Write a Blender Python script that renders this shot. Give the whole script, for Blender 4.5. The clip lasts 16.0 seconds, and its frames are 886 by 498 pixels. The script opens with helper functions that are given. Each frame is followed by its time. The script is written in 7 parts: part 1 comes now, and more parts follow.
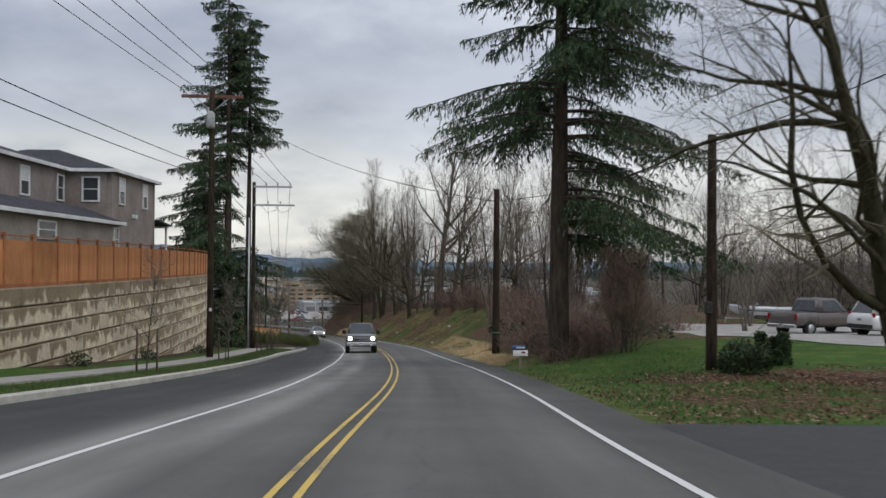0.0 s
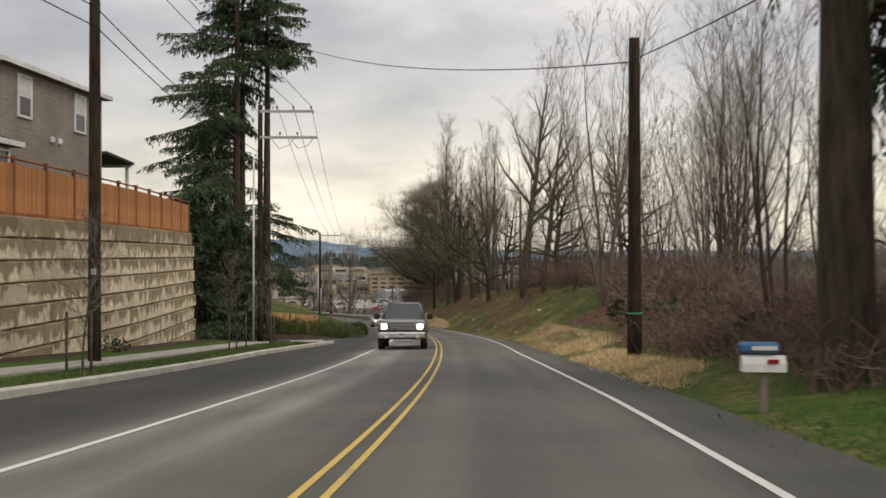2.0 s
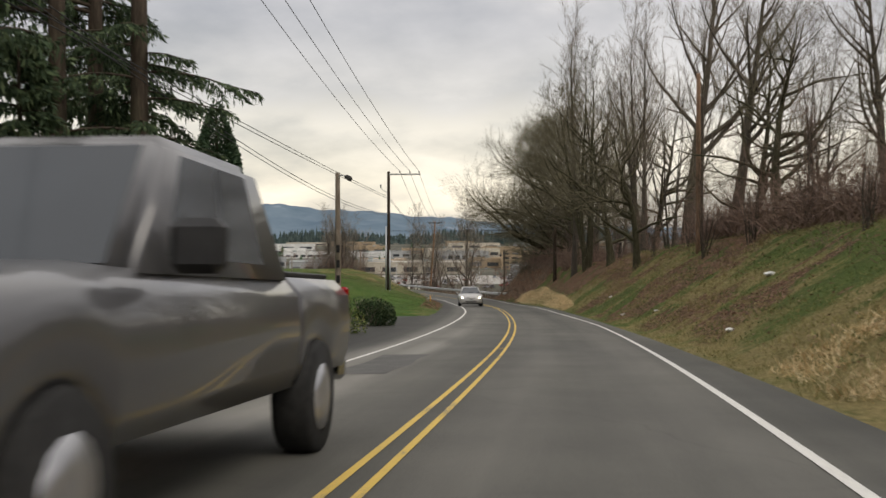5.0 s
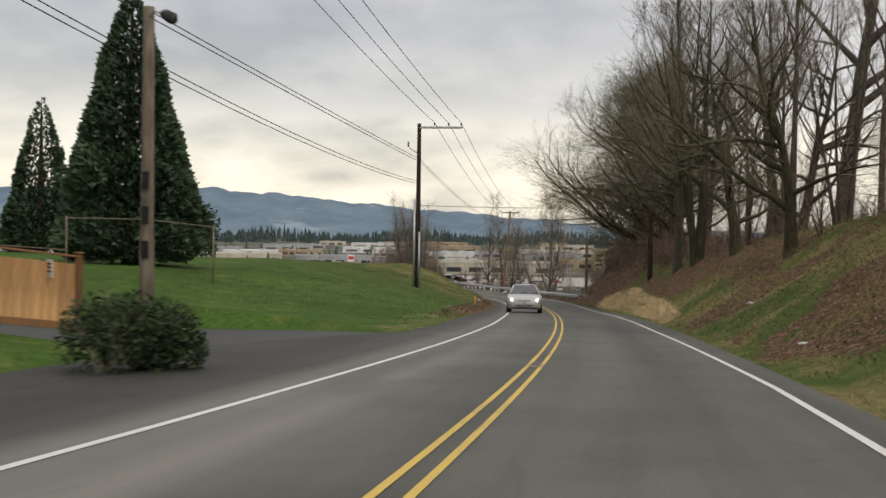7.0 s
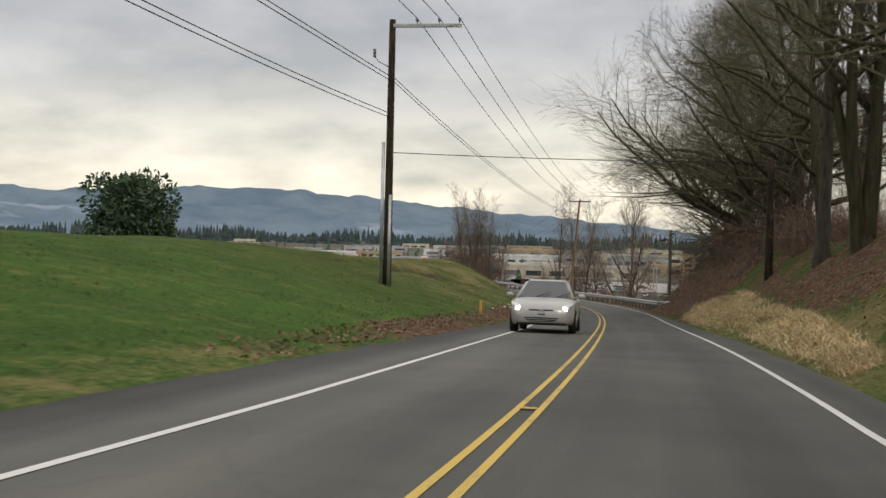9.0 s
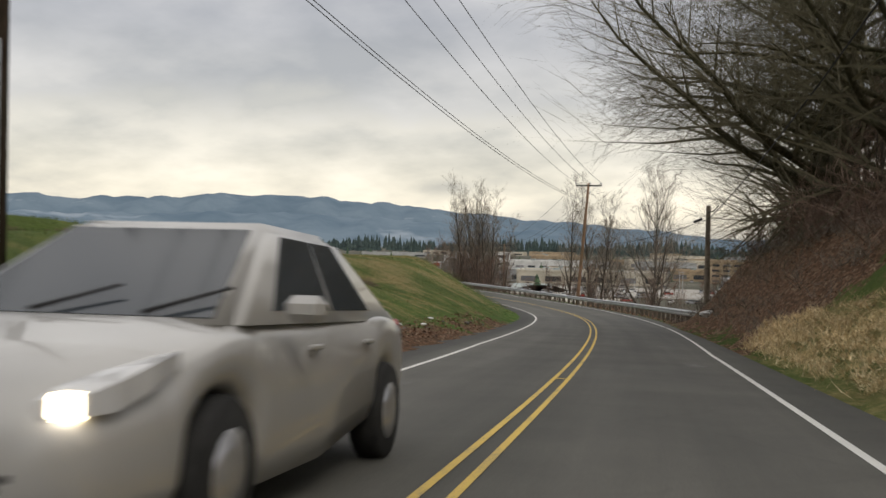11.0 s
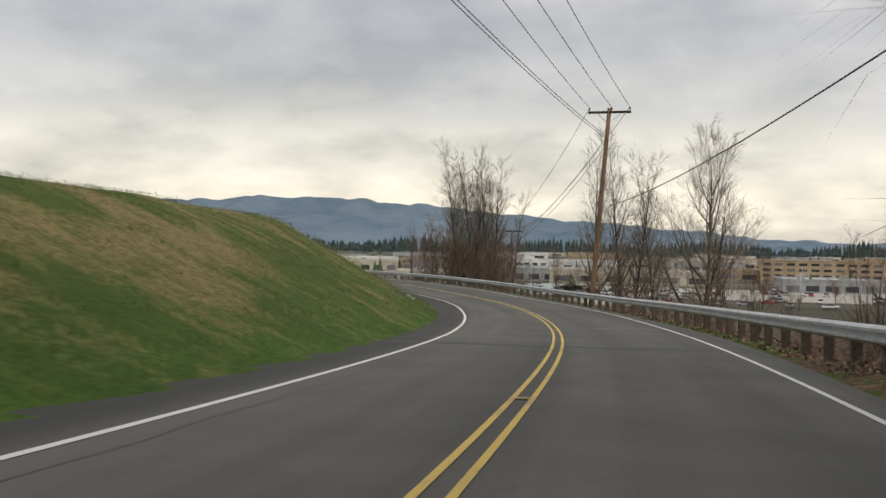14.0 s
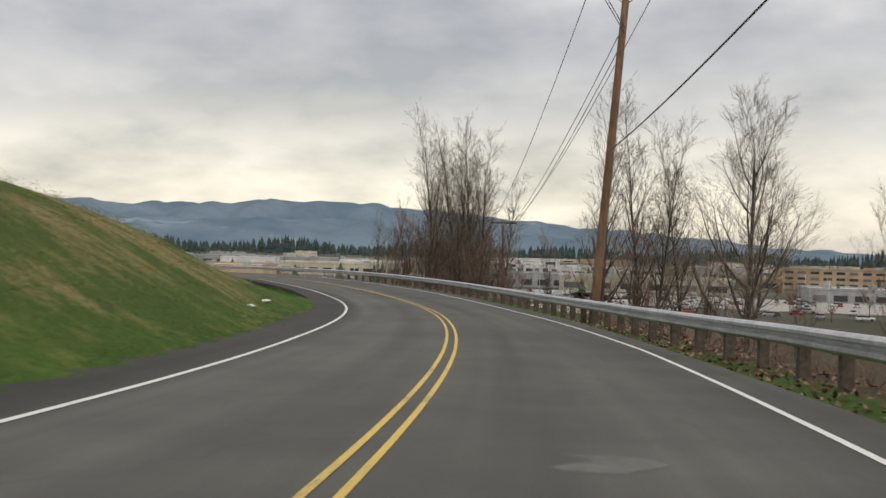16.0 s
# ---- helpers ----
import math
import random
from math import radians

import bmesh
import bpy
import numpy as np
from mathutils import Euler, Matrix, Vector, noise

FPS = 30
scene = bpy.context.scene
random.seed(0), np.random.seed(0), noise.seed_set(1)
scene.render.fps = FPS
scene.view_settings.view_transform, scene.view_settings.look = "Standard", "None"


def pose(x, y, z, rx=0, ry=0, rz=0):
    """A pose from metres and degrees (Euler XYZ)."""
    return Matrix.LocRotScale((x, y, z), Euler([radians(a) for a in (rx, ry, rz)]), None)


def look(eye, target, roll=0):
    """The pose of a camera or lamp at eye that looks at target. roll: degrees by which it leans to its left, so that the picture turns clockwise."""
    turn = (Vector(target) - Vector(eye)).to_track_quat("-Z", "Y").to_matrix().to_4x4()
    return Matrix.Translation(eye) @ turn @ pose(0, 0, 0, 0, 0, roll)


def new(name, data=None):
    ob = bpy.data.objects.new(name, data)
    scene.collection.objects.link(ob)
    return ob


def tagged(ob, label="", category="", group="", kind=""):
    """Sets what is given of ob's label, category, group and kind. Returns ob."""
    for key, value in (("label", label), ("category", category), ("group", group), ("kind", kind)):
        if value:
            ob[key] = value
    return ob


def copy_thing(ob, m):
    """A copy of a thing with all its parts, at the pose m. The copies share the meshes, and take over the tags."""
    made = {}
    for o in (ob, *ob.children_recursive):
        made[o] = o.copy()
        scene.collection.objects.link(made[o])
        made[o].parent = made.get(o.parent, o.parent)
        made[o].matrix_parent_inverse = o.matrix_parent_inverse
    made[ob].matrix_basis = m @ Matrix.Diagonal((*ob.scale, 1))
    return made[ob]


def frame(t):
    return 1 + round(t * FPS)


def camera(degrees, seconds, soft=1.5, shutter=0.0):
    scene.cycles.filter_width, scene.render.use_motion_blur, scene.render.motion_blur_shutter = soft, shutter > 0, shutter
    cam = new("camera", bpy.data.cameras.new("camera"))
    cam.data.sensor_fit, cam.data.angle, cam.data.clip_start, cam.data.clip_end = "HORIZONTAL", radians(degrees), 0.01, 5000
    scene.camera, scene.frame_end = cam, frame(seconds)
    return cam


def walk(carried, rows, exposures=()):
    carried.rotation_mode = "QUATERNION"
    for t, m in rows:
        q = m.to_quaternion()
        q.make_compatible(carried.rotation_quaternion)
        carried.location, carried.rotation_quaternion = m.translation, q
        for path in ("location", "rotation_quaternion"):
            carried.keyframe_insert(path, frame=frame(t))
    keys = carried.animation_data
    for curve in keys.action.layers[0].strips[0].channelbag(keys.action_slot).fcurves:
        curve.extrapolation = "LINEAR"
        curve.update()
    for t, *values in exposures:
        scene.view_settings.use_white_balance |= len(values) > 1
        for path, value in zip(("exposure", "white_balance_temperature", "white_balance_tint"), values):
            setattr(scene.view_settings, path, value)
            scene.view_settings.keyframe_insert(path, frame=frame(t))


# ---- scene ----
cam = camera(45.89, 16.0, shutter=0.3)
PATH = [
    (0, (-0.012, 0.324, 2.329), (0.015, 2.323, 2.359), 0.41),
    (0.5, (0.100, 6.136, 1.880), (0.097, 8.135, 1.902), 0.42),
    (1, (0.201, 12.060, 1.435), (0.163, 14.060, 1.452), 0.43),
    (1.5, (0.267, 18.190, 0.993), (0.191, 20.189, 1.007), 0.53),
    (2, (0.268, 24.637, 0.538), (0.130, 26.632, 0.548), -0.04),
    (2.5, (0.197, 31.307, 0.078), (-0.008, 33.296, 0.084), -0.27),
    (3, (0.053, 38.009, -0.384), (-0.205, 39.992, -0.394), -0.32),
    (5.5, (-1.771, 68.948, -2.298), (-2.219, 70.897, -2.334), 0.35),
    (6, (-2.298, 74.916, -2.677), (-2.808, 76.849, -2.711), 0.84),
    (6.5, (-2.844, 80.873, -3.057), (-3.392, 82.797, -3.091), 0.67),
    (7, (-3.452, 86.872, -3.439), (-4.023, 88.789, -3.470), 0.79),
    (7.5, (-4.162, 92.923, -3.803), (-4.760, 94.831, -3.832), 1.01),
    (8, (-4.955, 98.918, -4.155), (-5.602, 100.811, -4.181), 1.18),
    (8.5, (-5.828, 104.856, -4.495), (-6.524, 106.731, -4.520), 1.56),
    (9, (-6.735, 110.770, -4.828), (-7.462, 112.633, -4.854), 1.36),
    (11.5, (-12.361, 140.701, -6.446), (-13.145, 142.541, -6.457), 1.15),
    (12, (-13.702, 147.029, -6.844), (-14.506, 148.860, -6.856), 0.99),
    (12.5, (-15.110, 153.337, -7.223), (-15.929, 155.162, -7.236), 0.72),
    (13, (-16.610, 159.636, -7.564), (-17.437, 161.457, -7.575), 0.63),
    (13.5, (-18.147, 165.917, -7.889), (-18.980, 167.735, -7.901), 0.96),
    (14, (-19.739, 172.156, -8.209), (-20.580, 173.970, -8.220), 0.98),
    (14.5, (-21.408, 178.356, -8.527), (-22.258, 180.167, -8.537), 1.27),
    (15, (-23.154, 184.570, -8.834), (-24.014, 186.376, -8.842), 1.52),
    (15.5, (-25.012, 190.808, -9.122), (-25.875, 192.612, -9.126), 1.51),
    (16, (-26.894, 197.141, -9.400), (-27.758, 198.945, -9.400), 1.58),
]
walk(cam, [(t, look(eye, target, roll)) for t, eye, target, roll in PATH], [(0, -0.2, 6000, 11), (0.5, -0.12, 6600, 11), (1.0, -0.06, 6900, 11), (1.5, -0.03, 7000, 10), (2.1, 0.06, 7050, 11), (6.0, 0.10, 6950, 11), (7.5, 0.08, 6900, 10), (9.0, 0.05, 6880, 10), (16.0, 0.0, 6880, 10)])
ROAD_HEAD, ROAD_X, ROAD_Z = 0.0556, -0.769, 1.276

# ---------- world, sun, exposure ----------
def make_world():
    w = bpy.data.worlds.new("overcast_sky")
    scene.world = w
    w.use_nodes = True
    nt = w.node_tree
    nt.nodes.clear()
    N, K = nt.nodes.new, nt.links.new
    out, bg = N("ShaderNodeOutputWorld"), N("ShaderNodeBackground")
    tc, sep = N("ShaderNodeTexCoord"), N("ShaderNodeSeparateXYZ")
    K(tc.outputs["Generated"], sep.inputs[0])

    def m(op, a, b=None, c=None):
        n = N("ShaderNodeMath")
        n.operation = op
        for i, v in enumerate((a, b, c)):
            if v is None:
                continue
            if isinstance(v, (int, float)):
                n.inputs[i].default_value = v
            else:
                K(v, n.inputs[i])
        return n.outputs[0]

    # cloud sheet seen in perspective: direction over height
    up = m("ADD", m("MAXIMUM", sep.outputs[2], 0.0), 0.30)
    px, py = m("DIVIDE", sep.outputs[0], up), m("DIVIDE", sep.outputs[1], up)
    com = N("ShaderNodeCombineXYZ")
    K(px, com.inputs[0]), K(py, com.inputs[1])

    def cloud(scale, detail, rough, off):
        n = N("ShaderNodeTexNoise")
        n.inputs["Scale"].default_value, n.inputs["Detail"].default_value, n.inputs["Roughness"].default_value = scale, detail, rough
        mp = N("ShaderNodeMapping")
        mp.inputs["Location"].default_value = off
        K(com.outputs[0], mp.inputs[0]), K(mp.outputs[0], n.inputs["Vector"])
        return n.outputs["Fac"]

    big, fine = cloud(1.05, 4, 0.5, (5.2, 4.4, 0)), cloud(3.6, 6, 0.55, (0.4, 5.2, 0))
    mix = m("ADD", m("MULTIPLY", big, 0.64), m("MULTIPLY", fine, 0.36))
    # low bright band, darker cloud decks above it
    el = m("ADD", sep.outputs[2], m("MULTIPLY", m("SUBTRACT", mix, 0.5), 0.24))
    ramp = N("ShaderNodeValToRGB")
    K(el, ramp.inputs[0])
    cr = ramp.color_ramp
    cr.interpolation = "EASE"
    stops = SKY
    while len(cr.elements) < len(stops):
        cr.elements.new(0.5)
    for e, (p, c) in zip(cr.elements, stops):
        e.position, e.color = p, (*c, 1)
    tex = N("ShaderNodeValToRGB")
    K(mix, tex.inputs[0])
    tex.color_ramp.elements[0].position, tex.color_ramp.elements[0].color = 0.38, (0.64, 0.66, 0.70, 1)
    tex.color_ramp.elements[1].position, tex.color_ramp.elements[1].color = 0.60, (1.2, 1.18, 1.15, 1)
    mul = N("ShaderNodeMix")
    mul.data_type, mul.blend_type = "RGBA", "MULTIPLY"
    mul.inputs[0].default_value = 1.0
    K(ramp.outputs[0], mul.inputs[6]), K(tex.outputs[0], mul.inputs[7])
    sky = N("ShaderNodeTexSky")
    sky.sky_type, sky.sun_disc = "NISHITA", False
    sky.sun_elevation, sky.sun_rotation = radians(SUN_EL), radians(SUN_AZ)
    add = N("ShaderNodeMix")
    add.data_type, add.blend_type = "RGBA", "ADD"
    add.inputs[0].default_value = 0.012
    K(mul.outputs[2], add.inputs[6]), K(sky.outputs[0], add.inputs[7])
    K(add.outputs[2], bg.inputs[0])
    bg.inputs[1].default_value = SKY_LIGHT
    K(bg.outputs[0], out.inputs[0])


SUN_EL, SUN_AZ = 46.0, 135.0
SKY_LIGHT = 1.12
SKY = [(0.0, (0.66, 0.63, 0.57)), (0.045, (0.76, 0.725, 0.635)), (0.09, (0.75, 0.725, 0.66)), (0.13, (0.56, 0.56, 0.56)), (0.20, (0.475, 0.485, 0.515)), (0.32, (0.66, 0.67, 0.695)), (1.0, (0.72, 0.73, 0.76))]
make_world()
sun = new("sun", bpy.data.lights.new("sun", "SUN"))
sun.data.energy, sun.data.angle, sun.data.color = 1.0, radians(25), (1.0, 0.95, 0.87)
_a, _e = radians(SUN_AZ), radians(SUN_EL)
sun.matrix_world = look((math.sin(_a) * math.cos(_e) * 50, math.cos(_a) * math.cos(_e) * 50, math.sin(_e) * 50), (0, 0, 0))


# ---------- materials ----------
class Mat:
    """A node material with short calls for its nodes."""

    def __init__(self, name, rough=0.85, metal=0.0, spec=0.35):
        self.mat = bpy.data.materials.new(name)
        self.mat.use_nodes = True
        self.nt = self.mat.node_tree
        self.p = self.nt.nodes["Principled BSDF"]
        self.p.inputs["Roughness"].default_value = rough
        self.p.inputs["Metallic"].default_value = metal
        self.p.inputs["Specular IOR Level"].default_value = spec

    def n(self, kind):
        return self.nt.nodes.new(kind)

    def k(self, a, b):
        self.nt.links.new(a, b)

    def coord(self, what="object", stretch=(1, 1, 1)):
        if what == "world":
            o = self.n("ShaderNodeNewGeometry").outputs["Position"]
        elif what == "uv":
            o = self.n("ShaderNodeTexCoord").outputs["UV"]
        else:
            o = self.n("ShaderNodeTexCoord").outputs["Object"]
        mp = self.n("ShaderNodeMapping")
        mp.inputs["Scale"].default_value = stretch
        self.k(o, mp.inputs[0])
        return mp.outputs[0]

    def noise(self, vec, scale, detail=4, rough=0.55):
        t = self.n("ShaderNodeTexNoise")
        t.inputs["Scale"].default_value, t.inputs["Detail"].default_value, t.inputs["Roughness"].default_value = scale, detail, rough
        self.k(vec, t.inputs["Vector"])
        return t.outputs["Fac"]

    def ramp(self, fac, stops):
        r = self.n("ShaderNodeValToRGB")
        self.k(fac, r.inputs[0])
        while len(r.color_ramp.elements) < len(stops):
            r.color_ramp.elements.new(0.5)
        for e, (p, c) in zip(r.color_ramp.elements, stops):
            e.position, e.color = p, (*c, 1) if len(c) == 3 else c
        return r.outputs[0]

    def mix(self, fac, a, b, how="MIX"):
        x = self.n("ShaderNodeMix")
        x.data_type, x.blend_type = "RGBA", how
        for sock, v in ((0, fac), (6, a), (7, b)):
            if isinstance(v, (int, float)):
                x.inputs[sock].default_value = v
            elif isinstance(v, tuple):
                x.inputs[sock].default_value = (*v, 1)
            else:
                self.k(v, x.inputs[sock])
        return x.outputs[2]

    def math(self, op, a, b=0.0):
        x = self.n("ShaderNodeMath")
        x.operation = op
        for i, v in ((0, a), (1, b)):
            if isinstance(v, (int, float)):
                x.inputs[i].default_value = v
            else:
                self.k(v, x.inputs[i])
        return x.outputs[0]

    def attr(self, name):
        a = self.n("ShaderNodeAttribute")
        a.attribute_name = name
        return a

    def random(self):
        return self.n("ShaderNodeObjectInfo").outputs["Random"]

    def island(self):
        return self.n("ShaderNodeNewGeometry").outputs["Random Per Island"]

    def base(self, c):
        self.k(c, self.p.inputs["Base Color"]) if not isinstance(c, tuple) else setattr(self.p.inputs["Base Color"], "default_value", (*c, 1))
        return self

    def bump(self, fac, strength=0.4, dist=0.02):
        b = self.n("ShaderNodeBump")
        b.inputs["Strength"].default_value, b.inputs["Distance"].default_value = strength, dist
        self.k(fac, b.inputs["Height"])
        self.k(b.outputs[0], self.p.inputs["Normal"])
        return self


def plain(name, dark, light, scale=6.0, rough=0.8, metal=0.0, bump=0.3, dist=0.01, stretch=(1, 1, 1), vary=0.0, isle=0.0, spec=0.35, big=0.15):
    """A surface that varies between two colours at two scales."""
    m = Mat(name, rough, metal, spec)
    v = m.coord("object", stretch)
    fine, wide = m.noise(v, scale, 6), m.noise(v, scale * big, 3)
    c = m.mix(m.ramp(fine, [(0.3, (0, 0, 0)), (0.7, (1, 1, 1))]), dark, light)
    tone = m.ramp(wide, [(0.3, (0.78, 0.78, 0.78)), (0.7, (1.12, 1.12, 1.12))])
    c = m.mix(1.0, c, tone, "MULTIPLY")
    for amount, src in ((vary, m.random), (isle, m.island)):
        if amount:
            t = m.ramp(src(), [(0.0, (1 - amount,) * 3), (1.0, (1 + amount,) * 3)])
            c = m.mix(1.0, c, t, "MULTIPLY")
    m.base(c)
    if bump:
        m.bump(fine, bump, dist)
    return m.mat


def asphalt_material():
    m = Mat("asphalt", 0.8, spec=0.3)
    v, uv = m.coord("world"), m.coord("uv")
    grain, blot, wide = m.noise(v, 60, 3), m.noise(v, 0.55, 5), m.noise(v, 0.12, 4)
    along = m.noise(m.coord("uv", (1.3, 0.03, 1)), 1.0, 3)
    c = m.mix(m.ramp(blot, [(0.32, (0, 0, 0)), (0.68, (1, 1, 1))]), (0.073, 0.0735, 0.068), (0.100, 0.0995, 0.092))
    c = m.mix(1.0, c, m.ramp(along, [(0.32, (0.78, 0.78, 0.78)), (0.68, (1.24, 1.23, 1.2))]), "MULTIPLY")
    c = m.mix(1.0, c, m.ramp(wide, [(0.3, (0.82, 0.82, 0.82)), (0.7, (1.16, 1.15, 1.12))]), "MULTIPLY")
    c = m.mix(1.0, c, m.ramp(grain, [(0.3, (0.8, 0.8, 0.8)), (0.7, (1.2, 1.2, 1.2))]), "MULTIPLY")
    # pale worn wheel tracks of the oncoming lane, darker sealed shoulder
    sep = m.n("ShaderNodeSeparateXYZ")
    m.k(uv, sep.inputs[0])
    worn = m.ramp(m.math("DIVIDE", m.math("ADD", sep.outputs[0], 10.0), 20.0), [(0.32, (0, 0, 0)), (0.375, (1, 1, 1)), (0.40, (0.55, 0.55, 0.55)), (0.425, (1, 1, 1)), (0.445, (0.25, 0.25, 0.25)), (0.50, (0.0, 0.0, 0.0)), (0.535, (0.3, 0.3, 0.3)), (0.56, (0.05, 0.05, 0.05)), (0.62, (0.3, 0.3, 0.3)), (0.65, (0.0, 0.0, 0.0))])
    far = m.ramp(m.math("DIVIDE", sep.outputs[1], 300.0), [(0.0, (1, 1, 1)), (0.28, (1, 1, 1)), (0.36, (0.25, 0.25, 0.25)), (1.0, (0.2, 0.2, 0.2))])
    patchy = m.ramp(m.noise(m.coord("uv", (0.5, 0.09, 1)), 1.6, 5), [(0.36, (0, 0, 0)), (0.6, (1, 1, 1))])
    f = m.math("MULTIPLY", m.math("MULTIPLY", worn, far), m.math("ADD", m.math("MULTIPLY", patchy, 0.55), 0.42))
    c = m.mix(f, c, (0.25, 0.243, 0.222))
    edge = m.ramp(m.math("DIVIDE", m.math("ADD", sep.outputs[0], 10.0), 20.0), [(0.0, (0.42, 0.42, 0.43)), (0.345, (0.46, 0.46, 0.47)), (0.372, (1, 1, 1)), (0.67, (1, 1, 1)), (0.69, (0.85, 0.85, 0.84))])
    c = m.mix(1.0, c, edge, "MULTIPLY")
    # newer, darker surfacing further down the hill
    c = m.mix(1.0, c, m.ramp(m.math("DIVIDE", sep.outputs[1], 300.0), [(0.0, (1.05, 1.05, 1.04)), (0.36, (1.12, 1.11, 1.08)), (0.46, (1.0, 0.99, 0.97)), (0.56, (0.98, 0.97, 0.95)), (0.64, (0.88, 0.87, 0.85)), (1.0, (0.84, 0.83, 0.82))]), "MULTIPLY")
    # thin sealed cracks
    vo = m.n("ShaderNodeTexVoronoi")
    vo.feature = "DISTANCE_TO_EDGE"
    vo.inputs["Scale"].default_value = 0.22
    wob = m.n("ShaderNodeVectorMath")
    wob.operation = "ADD"
    nz = m.n("ShaderNodeTexNoise")
    nz.inputs["Scale"].default_value = 0.8
    m.k(v, nz.inputs["Vector"]), m.k(v, wob.inputs[0]), m.k(nz.outputs["Color"], wob.inputs[1])
    m.k(wob.outputs[0], vo.inputs["Vector"])
    crack = m.ramp(vo.outputs["Distance"], [(0.0, (0.86, 0.86, 0.86)), (0.006, (1, 1, 1))])
    c = m.mix(1.0, c, crack, "MULTIPLY")
    m.base(c)
    m.bump(grain, 0.35, 0.004)
    return m.mat


def ground_material():
    """Lawn, rough grass, dry grass, dead leaves, bare earth and far plain, by the masks on the sheet."""
    m = Mat("ground_cover", 0.95, spec=0.1)
    v = m.coord("world")
    fine, mid, wide = m.noise(v, 9, 6), m.noise(v, 1.3, 5), m.noise(v, 0.22, 4)
    blade = m.noise(m.coord("world", (1, 1, 0.3)), 35, 4)
    g = m.mix(m.ramp(fine, [(0.3, (0, 0, 0)), (0.7, (1, 1, 1))]), (0.040, 0.082, 0.018), (0.086, 0.160, 0.032))
    g = m.mix(m.ramp(mid, [(0.50, (0, 0, 0)), (0.75, (1, 1, 1))]), g, (0.135, 0.168, 0.044))
    g = m.mix(1.0, g, m.ramp(wide, [(0.3, (0.72, 0.76, 0.7)), (0.7, (1.2, 1.18, 1.1))]), "MULTIPLY")
    dry = m.mix(m.ramp(fine, [(0.3, (0, 0, 0)), (0.7, (1, 1, 1))]), (0.155, 0.122, 0.052), (0.33, 0.265, 0.125))
    leaf = m.n("ShaderNodeTexVoronoi")
    leaf.inputs["Scale"].default_value = 13.0
    m.k(v, leaf.inputs["Vector"])
    lv = m.n("ShaderNodeSeparateColor")
    m.k(leaf.outputs["Color"], lv.inputs[0])
    leaves = m.ramp(lv.outputs[0], [(0.0, (0.05, 0.032, 0.021)), (0.4, (0.11, 0.062, 0.037)), (0.75, (0.18, 0.10, 0.06)), (1.0, (0.29, 0.21, 0.14))])
    earth = m.mix(m.ramp(fine, [(0.3, (0, 0, 0)), (0.7, (1, 1, 1))]), (0.045, 0.032, 0.022), (0.11, 0.082, 0.055))
    far = m.mix(m.ramp(m.noise(v, 0.012, 5), [(0.35, (0, 0, 0)), (0.65, (1, 1, 1))]), (0.06, 0.065, 0.045), (0.16, 0.15, 0.125))
    a, b = m.attr("cover_a"), m.attr("cover_b")
    sa, sb = m.n("ShaderNodeSeparateColor"), m.n("ShaderNodeSeparateColor")
    m.k(a.outputs["Color"], sa.inputs[0]), m.k(b.outputs["Color"], sb.inputs[0])
    ragged = m.math("ADD", m.math("MULTIPLY", m.math("SUBTRACT", mid, 0.5), 1.4), m.math("MULTIPLY", m.math("SUBTRACT", fine, 0.5), 0.9))

    def edge(f):
        return m.ramp(m.math("ADD", f, ragged), [(0.42, (0, 0, 0)), (0.58, (1, 1, 1))])

    g = m.mix(m.math("MULTIPLY", sb.outputs[1], 0.6), g, m.mix(mid, (0.050, 0.068, 0.020), (0.125, 0.128, 0.042)))
    c = m.mix(m.ramp(m.math("ADD", sa.outputs[0], ragged), [(0.18, (0, 0, 0)), (0.82, (0.9, 0.9, 0.9))]), g, dry)
    c = m.mix(edge(sa.outputs[2]), c, earth)
    c = m.mix(edge(sa.outputs[1]), c, leaves)
    c = m.mix(sb.outputs[0], c, far)
    c = m.mix(1.0, c, m.ramp(blade, [(0.3, (0.7, 0.7, 0.7)), (0.7, (1.25, 1.25, 1.25))]), "MULTIPLY")
    m.base(c)
    m.bump(m.math("ADD", fine, blade), 0.7, 0.06)
    return m.mat


def bark(name, dark, light, scale=7.0):
    m = Mat(name, 0.95, spec=0.1)
    v = m.coord("object", (1, 1, 0.18))
    f, w = m.noise(v, scale, 6, 0.65), m.noise(m.coord("object"), 0.6, 4)
    c = m.mix(m.ramp(f, [(0.32, (0, 0, 0)), (0.68, (1, 1, 1))]), dark, light)
    c = m.mix(m.ramp(w, [(0.52, (0, 0, 0)), (0.8, (0.8, 0.8, 0.8))]), c, (0.062, 0.068, 0.034))
    m.base(c).bump(f, 0.8, 0.03)
    return m.mat


def needles(name, dark, light, tip):
    m = Mat(name, 0.8, spec=0.2)
    c = m.ramp(m.island(), [(0.0, dark), (0.6, light), (1.0, tip)])
    c = m.mix(1.0, c, m.ramp(m.noise(m.coord("object"), 0.5, 3), [(0.3, (0.7, 0.7, 0.7)), (0.7, (1.2, 1.2, 1.2))]), "MULTIPLY")
    m.base(c)
    return m.mat


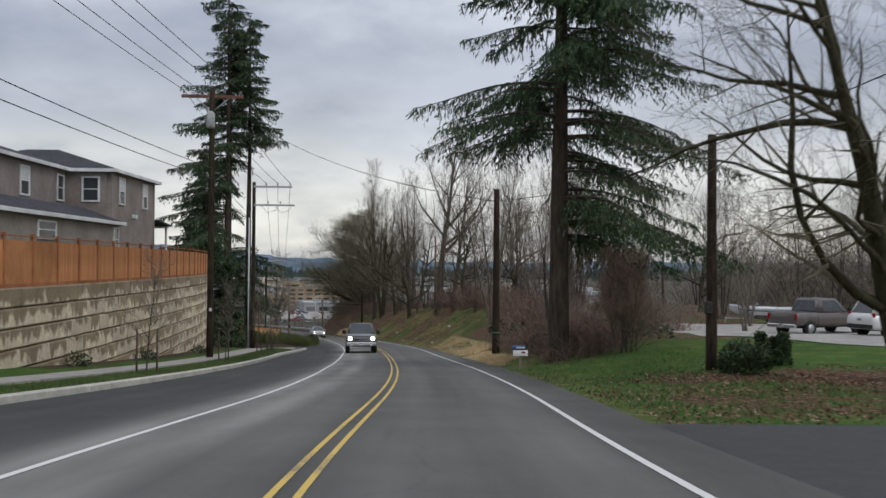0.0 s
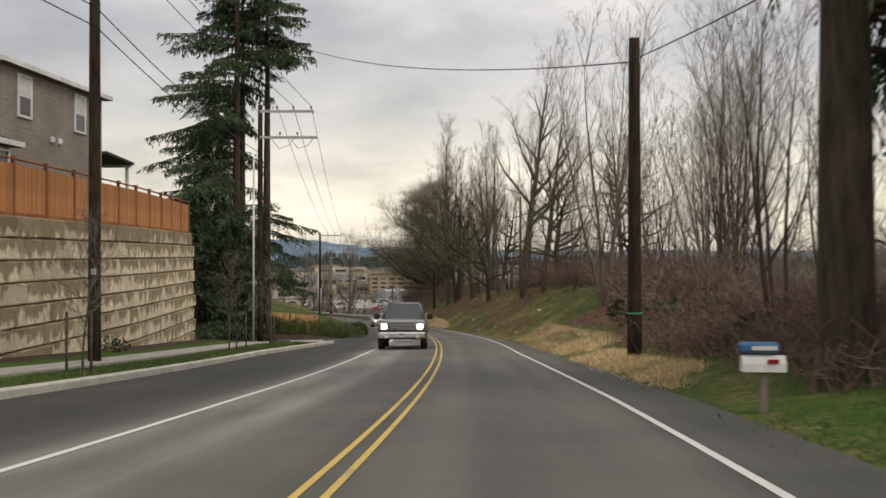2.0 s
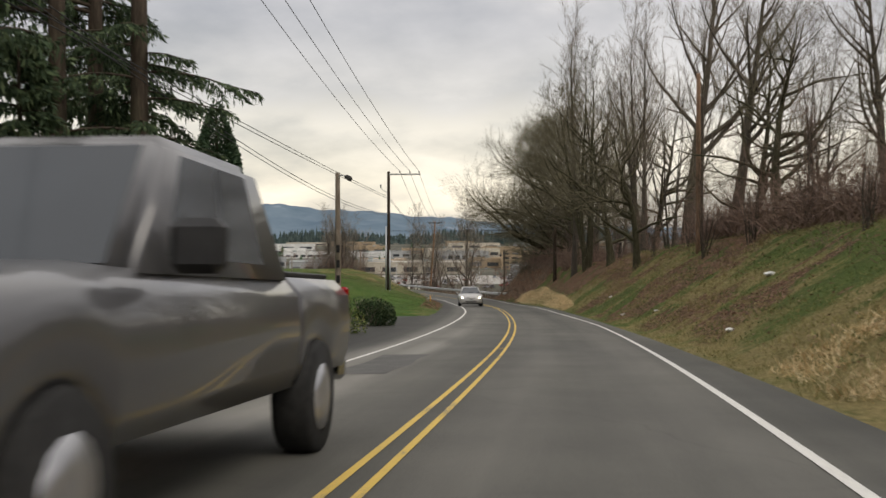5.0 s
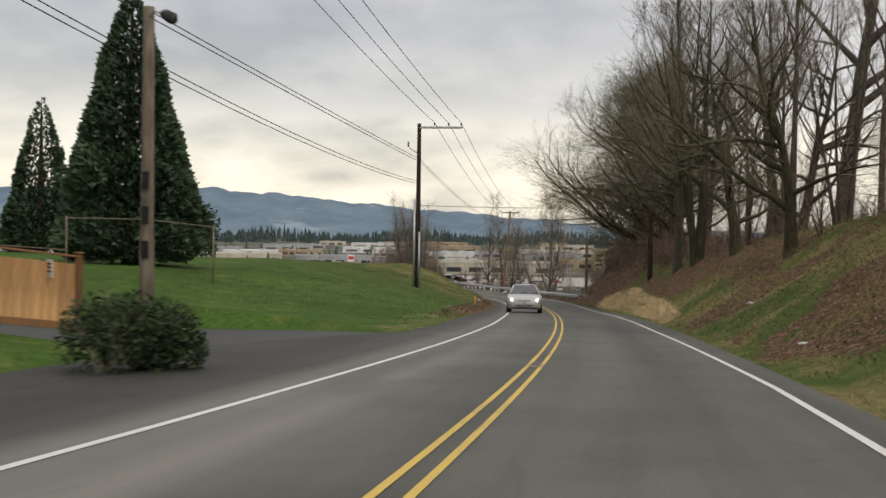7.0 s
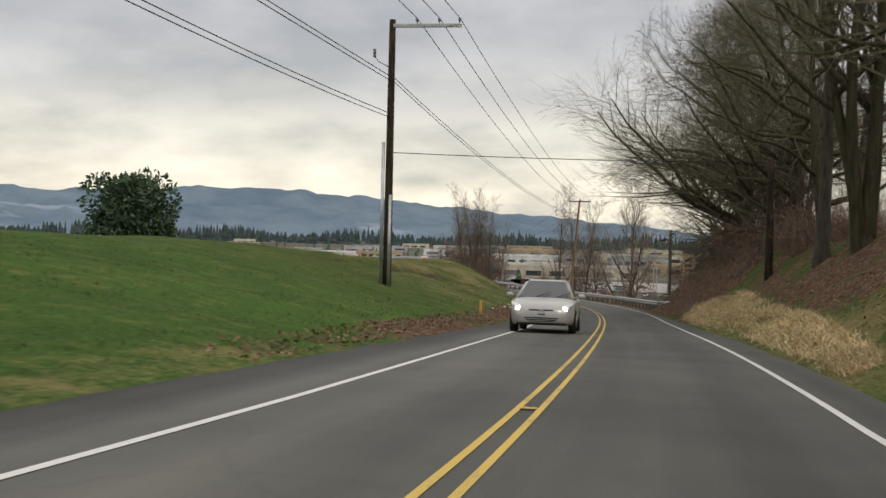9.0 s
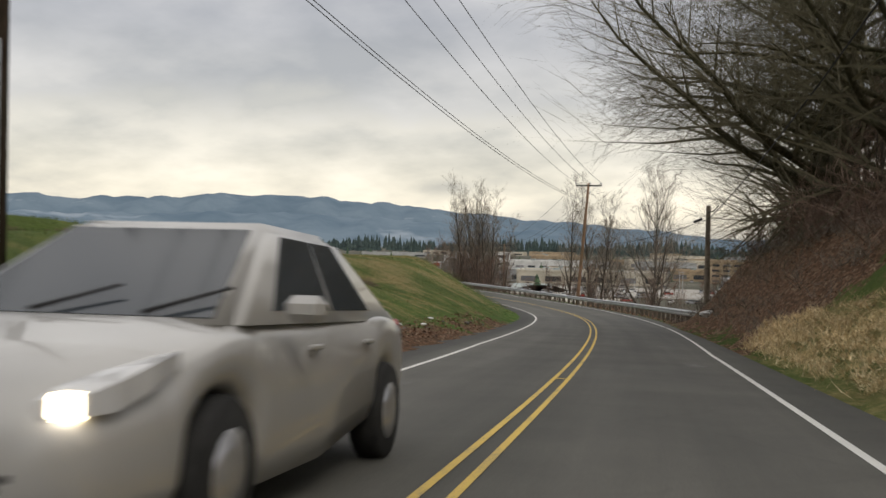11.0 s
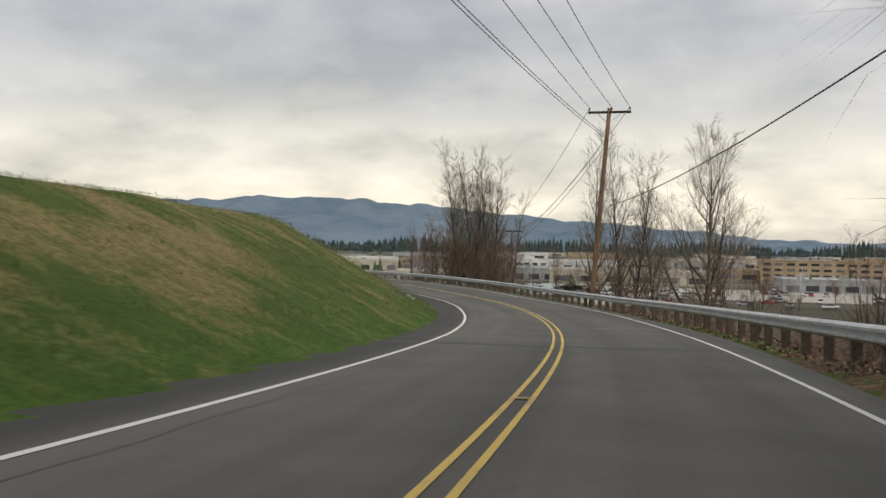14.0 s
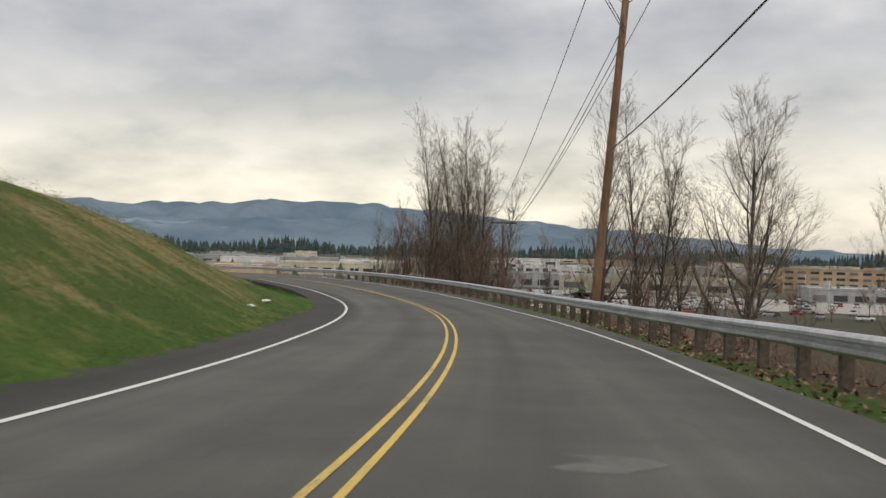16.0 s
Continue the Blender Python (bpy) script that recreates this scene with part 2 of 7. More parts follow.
def block_material():
    m = Mat("split_concrete_block", 0.95, spec=0.15)
    v = m.coord("world")
    f, w = m.noise(v, 11, 7, 0.65), m.noise(v, 1.1, 4)
    c = m.mix(m.ramp(f, [(0.3, (0, 0, 0)), (0.7, (1, 1, 1))]), (0.57, 0.475, 0.345), (0.87, 0.785, 0.62))
    # dark run-off that hangs down from the top joint, each block with its own stains
    sep = m.n("ShaderNodeSeparateXYZ")
    m.k(v, sep.inputs[0])
    own = m.n("ShaderNodeVectorMath")
    own.operation = "ADD"
    m.k(m.coord("world", (1.0, 1.0, 0.45)), own.inputs[0])
    m.k(m.math("MULTIPLY", m.random(), 40), own.inputs[1])
    down = m.math("DIVIDE", m.math("MODULO", m.math("SUBTRACT", 7.58, sep.outputs[2]), 0.6), 0.6)
    drip = m.math("ADD", m.math("MULTIPLY", m.noise(own.outputs[0], 2.6, 6, 0.6), 0.8), m.math("MULTIPLY", m.noise(v, 0.8, 4, 0.6), 0.2))
    k = m.math("ADD", m.math("ADD", drip, m.math("MULTIPLY", m.math("SUBTRACT", 0.5, down), 0.26)), m.math("MULTIPLY", m.math("SUBTRACT", m.random(), 0.5), 0.2))
    k = m.math("ADD", k, m.math("MULTIPLY", m.math("GREATER_THAN", sep.outputs[2], 0.98), 0.10))
    c = m.mix(m.ramp(k, [(0.475, (0, 0, 0)), (0.55, (0.9, 0.9, 0.9))]), c, m.mix(f, (0.15, 0.115, 0.072), (0.34, 0.275, 0.18)))
    c = m.mix(1.0, c, m.ramp(w, [(0.3, (0.82, 0.81, 0.79)), (0.7, (1.15, 1.14, 1.1))]), "MULTIPLY")
    c = m.mix(1.0, c, m.ramp(m.noise(own.outputs[0], 0.01, 0), [(0.35, (0.8, 0.79, 0.77)), (0.65, (1.12, 1.11, 1.09))]), "MULTIPLY")
    m.base(c).bump(f, 0.9, 0.05)
    return m.mat


def board_material(name, dark, light, vary=0.16):
    m = Mat(name, 0.85, spec=0.2)
    v = m.coord("object", (14, 14, 0.9))
    f, w = m.noise(v, 2.2, 6), m.noise(m.coord("object"), 0.7, 4)
    c = m.mix(m.ramp(f, [(0.3, (0, 0, 0)), (0.7, (1, 1, 1))]), dark, light)
    c = m.mix(1.0, c, m.ramp(w, [(0.35, (0.72, 0.7, 0.68)), (0.65, (1.1, 1.1, 1.1))]), "MULTIPLY")
    c = m.mix(1.0, c, m.ramp(m.random(), [(0.0, (1 - vary,) * 3), (1.0, (1 + vary,) * 3)]), "MULTIPLY")
    m.base(c).bump(f, 0.4, 0.006)
    return m.mat


def paint_line(name, col, wear):
    m = Mat(name, 0.7, spec=0.3)
    v = m.coord("world")
    f, w = m.noise(v, 22, 6, 0.7), m.noise(v, 0.7, 4)
    k = m.math("ADD", m.math("MULTIPLY", f, 0.6), m.math("MULTIPLY", w, 0.5))
    c = m.mix(m.ramp(k, [(wear, (0, 0, 0)), (wear + 0.1, (1, 1, 1))]), col, (0.17, 0.16, 0.14))
    c = m.mix(1.0, c, m.ramp(f, [(0.3, (0.82, 0.82, 0.82)), (0.7, (1.1, 1.1, 1.1))]), "MULTIPLY")
    m.base(c)
    return m.mat


def glass_material(name="window_glass", col=(0.03, 0.035, 0.04)):
    m = Mat(name, 0.08, spec=0.6)
    m.base(m.mix(m.noise(m.coord("object"), 0.8, 2), col, tuple(c * 1.8 for c in col)))
    return m.mat


def glow(name, col, power):
    m = Mat(name, 0.3)
    m.base(col)
    m.p.inputs["Emission Color"].default_value, m.p.inputs["Emission Strength"].default_value = (*col, 1), power
    return m.mat


M = dict(
    asphalt=asphalt_material(), ground=ground_material(), block=block_material(),
    white_line=paint_line("worn_white_paint", (0.74, 0.73, 0.69), 0.68), yellow_line=paint_line("worn_yellow_paint", (0.70, 0.49, 0.11), 0.585),
    apron=plain("driveway_asphalt", (0.028, 0.0275, 0.0275), (0.055, 0.054, 0.053), 18, 0.7, bump=0.3, dist=0.006),
    kerb=plain("kerb_concrete", (0.42, 0.40, 0.34), (0.60, 0.58, 0.50), 9, 0.9, bump=0.3),
    walkway=plain("pavement_concrete", (0.30, 0.28, 0.25), (0.44, 0.42, 0.38), 6, 0.9),
    cedar=board_material("new_cedar", (0.40, 0.165, 0.06), (0.62, 0.29, 0.12)),
    cedar_dark=board_material("cedar_post", (0.26, 0.10, 0.045), (0.40, 0.17, 0.075)),
    cedar2=board_material("weathered_cedar", (0.50, 0.265, 0.12), (0.76, 0.45, 0.215), 0.22),
    cedar2_dark=board_material("weathered_post", (0.20, 0.10, 0.05), (0.33, 0.18, 0.09)),
    pole=bark("creosote_pole", (0.018, 0.014, 0.011), (0.07, 0.05, 0.036), 9), pole_grey=bark("grey_pole", (0.13, 0.105, 0.08), (0.30, 0.25, 0.20), 9), pole_brown=bark("brown_pole", (0.14, 0.085, 0.055), (0.30, 0.19, 0.125), 9),
    arm=plain("painted_arm", (0.34, 0.35, 0.34), (0.55, 0.56, 0.55), 10), arm_wood=plain("arm_timber", (0.12, 0.06, 0.045), (0.24, 0.12, 0.085), 10), arm_dark=plain("dark_arm", (0.03, 0.03, 0.03), (0.07, 0.065, 0.06), 10),
    insulator=plain("porcelain", (0.10, 0.10, 0.11), (0.22, 0.22, 0.24), 10, 0.3), wire=plain("cable", (0.015, 0.015, 0.016), (0.03, 0.03, 0.032), 4, 0.6),
    steel=plain("galvanised_steel", (0.40, 0.41, 0.42), (0.60, 0.61, 0.62), 7, 0.45, 0.65, bump=0.1), rail_post=plain("rail_timber", (0.05, 0.04, 0.03), (0.14, 0.11, 0.085), 10),
    fir_bark=bark("fir_bark", (0.038, 0.030, 0.023), (0.105, 0.082, 0.063)), tree_bark=bark("grey_bark", (0.042, 0.036, 0.03), (0.115, 0.098, 0.08)), moss_bark=bark("mossy_bark", (0.034, 0.032, 0.019), (0.085, 0.077, 0.048)), birch=bark("pale_bark", (0.10, 0.086, 0.068), (0.25, 0.22, 0.18)),
    twig=plain("twigs", (0.15, 0.125, 0.098), (0.27, 0.23, 0.185), 3, 0.95, bump=0, isle=0.3), twig_red=plain("reddish_twigs", (0.14, 0.092, 0.07), (0.26, 0.18, 0.14), 3, 0.95, bump=0, isle=0.35), twig_moss=plain("mossy_twigs", (0.095, 0.085, 0.055), (0.185, 0.165, 0.105), 3, 0.95, bump=0, isle=0.3),
    fir=needles("fir_needles", (0.03, 0.05, 0.028), (0.065, 0.10, 0.05), (0.125, 0.165, 0.08)), cone_fir=needles("dense_needles", (0.038, 0.068, 0.042), (0.075, 0.12, 0.066), (0.088, 0.13, 0.07)),
    hedge=needles("hedge_leaves", (0.034, 0.062, 0.016), (0.10, 0.14, 0.034), (0.25, 0.26, 0.085)), shrub=needles("shrub_leaves", (0.022, 0.045, 0.022), (0.05, 0.08, 0.035), (0.10, 0.13, 0.055)),
    dull_grass=needles("dull_grass", (0.13, 0.13, 0.04), (0.24, 0.215, 0.085), (0.40, 0.345, 0.165)),
    straw=needles("straw", (0.44, 0.315, 0.16), (0.70, 0.535, 0.30), (0.85, 0.71, 0.46)), turf=needles("grass_blades", (0.048, 0.085, 0.024), (0.088, 0.132, 0.040), (0.185, 0.20, 0.078)), leaf=needles("fallen_leaves", (0.08, 0.042, 0.027), (0.19, 0.10, 0.06), (0.34, 0.25, 0.175)),
    siding=plain("taupe_siding", (0.27, 0.23, 0.20), (0.34, 0.29, 0.255), 5, 0.8, bump=0.1), roof=plain("shingles", (0.025, 0.025, 0.03), (0.07, 0.07, 0.08), 6, 0.9, bump=0.5), trim=plain("white_trim", (0.66, 0.66, 0.65), (0.80, 0.80, 0.78), 5, 0.6, bump=0.05),
    glass=glass_material(), blind=plain("pale_blind", (0.5, 0.5, 0.48), (0.7, 0.7, 0.68), 4, 0.5, bump=0),
    tyre=plain("tyre_rubber", (0.012, 0.012, 0.012), (0.03, 0.03, 0.03), 12), rim=plain("alloy", (0.45, 0.45, 0.46), (0.6, 0.6, 0.62), 5, 0.3, 0.8, bump=0), chrome=plain("chrome", (0.55, 0.55, 0.56), (0.7, 0.7, 0.7), 5, 0.15, 1.0, bump=0),
    black=plain("black_plastic", (0.012, 0.012, 0.013), (0.03, 0.03, 0.03), 8, 0.5, bump=0), headlamp=glow("headlamp_glow", (1.0, 0.86, 0.6), 9.0), lamp_off=plain("lamp_lens", (0.5, 0.5, 0.5), (0.7, 0.7, 0.7), 3, 0.1, bump=0), tail=plain("tail_lens", (0.25, 0.01, 0.01), (0.35, 0.02, 0.02), 3, 0.2, bump=0),
    stone=plain("field_stone", (0.08, 0.075, 0.07), (0.2, 0.19, 0.175), 9, 0.95),
    paper=plain("white_paper", (0.6, 0.6, 0.58), (0.8, 0.8, 0.78), 6, 0.7),
)


def car_paint(name, col):
    m = Mat(name, 0.32, 0.25, 0.5)
    m.p.inputs["Coat Weight"].default_value = 0.6
    m.base(m.mix(m.noise(m.coord("object"), 1.2, 4), tuple(c * 0.85 for c in col), tuple(min(1, c * 1.12) for c in col)))
    return m.mat


# ---------- building blocks ----------
def raw(name, verts, faces, material, parent=None, label="", smooth=False):
    me = bpy.data.meshes.new(name)
    me.from_pydata(np.asarray(verts, float).tolist() if not isinstance(verts, list) else verts, [], faces if isinstance(faces, list) else faces.tolist())
    if isinstance(material, (list, tuple)):
        for x in material:
            me.materials.append(x)
    else:
        me.materials.append(material)
    if smooth:
        me.polygons.foreach_set("use_smooth", [True] * len(me.polygons))
    me.update()
    ob = new(name, me)
    ob.parent = parent
    if label:
        tagged(ob, label)
    return ob


def part(name, bm, material, parent=None, label="", smooth=False):
    """Links a bmesh as one mesh object under a thing or a part."""
    me = bpy.data.meshes.new(name)
    bm.to_mesh(me)
    bm.free()
    me.materials.append(material)
    if smooth:
        me.polygons.foreach_set("use_smooth", [True] * len(me.polygons))
    ob = new(name, me)
    ob.parent = parent
    if label:
        tagged(ob, label)
    return ob


def thing(name, label, category, m=None, group="", kind=""):
    ob = new(name)
    ob.empty_display_size = 0.3
    if m is not None:
        ob.matrix_world = m
    return tagged(ob, label, category, group, kind)


def box(bm, cx, cy, cz, sx, sy, sz, bevel=0.0, rot=None):
    """Adds a box with its centre and full sizes, edges rounded by bevel."""
    r = bmesh.ops.create_cube(bm, size=1.0)
    m = Matrix.Translation((cx, cy, cz)) @ (rot or Matrix()) @ Matrix.Diagonal((sx, sy, sz, 1))
    bmesh.ops.transform(bm, matrix=m, verts=r["verts"])
    if bevel:
        es = list({e for v in r["verts"] for e in v.link_edges})
        bmesh.ops.bevel(bm, geom=es, offset=bevel, segments=1, affect="EDGES")
    return bm


def boxed(cx, cy, cz, sx, sy, sz, bevel=0.0, rot=None):
    return box(bmesh.new(), cx, cy, cz, sx, sy, sz, bevel, rot)


class Tubes:
    """Collects tapered tubes into one mesh."""

    def __init__(self):
        self.v, self.f, self.n = [], [], 0

    def add(self, pts, radii, sides, cap=False):
        pts = np.asarray(pts, float)
        k = len(pts)
        tan = np.empty_like(pts)
        tan[1:-1] = pts[2:] - pts[:-2]
        tan[0], tan[-1] = pts[1] - pts[0], pts[-1] - pts[-2]
        tan /= np.linalg.norm(tan, axis=1)[:, None] + 1e-9
        ref = np.array([0.0, 0.0, 1.0]) if abs(tan[0][2]) < 0.8 else np.array([1.0, 0.0, 0.0])
        a = np.cross(tan, ref)
        a /= np.linalg.norm(a, axis=1)[:, None] + 1e-9
        b = np.cross(tan, a)
        ang = np.arange(sides) * (2 * math.pi / sides)
        r = np.asarray(radii, float)[:, None, None]
        ring = pts[:, None, :] + r * (np.cos(ang)[None, :, None] * a[:, None, :] + np.sin(ang)[None, :, None] * b[:, None, :])
        self.v.append(ring.reshape(-1, 3))
        for i in range(k - 1):
            o = self.n + i * sides
            for j in range(sides):
                j2 = (j + 1) % sides
                self.f.append((o + j, o + j2, o + sides + j2, o + sides + j))
        if cap:
            self.f.append(tuple(self.n + (k - 1) * sides + j for j in range(sides)))
            self.f.append(tuple(self.n + sides - 1 - j for j in range(sides)))
        self.n += k * sides

    def make(self, name, material, parent=None, label="", smooth=True):
        return raw(name, np.concatenate(self.v), self.f, material, parent, label, smooth)


def tube(name, pts, radii, sides, material, parent=None, label="", cap=True):
    t = Tubes()
    t.add(pts, radii, sides, cap)
    return t.make(name, material, parent, label)


# ---------- the line of the road ----------
KNOT = 20.0
CURVE = [-8.32, 2.77, 1.57, 1.23, 1.81, 2.08, 2.14, 0.61, 1.71, 2.19, 4.82, 4.61, 6.15, 6.99, 6.31, 5.27, 4.36, 3.66, 3.4, 3.3, 3.2]
SLOPE = [-7.44, -7.22, -6.76, -5.79, -6.31, -5.68, -5.02, -6.02, -5.13, -4.94, -4.4, -2.99, -2.44, -0.68, -0.3, -1.1, -2.2, -2.5, -2.0, -1.5, -1.5]
BANK = [-0.06, 0.15, 0.53, 0.56, 1.8, 0.08, -0.77, -0.3, -1.25, -0.63, -0.17, -0.79, -0.36, 1.39, 1.6, 0.5, 0.3, 0.2, 0.2, 0.2, 0.2]
LEFT = [2.32, 2.33, 2.59, 2.58, 2.44, 2.29, 2.1, 2.21, 2.56, 2.59, 2.73, 3.06, 3.23, 3.35, 3.39, 3.26, 3.19, 3.15, 3.15, 3.15, 3.15]
RIGHT = [2.95, 3.0, 2.96, 2.75, 2.83, 3.04, 2.78, 2.76, 2.87, 3.26, 3.45, 3.74, 3.47, 3.51, 3.54, 3.49, 3.45, 3.44, 3.44, 3.44, 3.44]
S = np.arange(0.0, 401.0, 1.0)
_k = np.arange(len(CURVE)) * KNOT


def at_knots(vals, s):
    return np.interp(s, _k, vals)


_th = ROAD_HEAD + np.concatenate([[0], np.cumsum(at_knots(CURVE, S) * 0.001)[:-1]])
_x = ROAD_X + np.concatenate([[0], np.cumsum(-np.sin(_th))[:-1]])
_y = np.concatenate([[0], np.cumsum(np.cos(_th))[:-1]])
_z = ROAD_Z + np.concatenate([[0], np.cumsum(at_knots(SLOPE, S) * 0.01)[:-1]])


def heading(s):
    return np.interp(s, S, _th)


def road_z(s):
    s = np.asarray(s, float)
    return np.interp(s, S, _z) - 0.066 * np.minimum(s, 0)


def spot(s, o, up=0.0):
    """World place at s metres along the road and o metres to the right of its centre line, above the road's own height."""
    s, o = np.asarray(s, float), np.asarray(o, float)
    th = heading(s)
    e = np.minimum(s, 0)
    x = np.interp(s, S, _x) + o * np.cos(th) - e * math.sin(_th[0])
    y = np.interp(s, S, _y) + o * np.sin(th) + e * math.cos(_th[0])
    z = road_z(s) + np.clip(o, -4.5, 4.5) * at_knots(BANK, s) * 0.01 + up
    return np.stack(np.broadcast_arrays(x, y, z), -1)


def along(x, y):
    """The nearest place on the centre line, and the offset from it."""
    x, y = np.atleast_1d(np.asarray(x, float)), np.atleast_1d(np.asarray(y, float))
    s, o = np.empty(len(x)), np.empty(len(x))
    for a in range(0, len(x), 4000):
        b = slice(a, a + 4000)
        dx, dy = x[b, None] - _x[None, :], y[b, None] - _y[None, :]
        i = np.argmin(dx * dx + dy * dy, axis=1)
        r = np.arange(len(i))
        c, sn = np.cos(_th[i]), np.sin(_th[i])
        ds = -dx[r, i] * sn + dy[r, i] * c
        o[b] = dx[r, i] * c + dy[r, i] * sn
        s[b] = S[i] + np.where(i == 0, np.minimum(ds, 0), np.where(i == len(S) - 1, np.maximum(ds, 0), np.clip(ds, -0.5, 0.5)))
    return s, o


def soft_min(a, b, k=0.35):
    h = np.clip(0.5 + 0.5 * (b - a) / k, 0, 1)
    return b + (a - b) * h - k * h * (1 - h)


PLAIN_Z = -26.0


def ripple(x, y, f, seed=0.0):
    return np.sin(x * f + seed) * np.cos(y * f * 1.13 + seed * 2.1) + 0.5 * np.sin(x * f * 2.3 + y * f * 1.7 + seed)


def lattice(x, y, size, seed):
    """Smooth random values from 0 to 1 on a square lattice."""
    gx, gy = np.asarray(x) / size, np.asarray(y) / size
    ix, iy = np.floor(gx), np.floor(gy)
    fx, fy = gx - ix, gy - iy
    fx, fy = fx * fx * (3 - 2 * fx), fy * fy * (3 - 2 * fy)
    h = lambda a, b: np.modf(np.abs(np.sin(a * 127.1 + b * 311.7 + seed * 74.7) * 43758.5453))[0]
    return (h(ix, iy) * (1 - fx) + h(ix + 1, iy) * fx) * (1 - fy) + (h(ix, iy + 1) * (1 - fx) + h(ix + 1, iy + 1) * fx) * fy


def ground_height(x, y):
    """Height of the ground sheet."""
    x, y = np.atleast_1d(np.asarray(x, float)), np.atleast_1d(np.asarray(y, float))
    s, o = along(x, y)
    zr = road_z(s)
    bank = np.clip(o, -4.5, 4.5) * at_knots(BANK, np.clip(s, 0, 400)) * 0.01
    edge = zr + bank - 0.06
    a = np.abs(o)
    # left: verge and house lot, driveways, then the field above a growing cut bank
    verge = edge + np.clip((a - 6.3) / 0.6, 0, 1) * 0.15 + np.clip(a - 8, 0, 3) * 0.05
    lot = np.where((a > np.interp(s, [50, 77], [11.9, 12.9])) & (s < 77.2), 1.45, verge)
    bed = edge - 0.06 + np.clip(a - 5.9, 0, 0.5) * 0.5 + np.clip(a - 6.4, 0, 12) * 0.075
    m = np.interp(s, [110, 120, 150, 165, 185, 215, 235, 250, 265], [0.06, 0.13, 0.28, 0.36, 0.50, 0.61, 0.52, 0.2, 0.04])
    top = np.interp(s, [100, 150, 165, 185, 200, 215, 230, 245, 262, 300], [-4.6, -5.2, -6.08, -6.95, -7.1, -7.2, -8.2, -10.8, -12.6, -14.0])
    toe = np.interp(s, [112, 120, 150, 190, 210, 232, 250], [3.6, 3.6, 3.5, 3.8, 4.2, 4.9, 4.6])
    cut = edge + 0.05 + np.maximum(a - toe, 0) * m
    field = np.where(a < toe, edge, soft_min(cut, top + np.clip(a - 14, 0, 40) * 0.012, 0.7))
    scar = np.exp(-((s - 163) / 9.0) ** 4 - ((a - 10.2 + (s - 163) * 0.2 - 0.35 * np.sin(s * 1.1)) / 0.8) ** 2) * 1.0
    field = field - scar + 0.05 * ripple(x, y, 0.55, 1.3) * np.clip((a - toe) / 3, 0, 1)
    w1, w2, w3 = np.clip((s - 77.4) / 1.0, 0, 1), np.clip((s - 89) / 3, 0, 1), np.clip((s - 104) / 8, 0, 1)
    left = lot * (1 - w1) + w1 * (edge * (1 - w2) + bed * w2)
    left = np.where(s > 104, left * (1 - w3) + field * w3, left)
    drive = ((s > 79.0) & (s < 90.0) & (a < 26)) | ((s > 102) & (s < 112.5) & (a < 24))
    left = np.where(drive, edge, left)
    left = left - np.clip(a - 62, 0, 200) * 0.22
    # right: lawn, wooded cut bank, then the drop behind the rail
    mr = np.interp(s, [0, 14, 22, 34, 39, 45, 50, 60, 80, 145, 168, 182, 189, 194], [0.02, 0.03, 0.06, 0.12, 0.18, 0.32, 0.24, 0.38, 0.55, 0.8, 1.2, 1.25, 0.5, -0.1])
    zp = np.interp(s, [-40, 0, 15, 25, 40, 55, 70, 90, 106, 120, 137, 150, 163, 176, 184, 190, 196], [3.6, 1.2, 0.2, -0.35, -0.5, -1.15, -1.3, -1.5, -1.8, -2.6, -3.7, -4.6, -5.25, -5.6, -6.6, -9.4, -11.2])
    start = np.interp(s, [0, 40, 70, 190], [3.9, 4.2, 4.4, 4.1])
    rise = edge + 0.02 + np.maximum(a - start, 0) * mr
    wood = np.where(a < start, edge, soft_min(rise, np.maximum(zp, edge - 1.0), 0.5)) + 0.06 * ripple(x, y, 0.6, 2.2) * np.clip((a - start) / 3, 0, 1)
    wood = np.where((s > 3) & (s < 14.5) & (a < 40), edge, wood)
    wood = wood - np.clip(a - 70, 0, 300) * 0.1
    drop = edge - 0.04 - np.clip(a - 6.2, 0, 5) * 0.25 - np.clip(a - 10.6, 0, 100) * 0.42
    wr = np.clip((s - 184) / 9, 0, 1)
    right = wood * (1 - wr) + drop * wr
    z = np.where(o < 0, left, right)
    under = (o > -at_knots(LEFT, np.clip(s, 0, 400)) - 0.2) & (o < at_knots(RIGHT, np.clip(s, 0, 400)) + 0.2)
    z = np.where(under, edge - 0.12, z)
    ahead = np.clip((s - 330) / 40, 0, 1) * np.clip((a - 8) / 20, 0, 1)
    z = z * (1 - ahead) + PLAIN_Z * ahead
    z = np.maximum(z, PLAIN_Z + 0.3 * ripple(x, y, 0.01, 0.5))
    return np.where(s < -200, np.maximum(z, -5), z)


def gz(x, y):
    return float(ground_height([x], [y])[0])


def grown(s, o, sink=0.05):
    """A place on the ground sheet by the road's measure."""
    p = spot(s, o)
    return float(p[0]), float(p[1]), gz(p[0], p[1]) - sink


# ---------- ground, road, markings ----------
def spaced(lo, hi, step, grow, far_lo, far_hi):
    mid = list(np.arange(lo, hi, step))
    a, d = lo, step
    left = []
    while a > far_lo:
        d *= grow
        a -= d
        left.append(max(a, far_lo))
    b, d, right = mid[-1], step, []
    while b < far_hi:
        d *= grow
        b += d
        right.append(min(b, far_hi))
    return np.array(left[::-1] + mid + right)


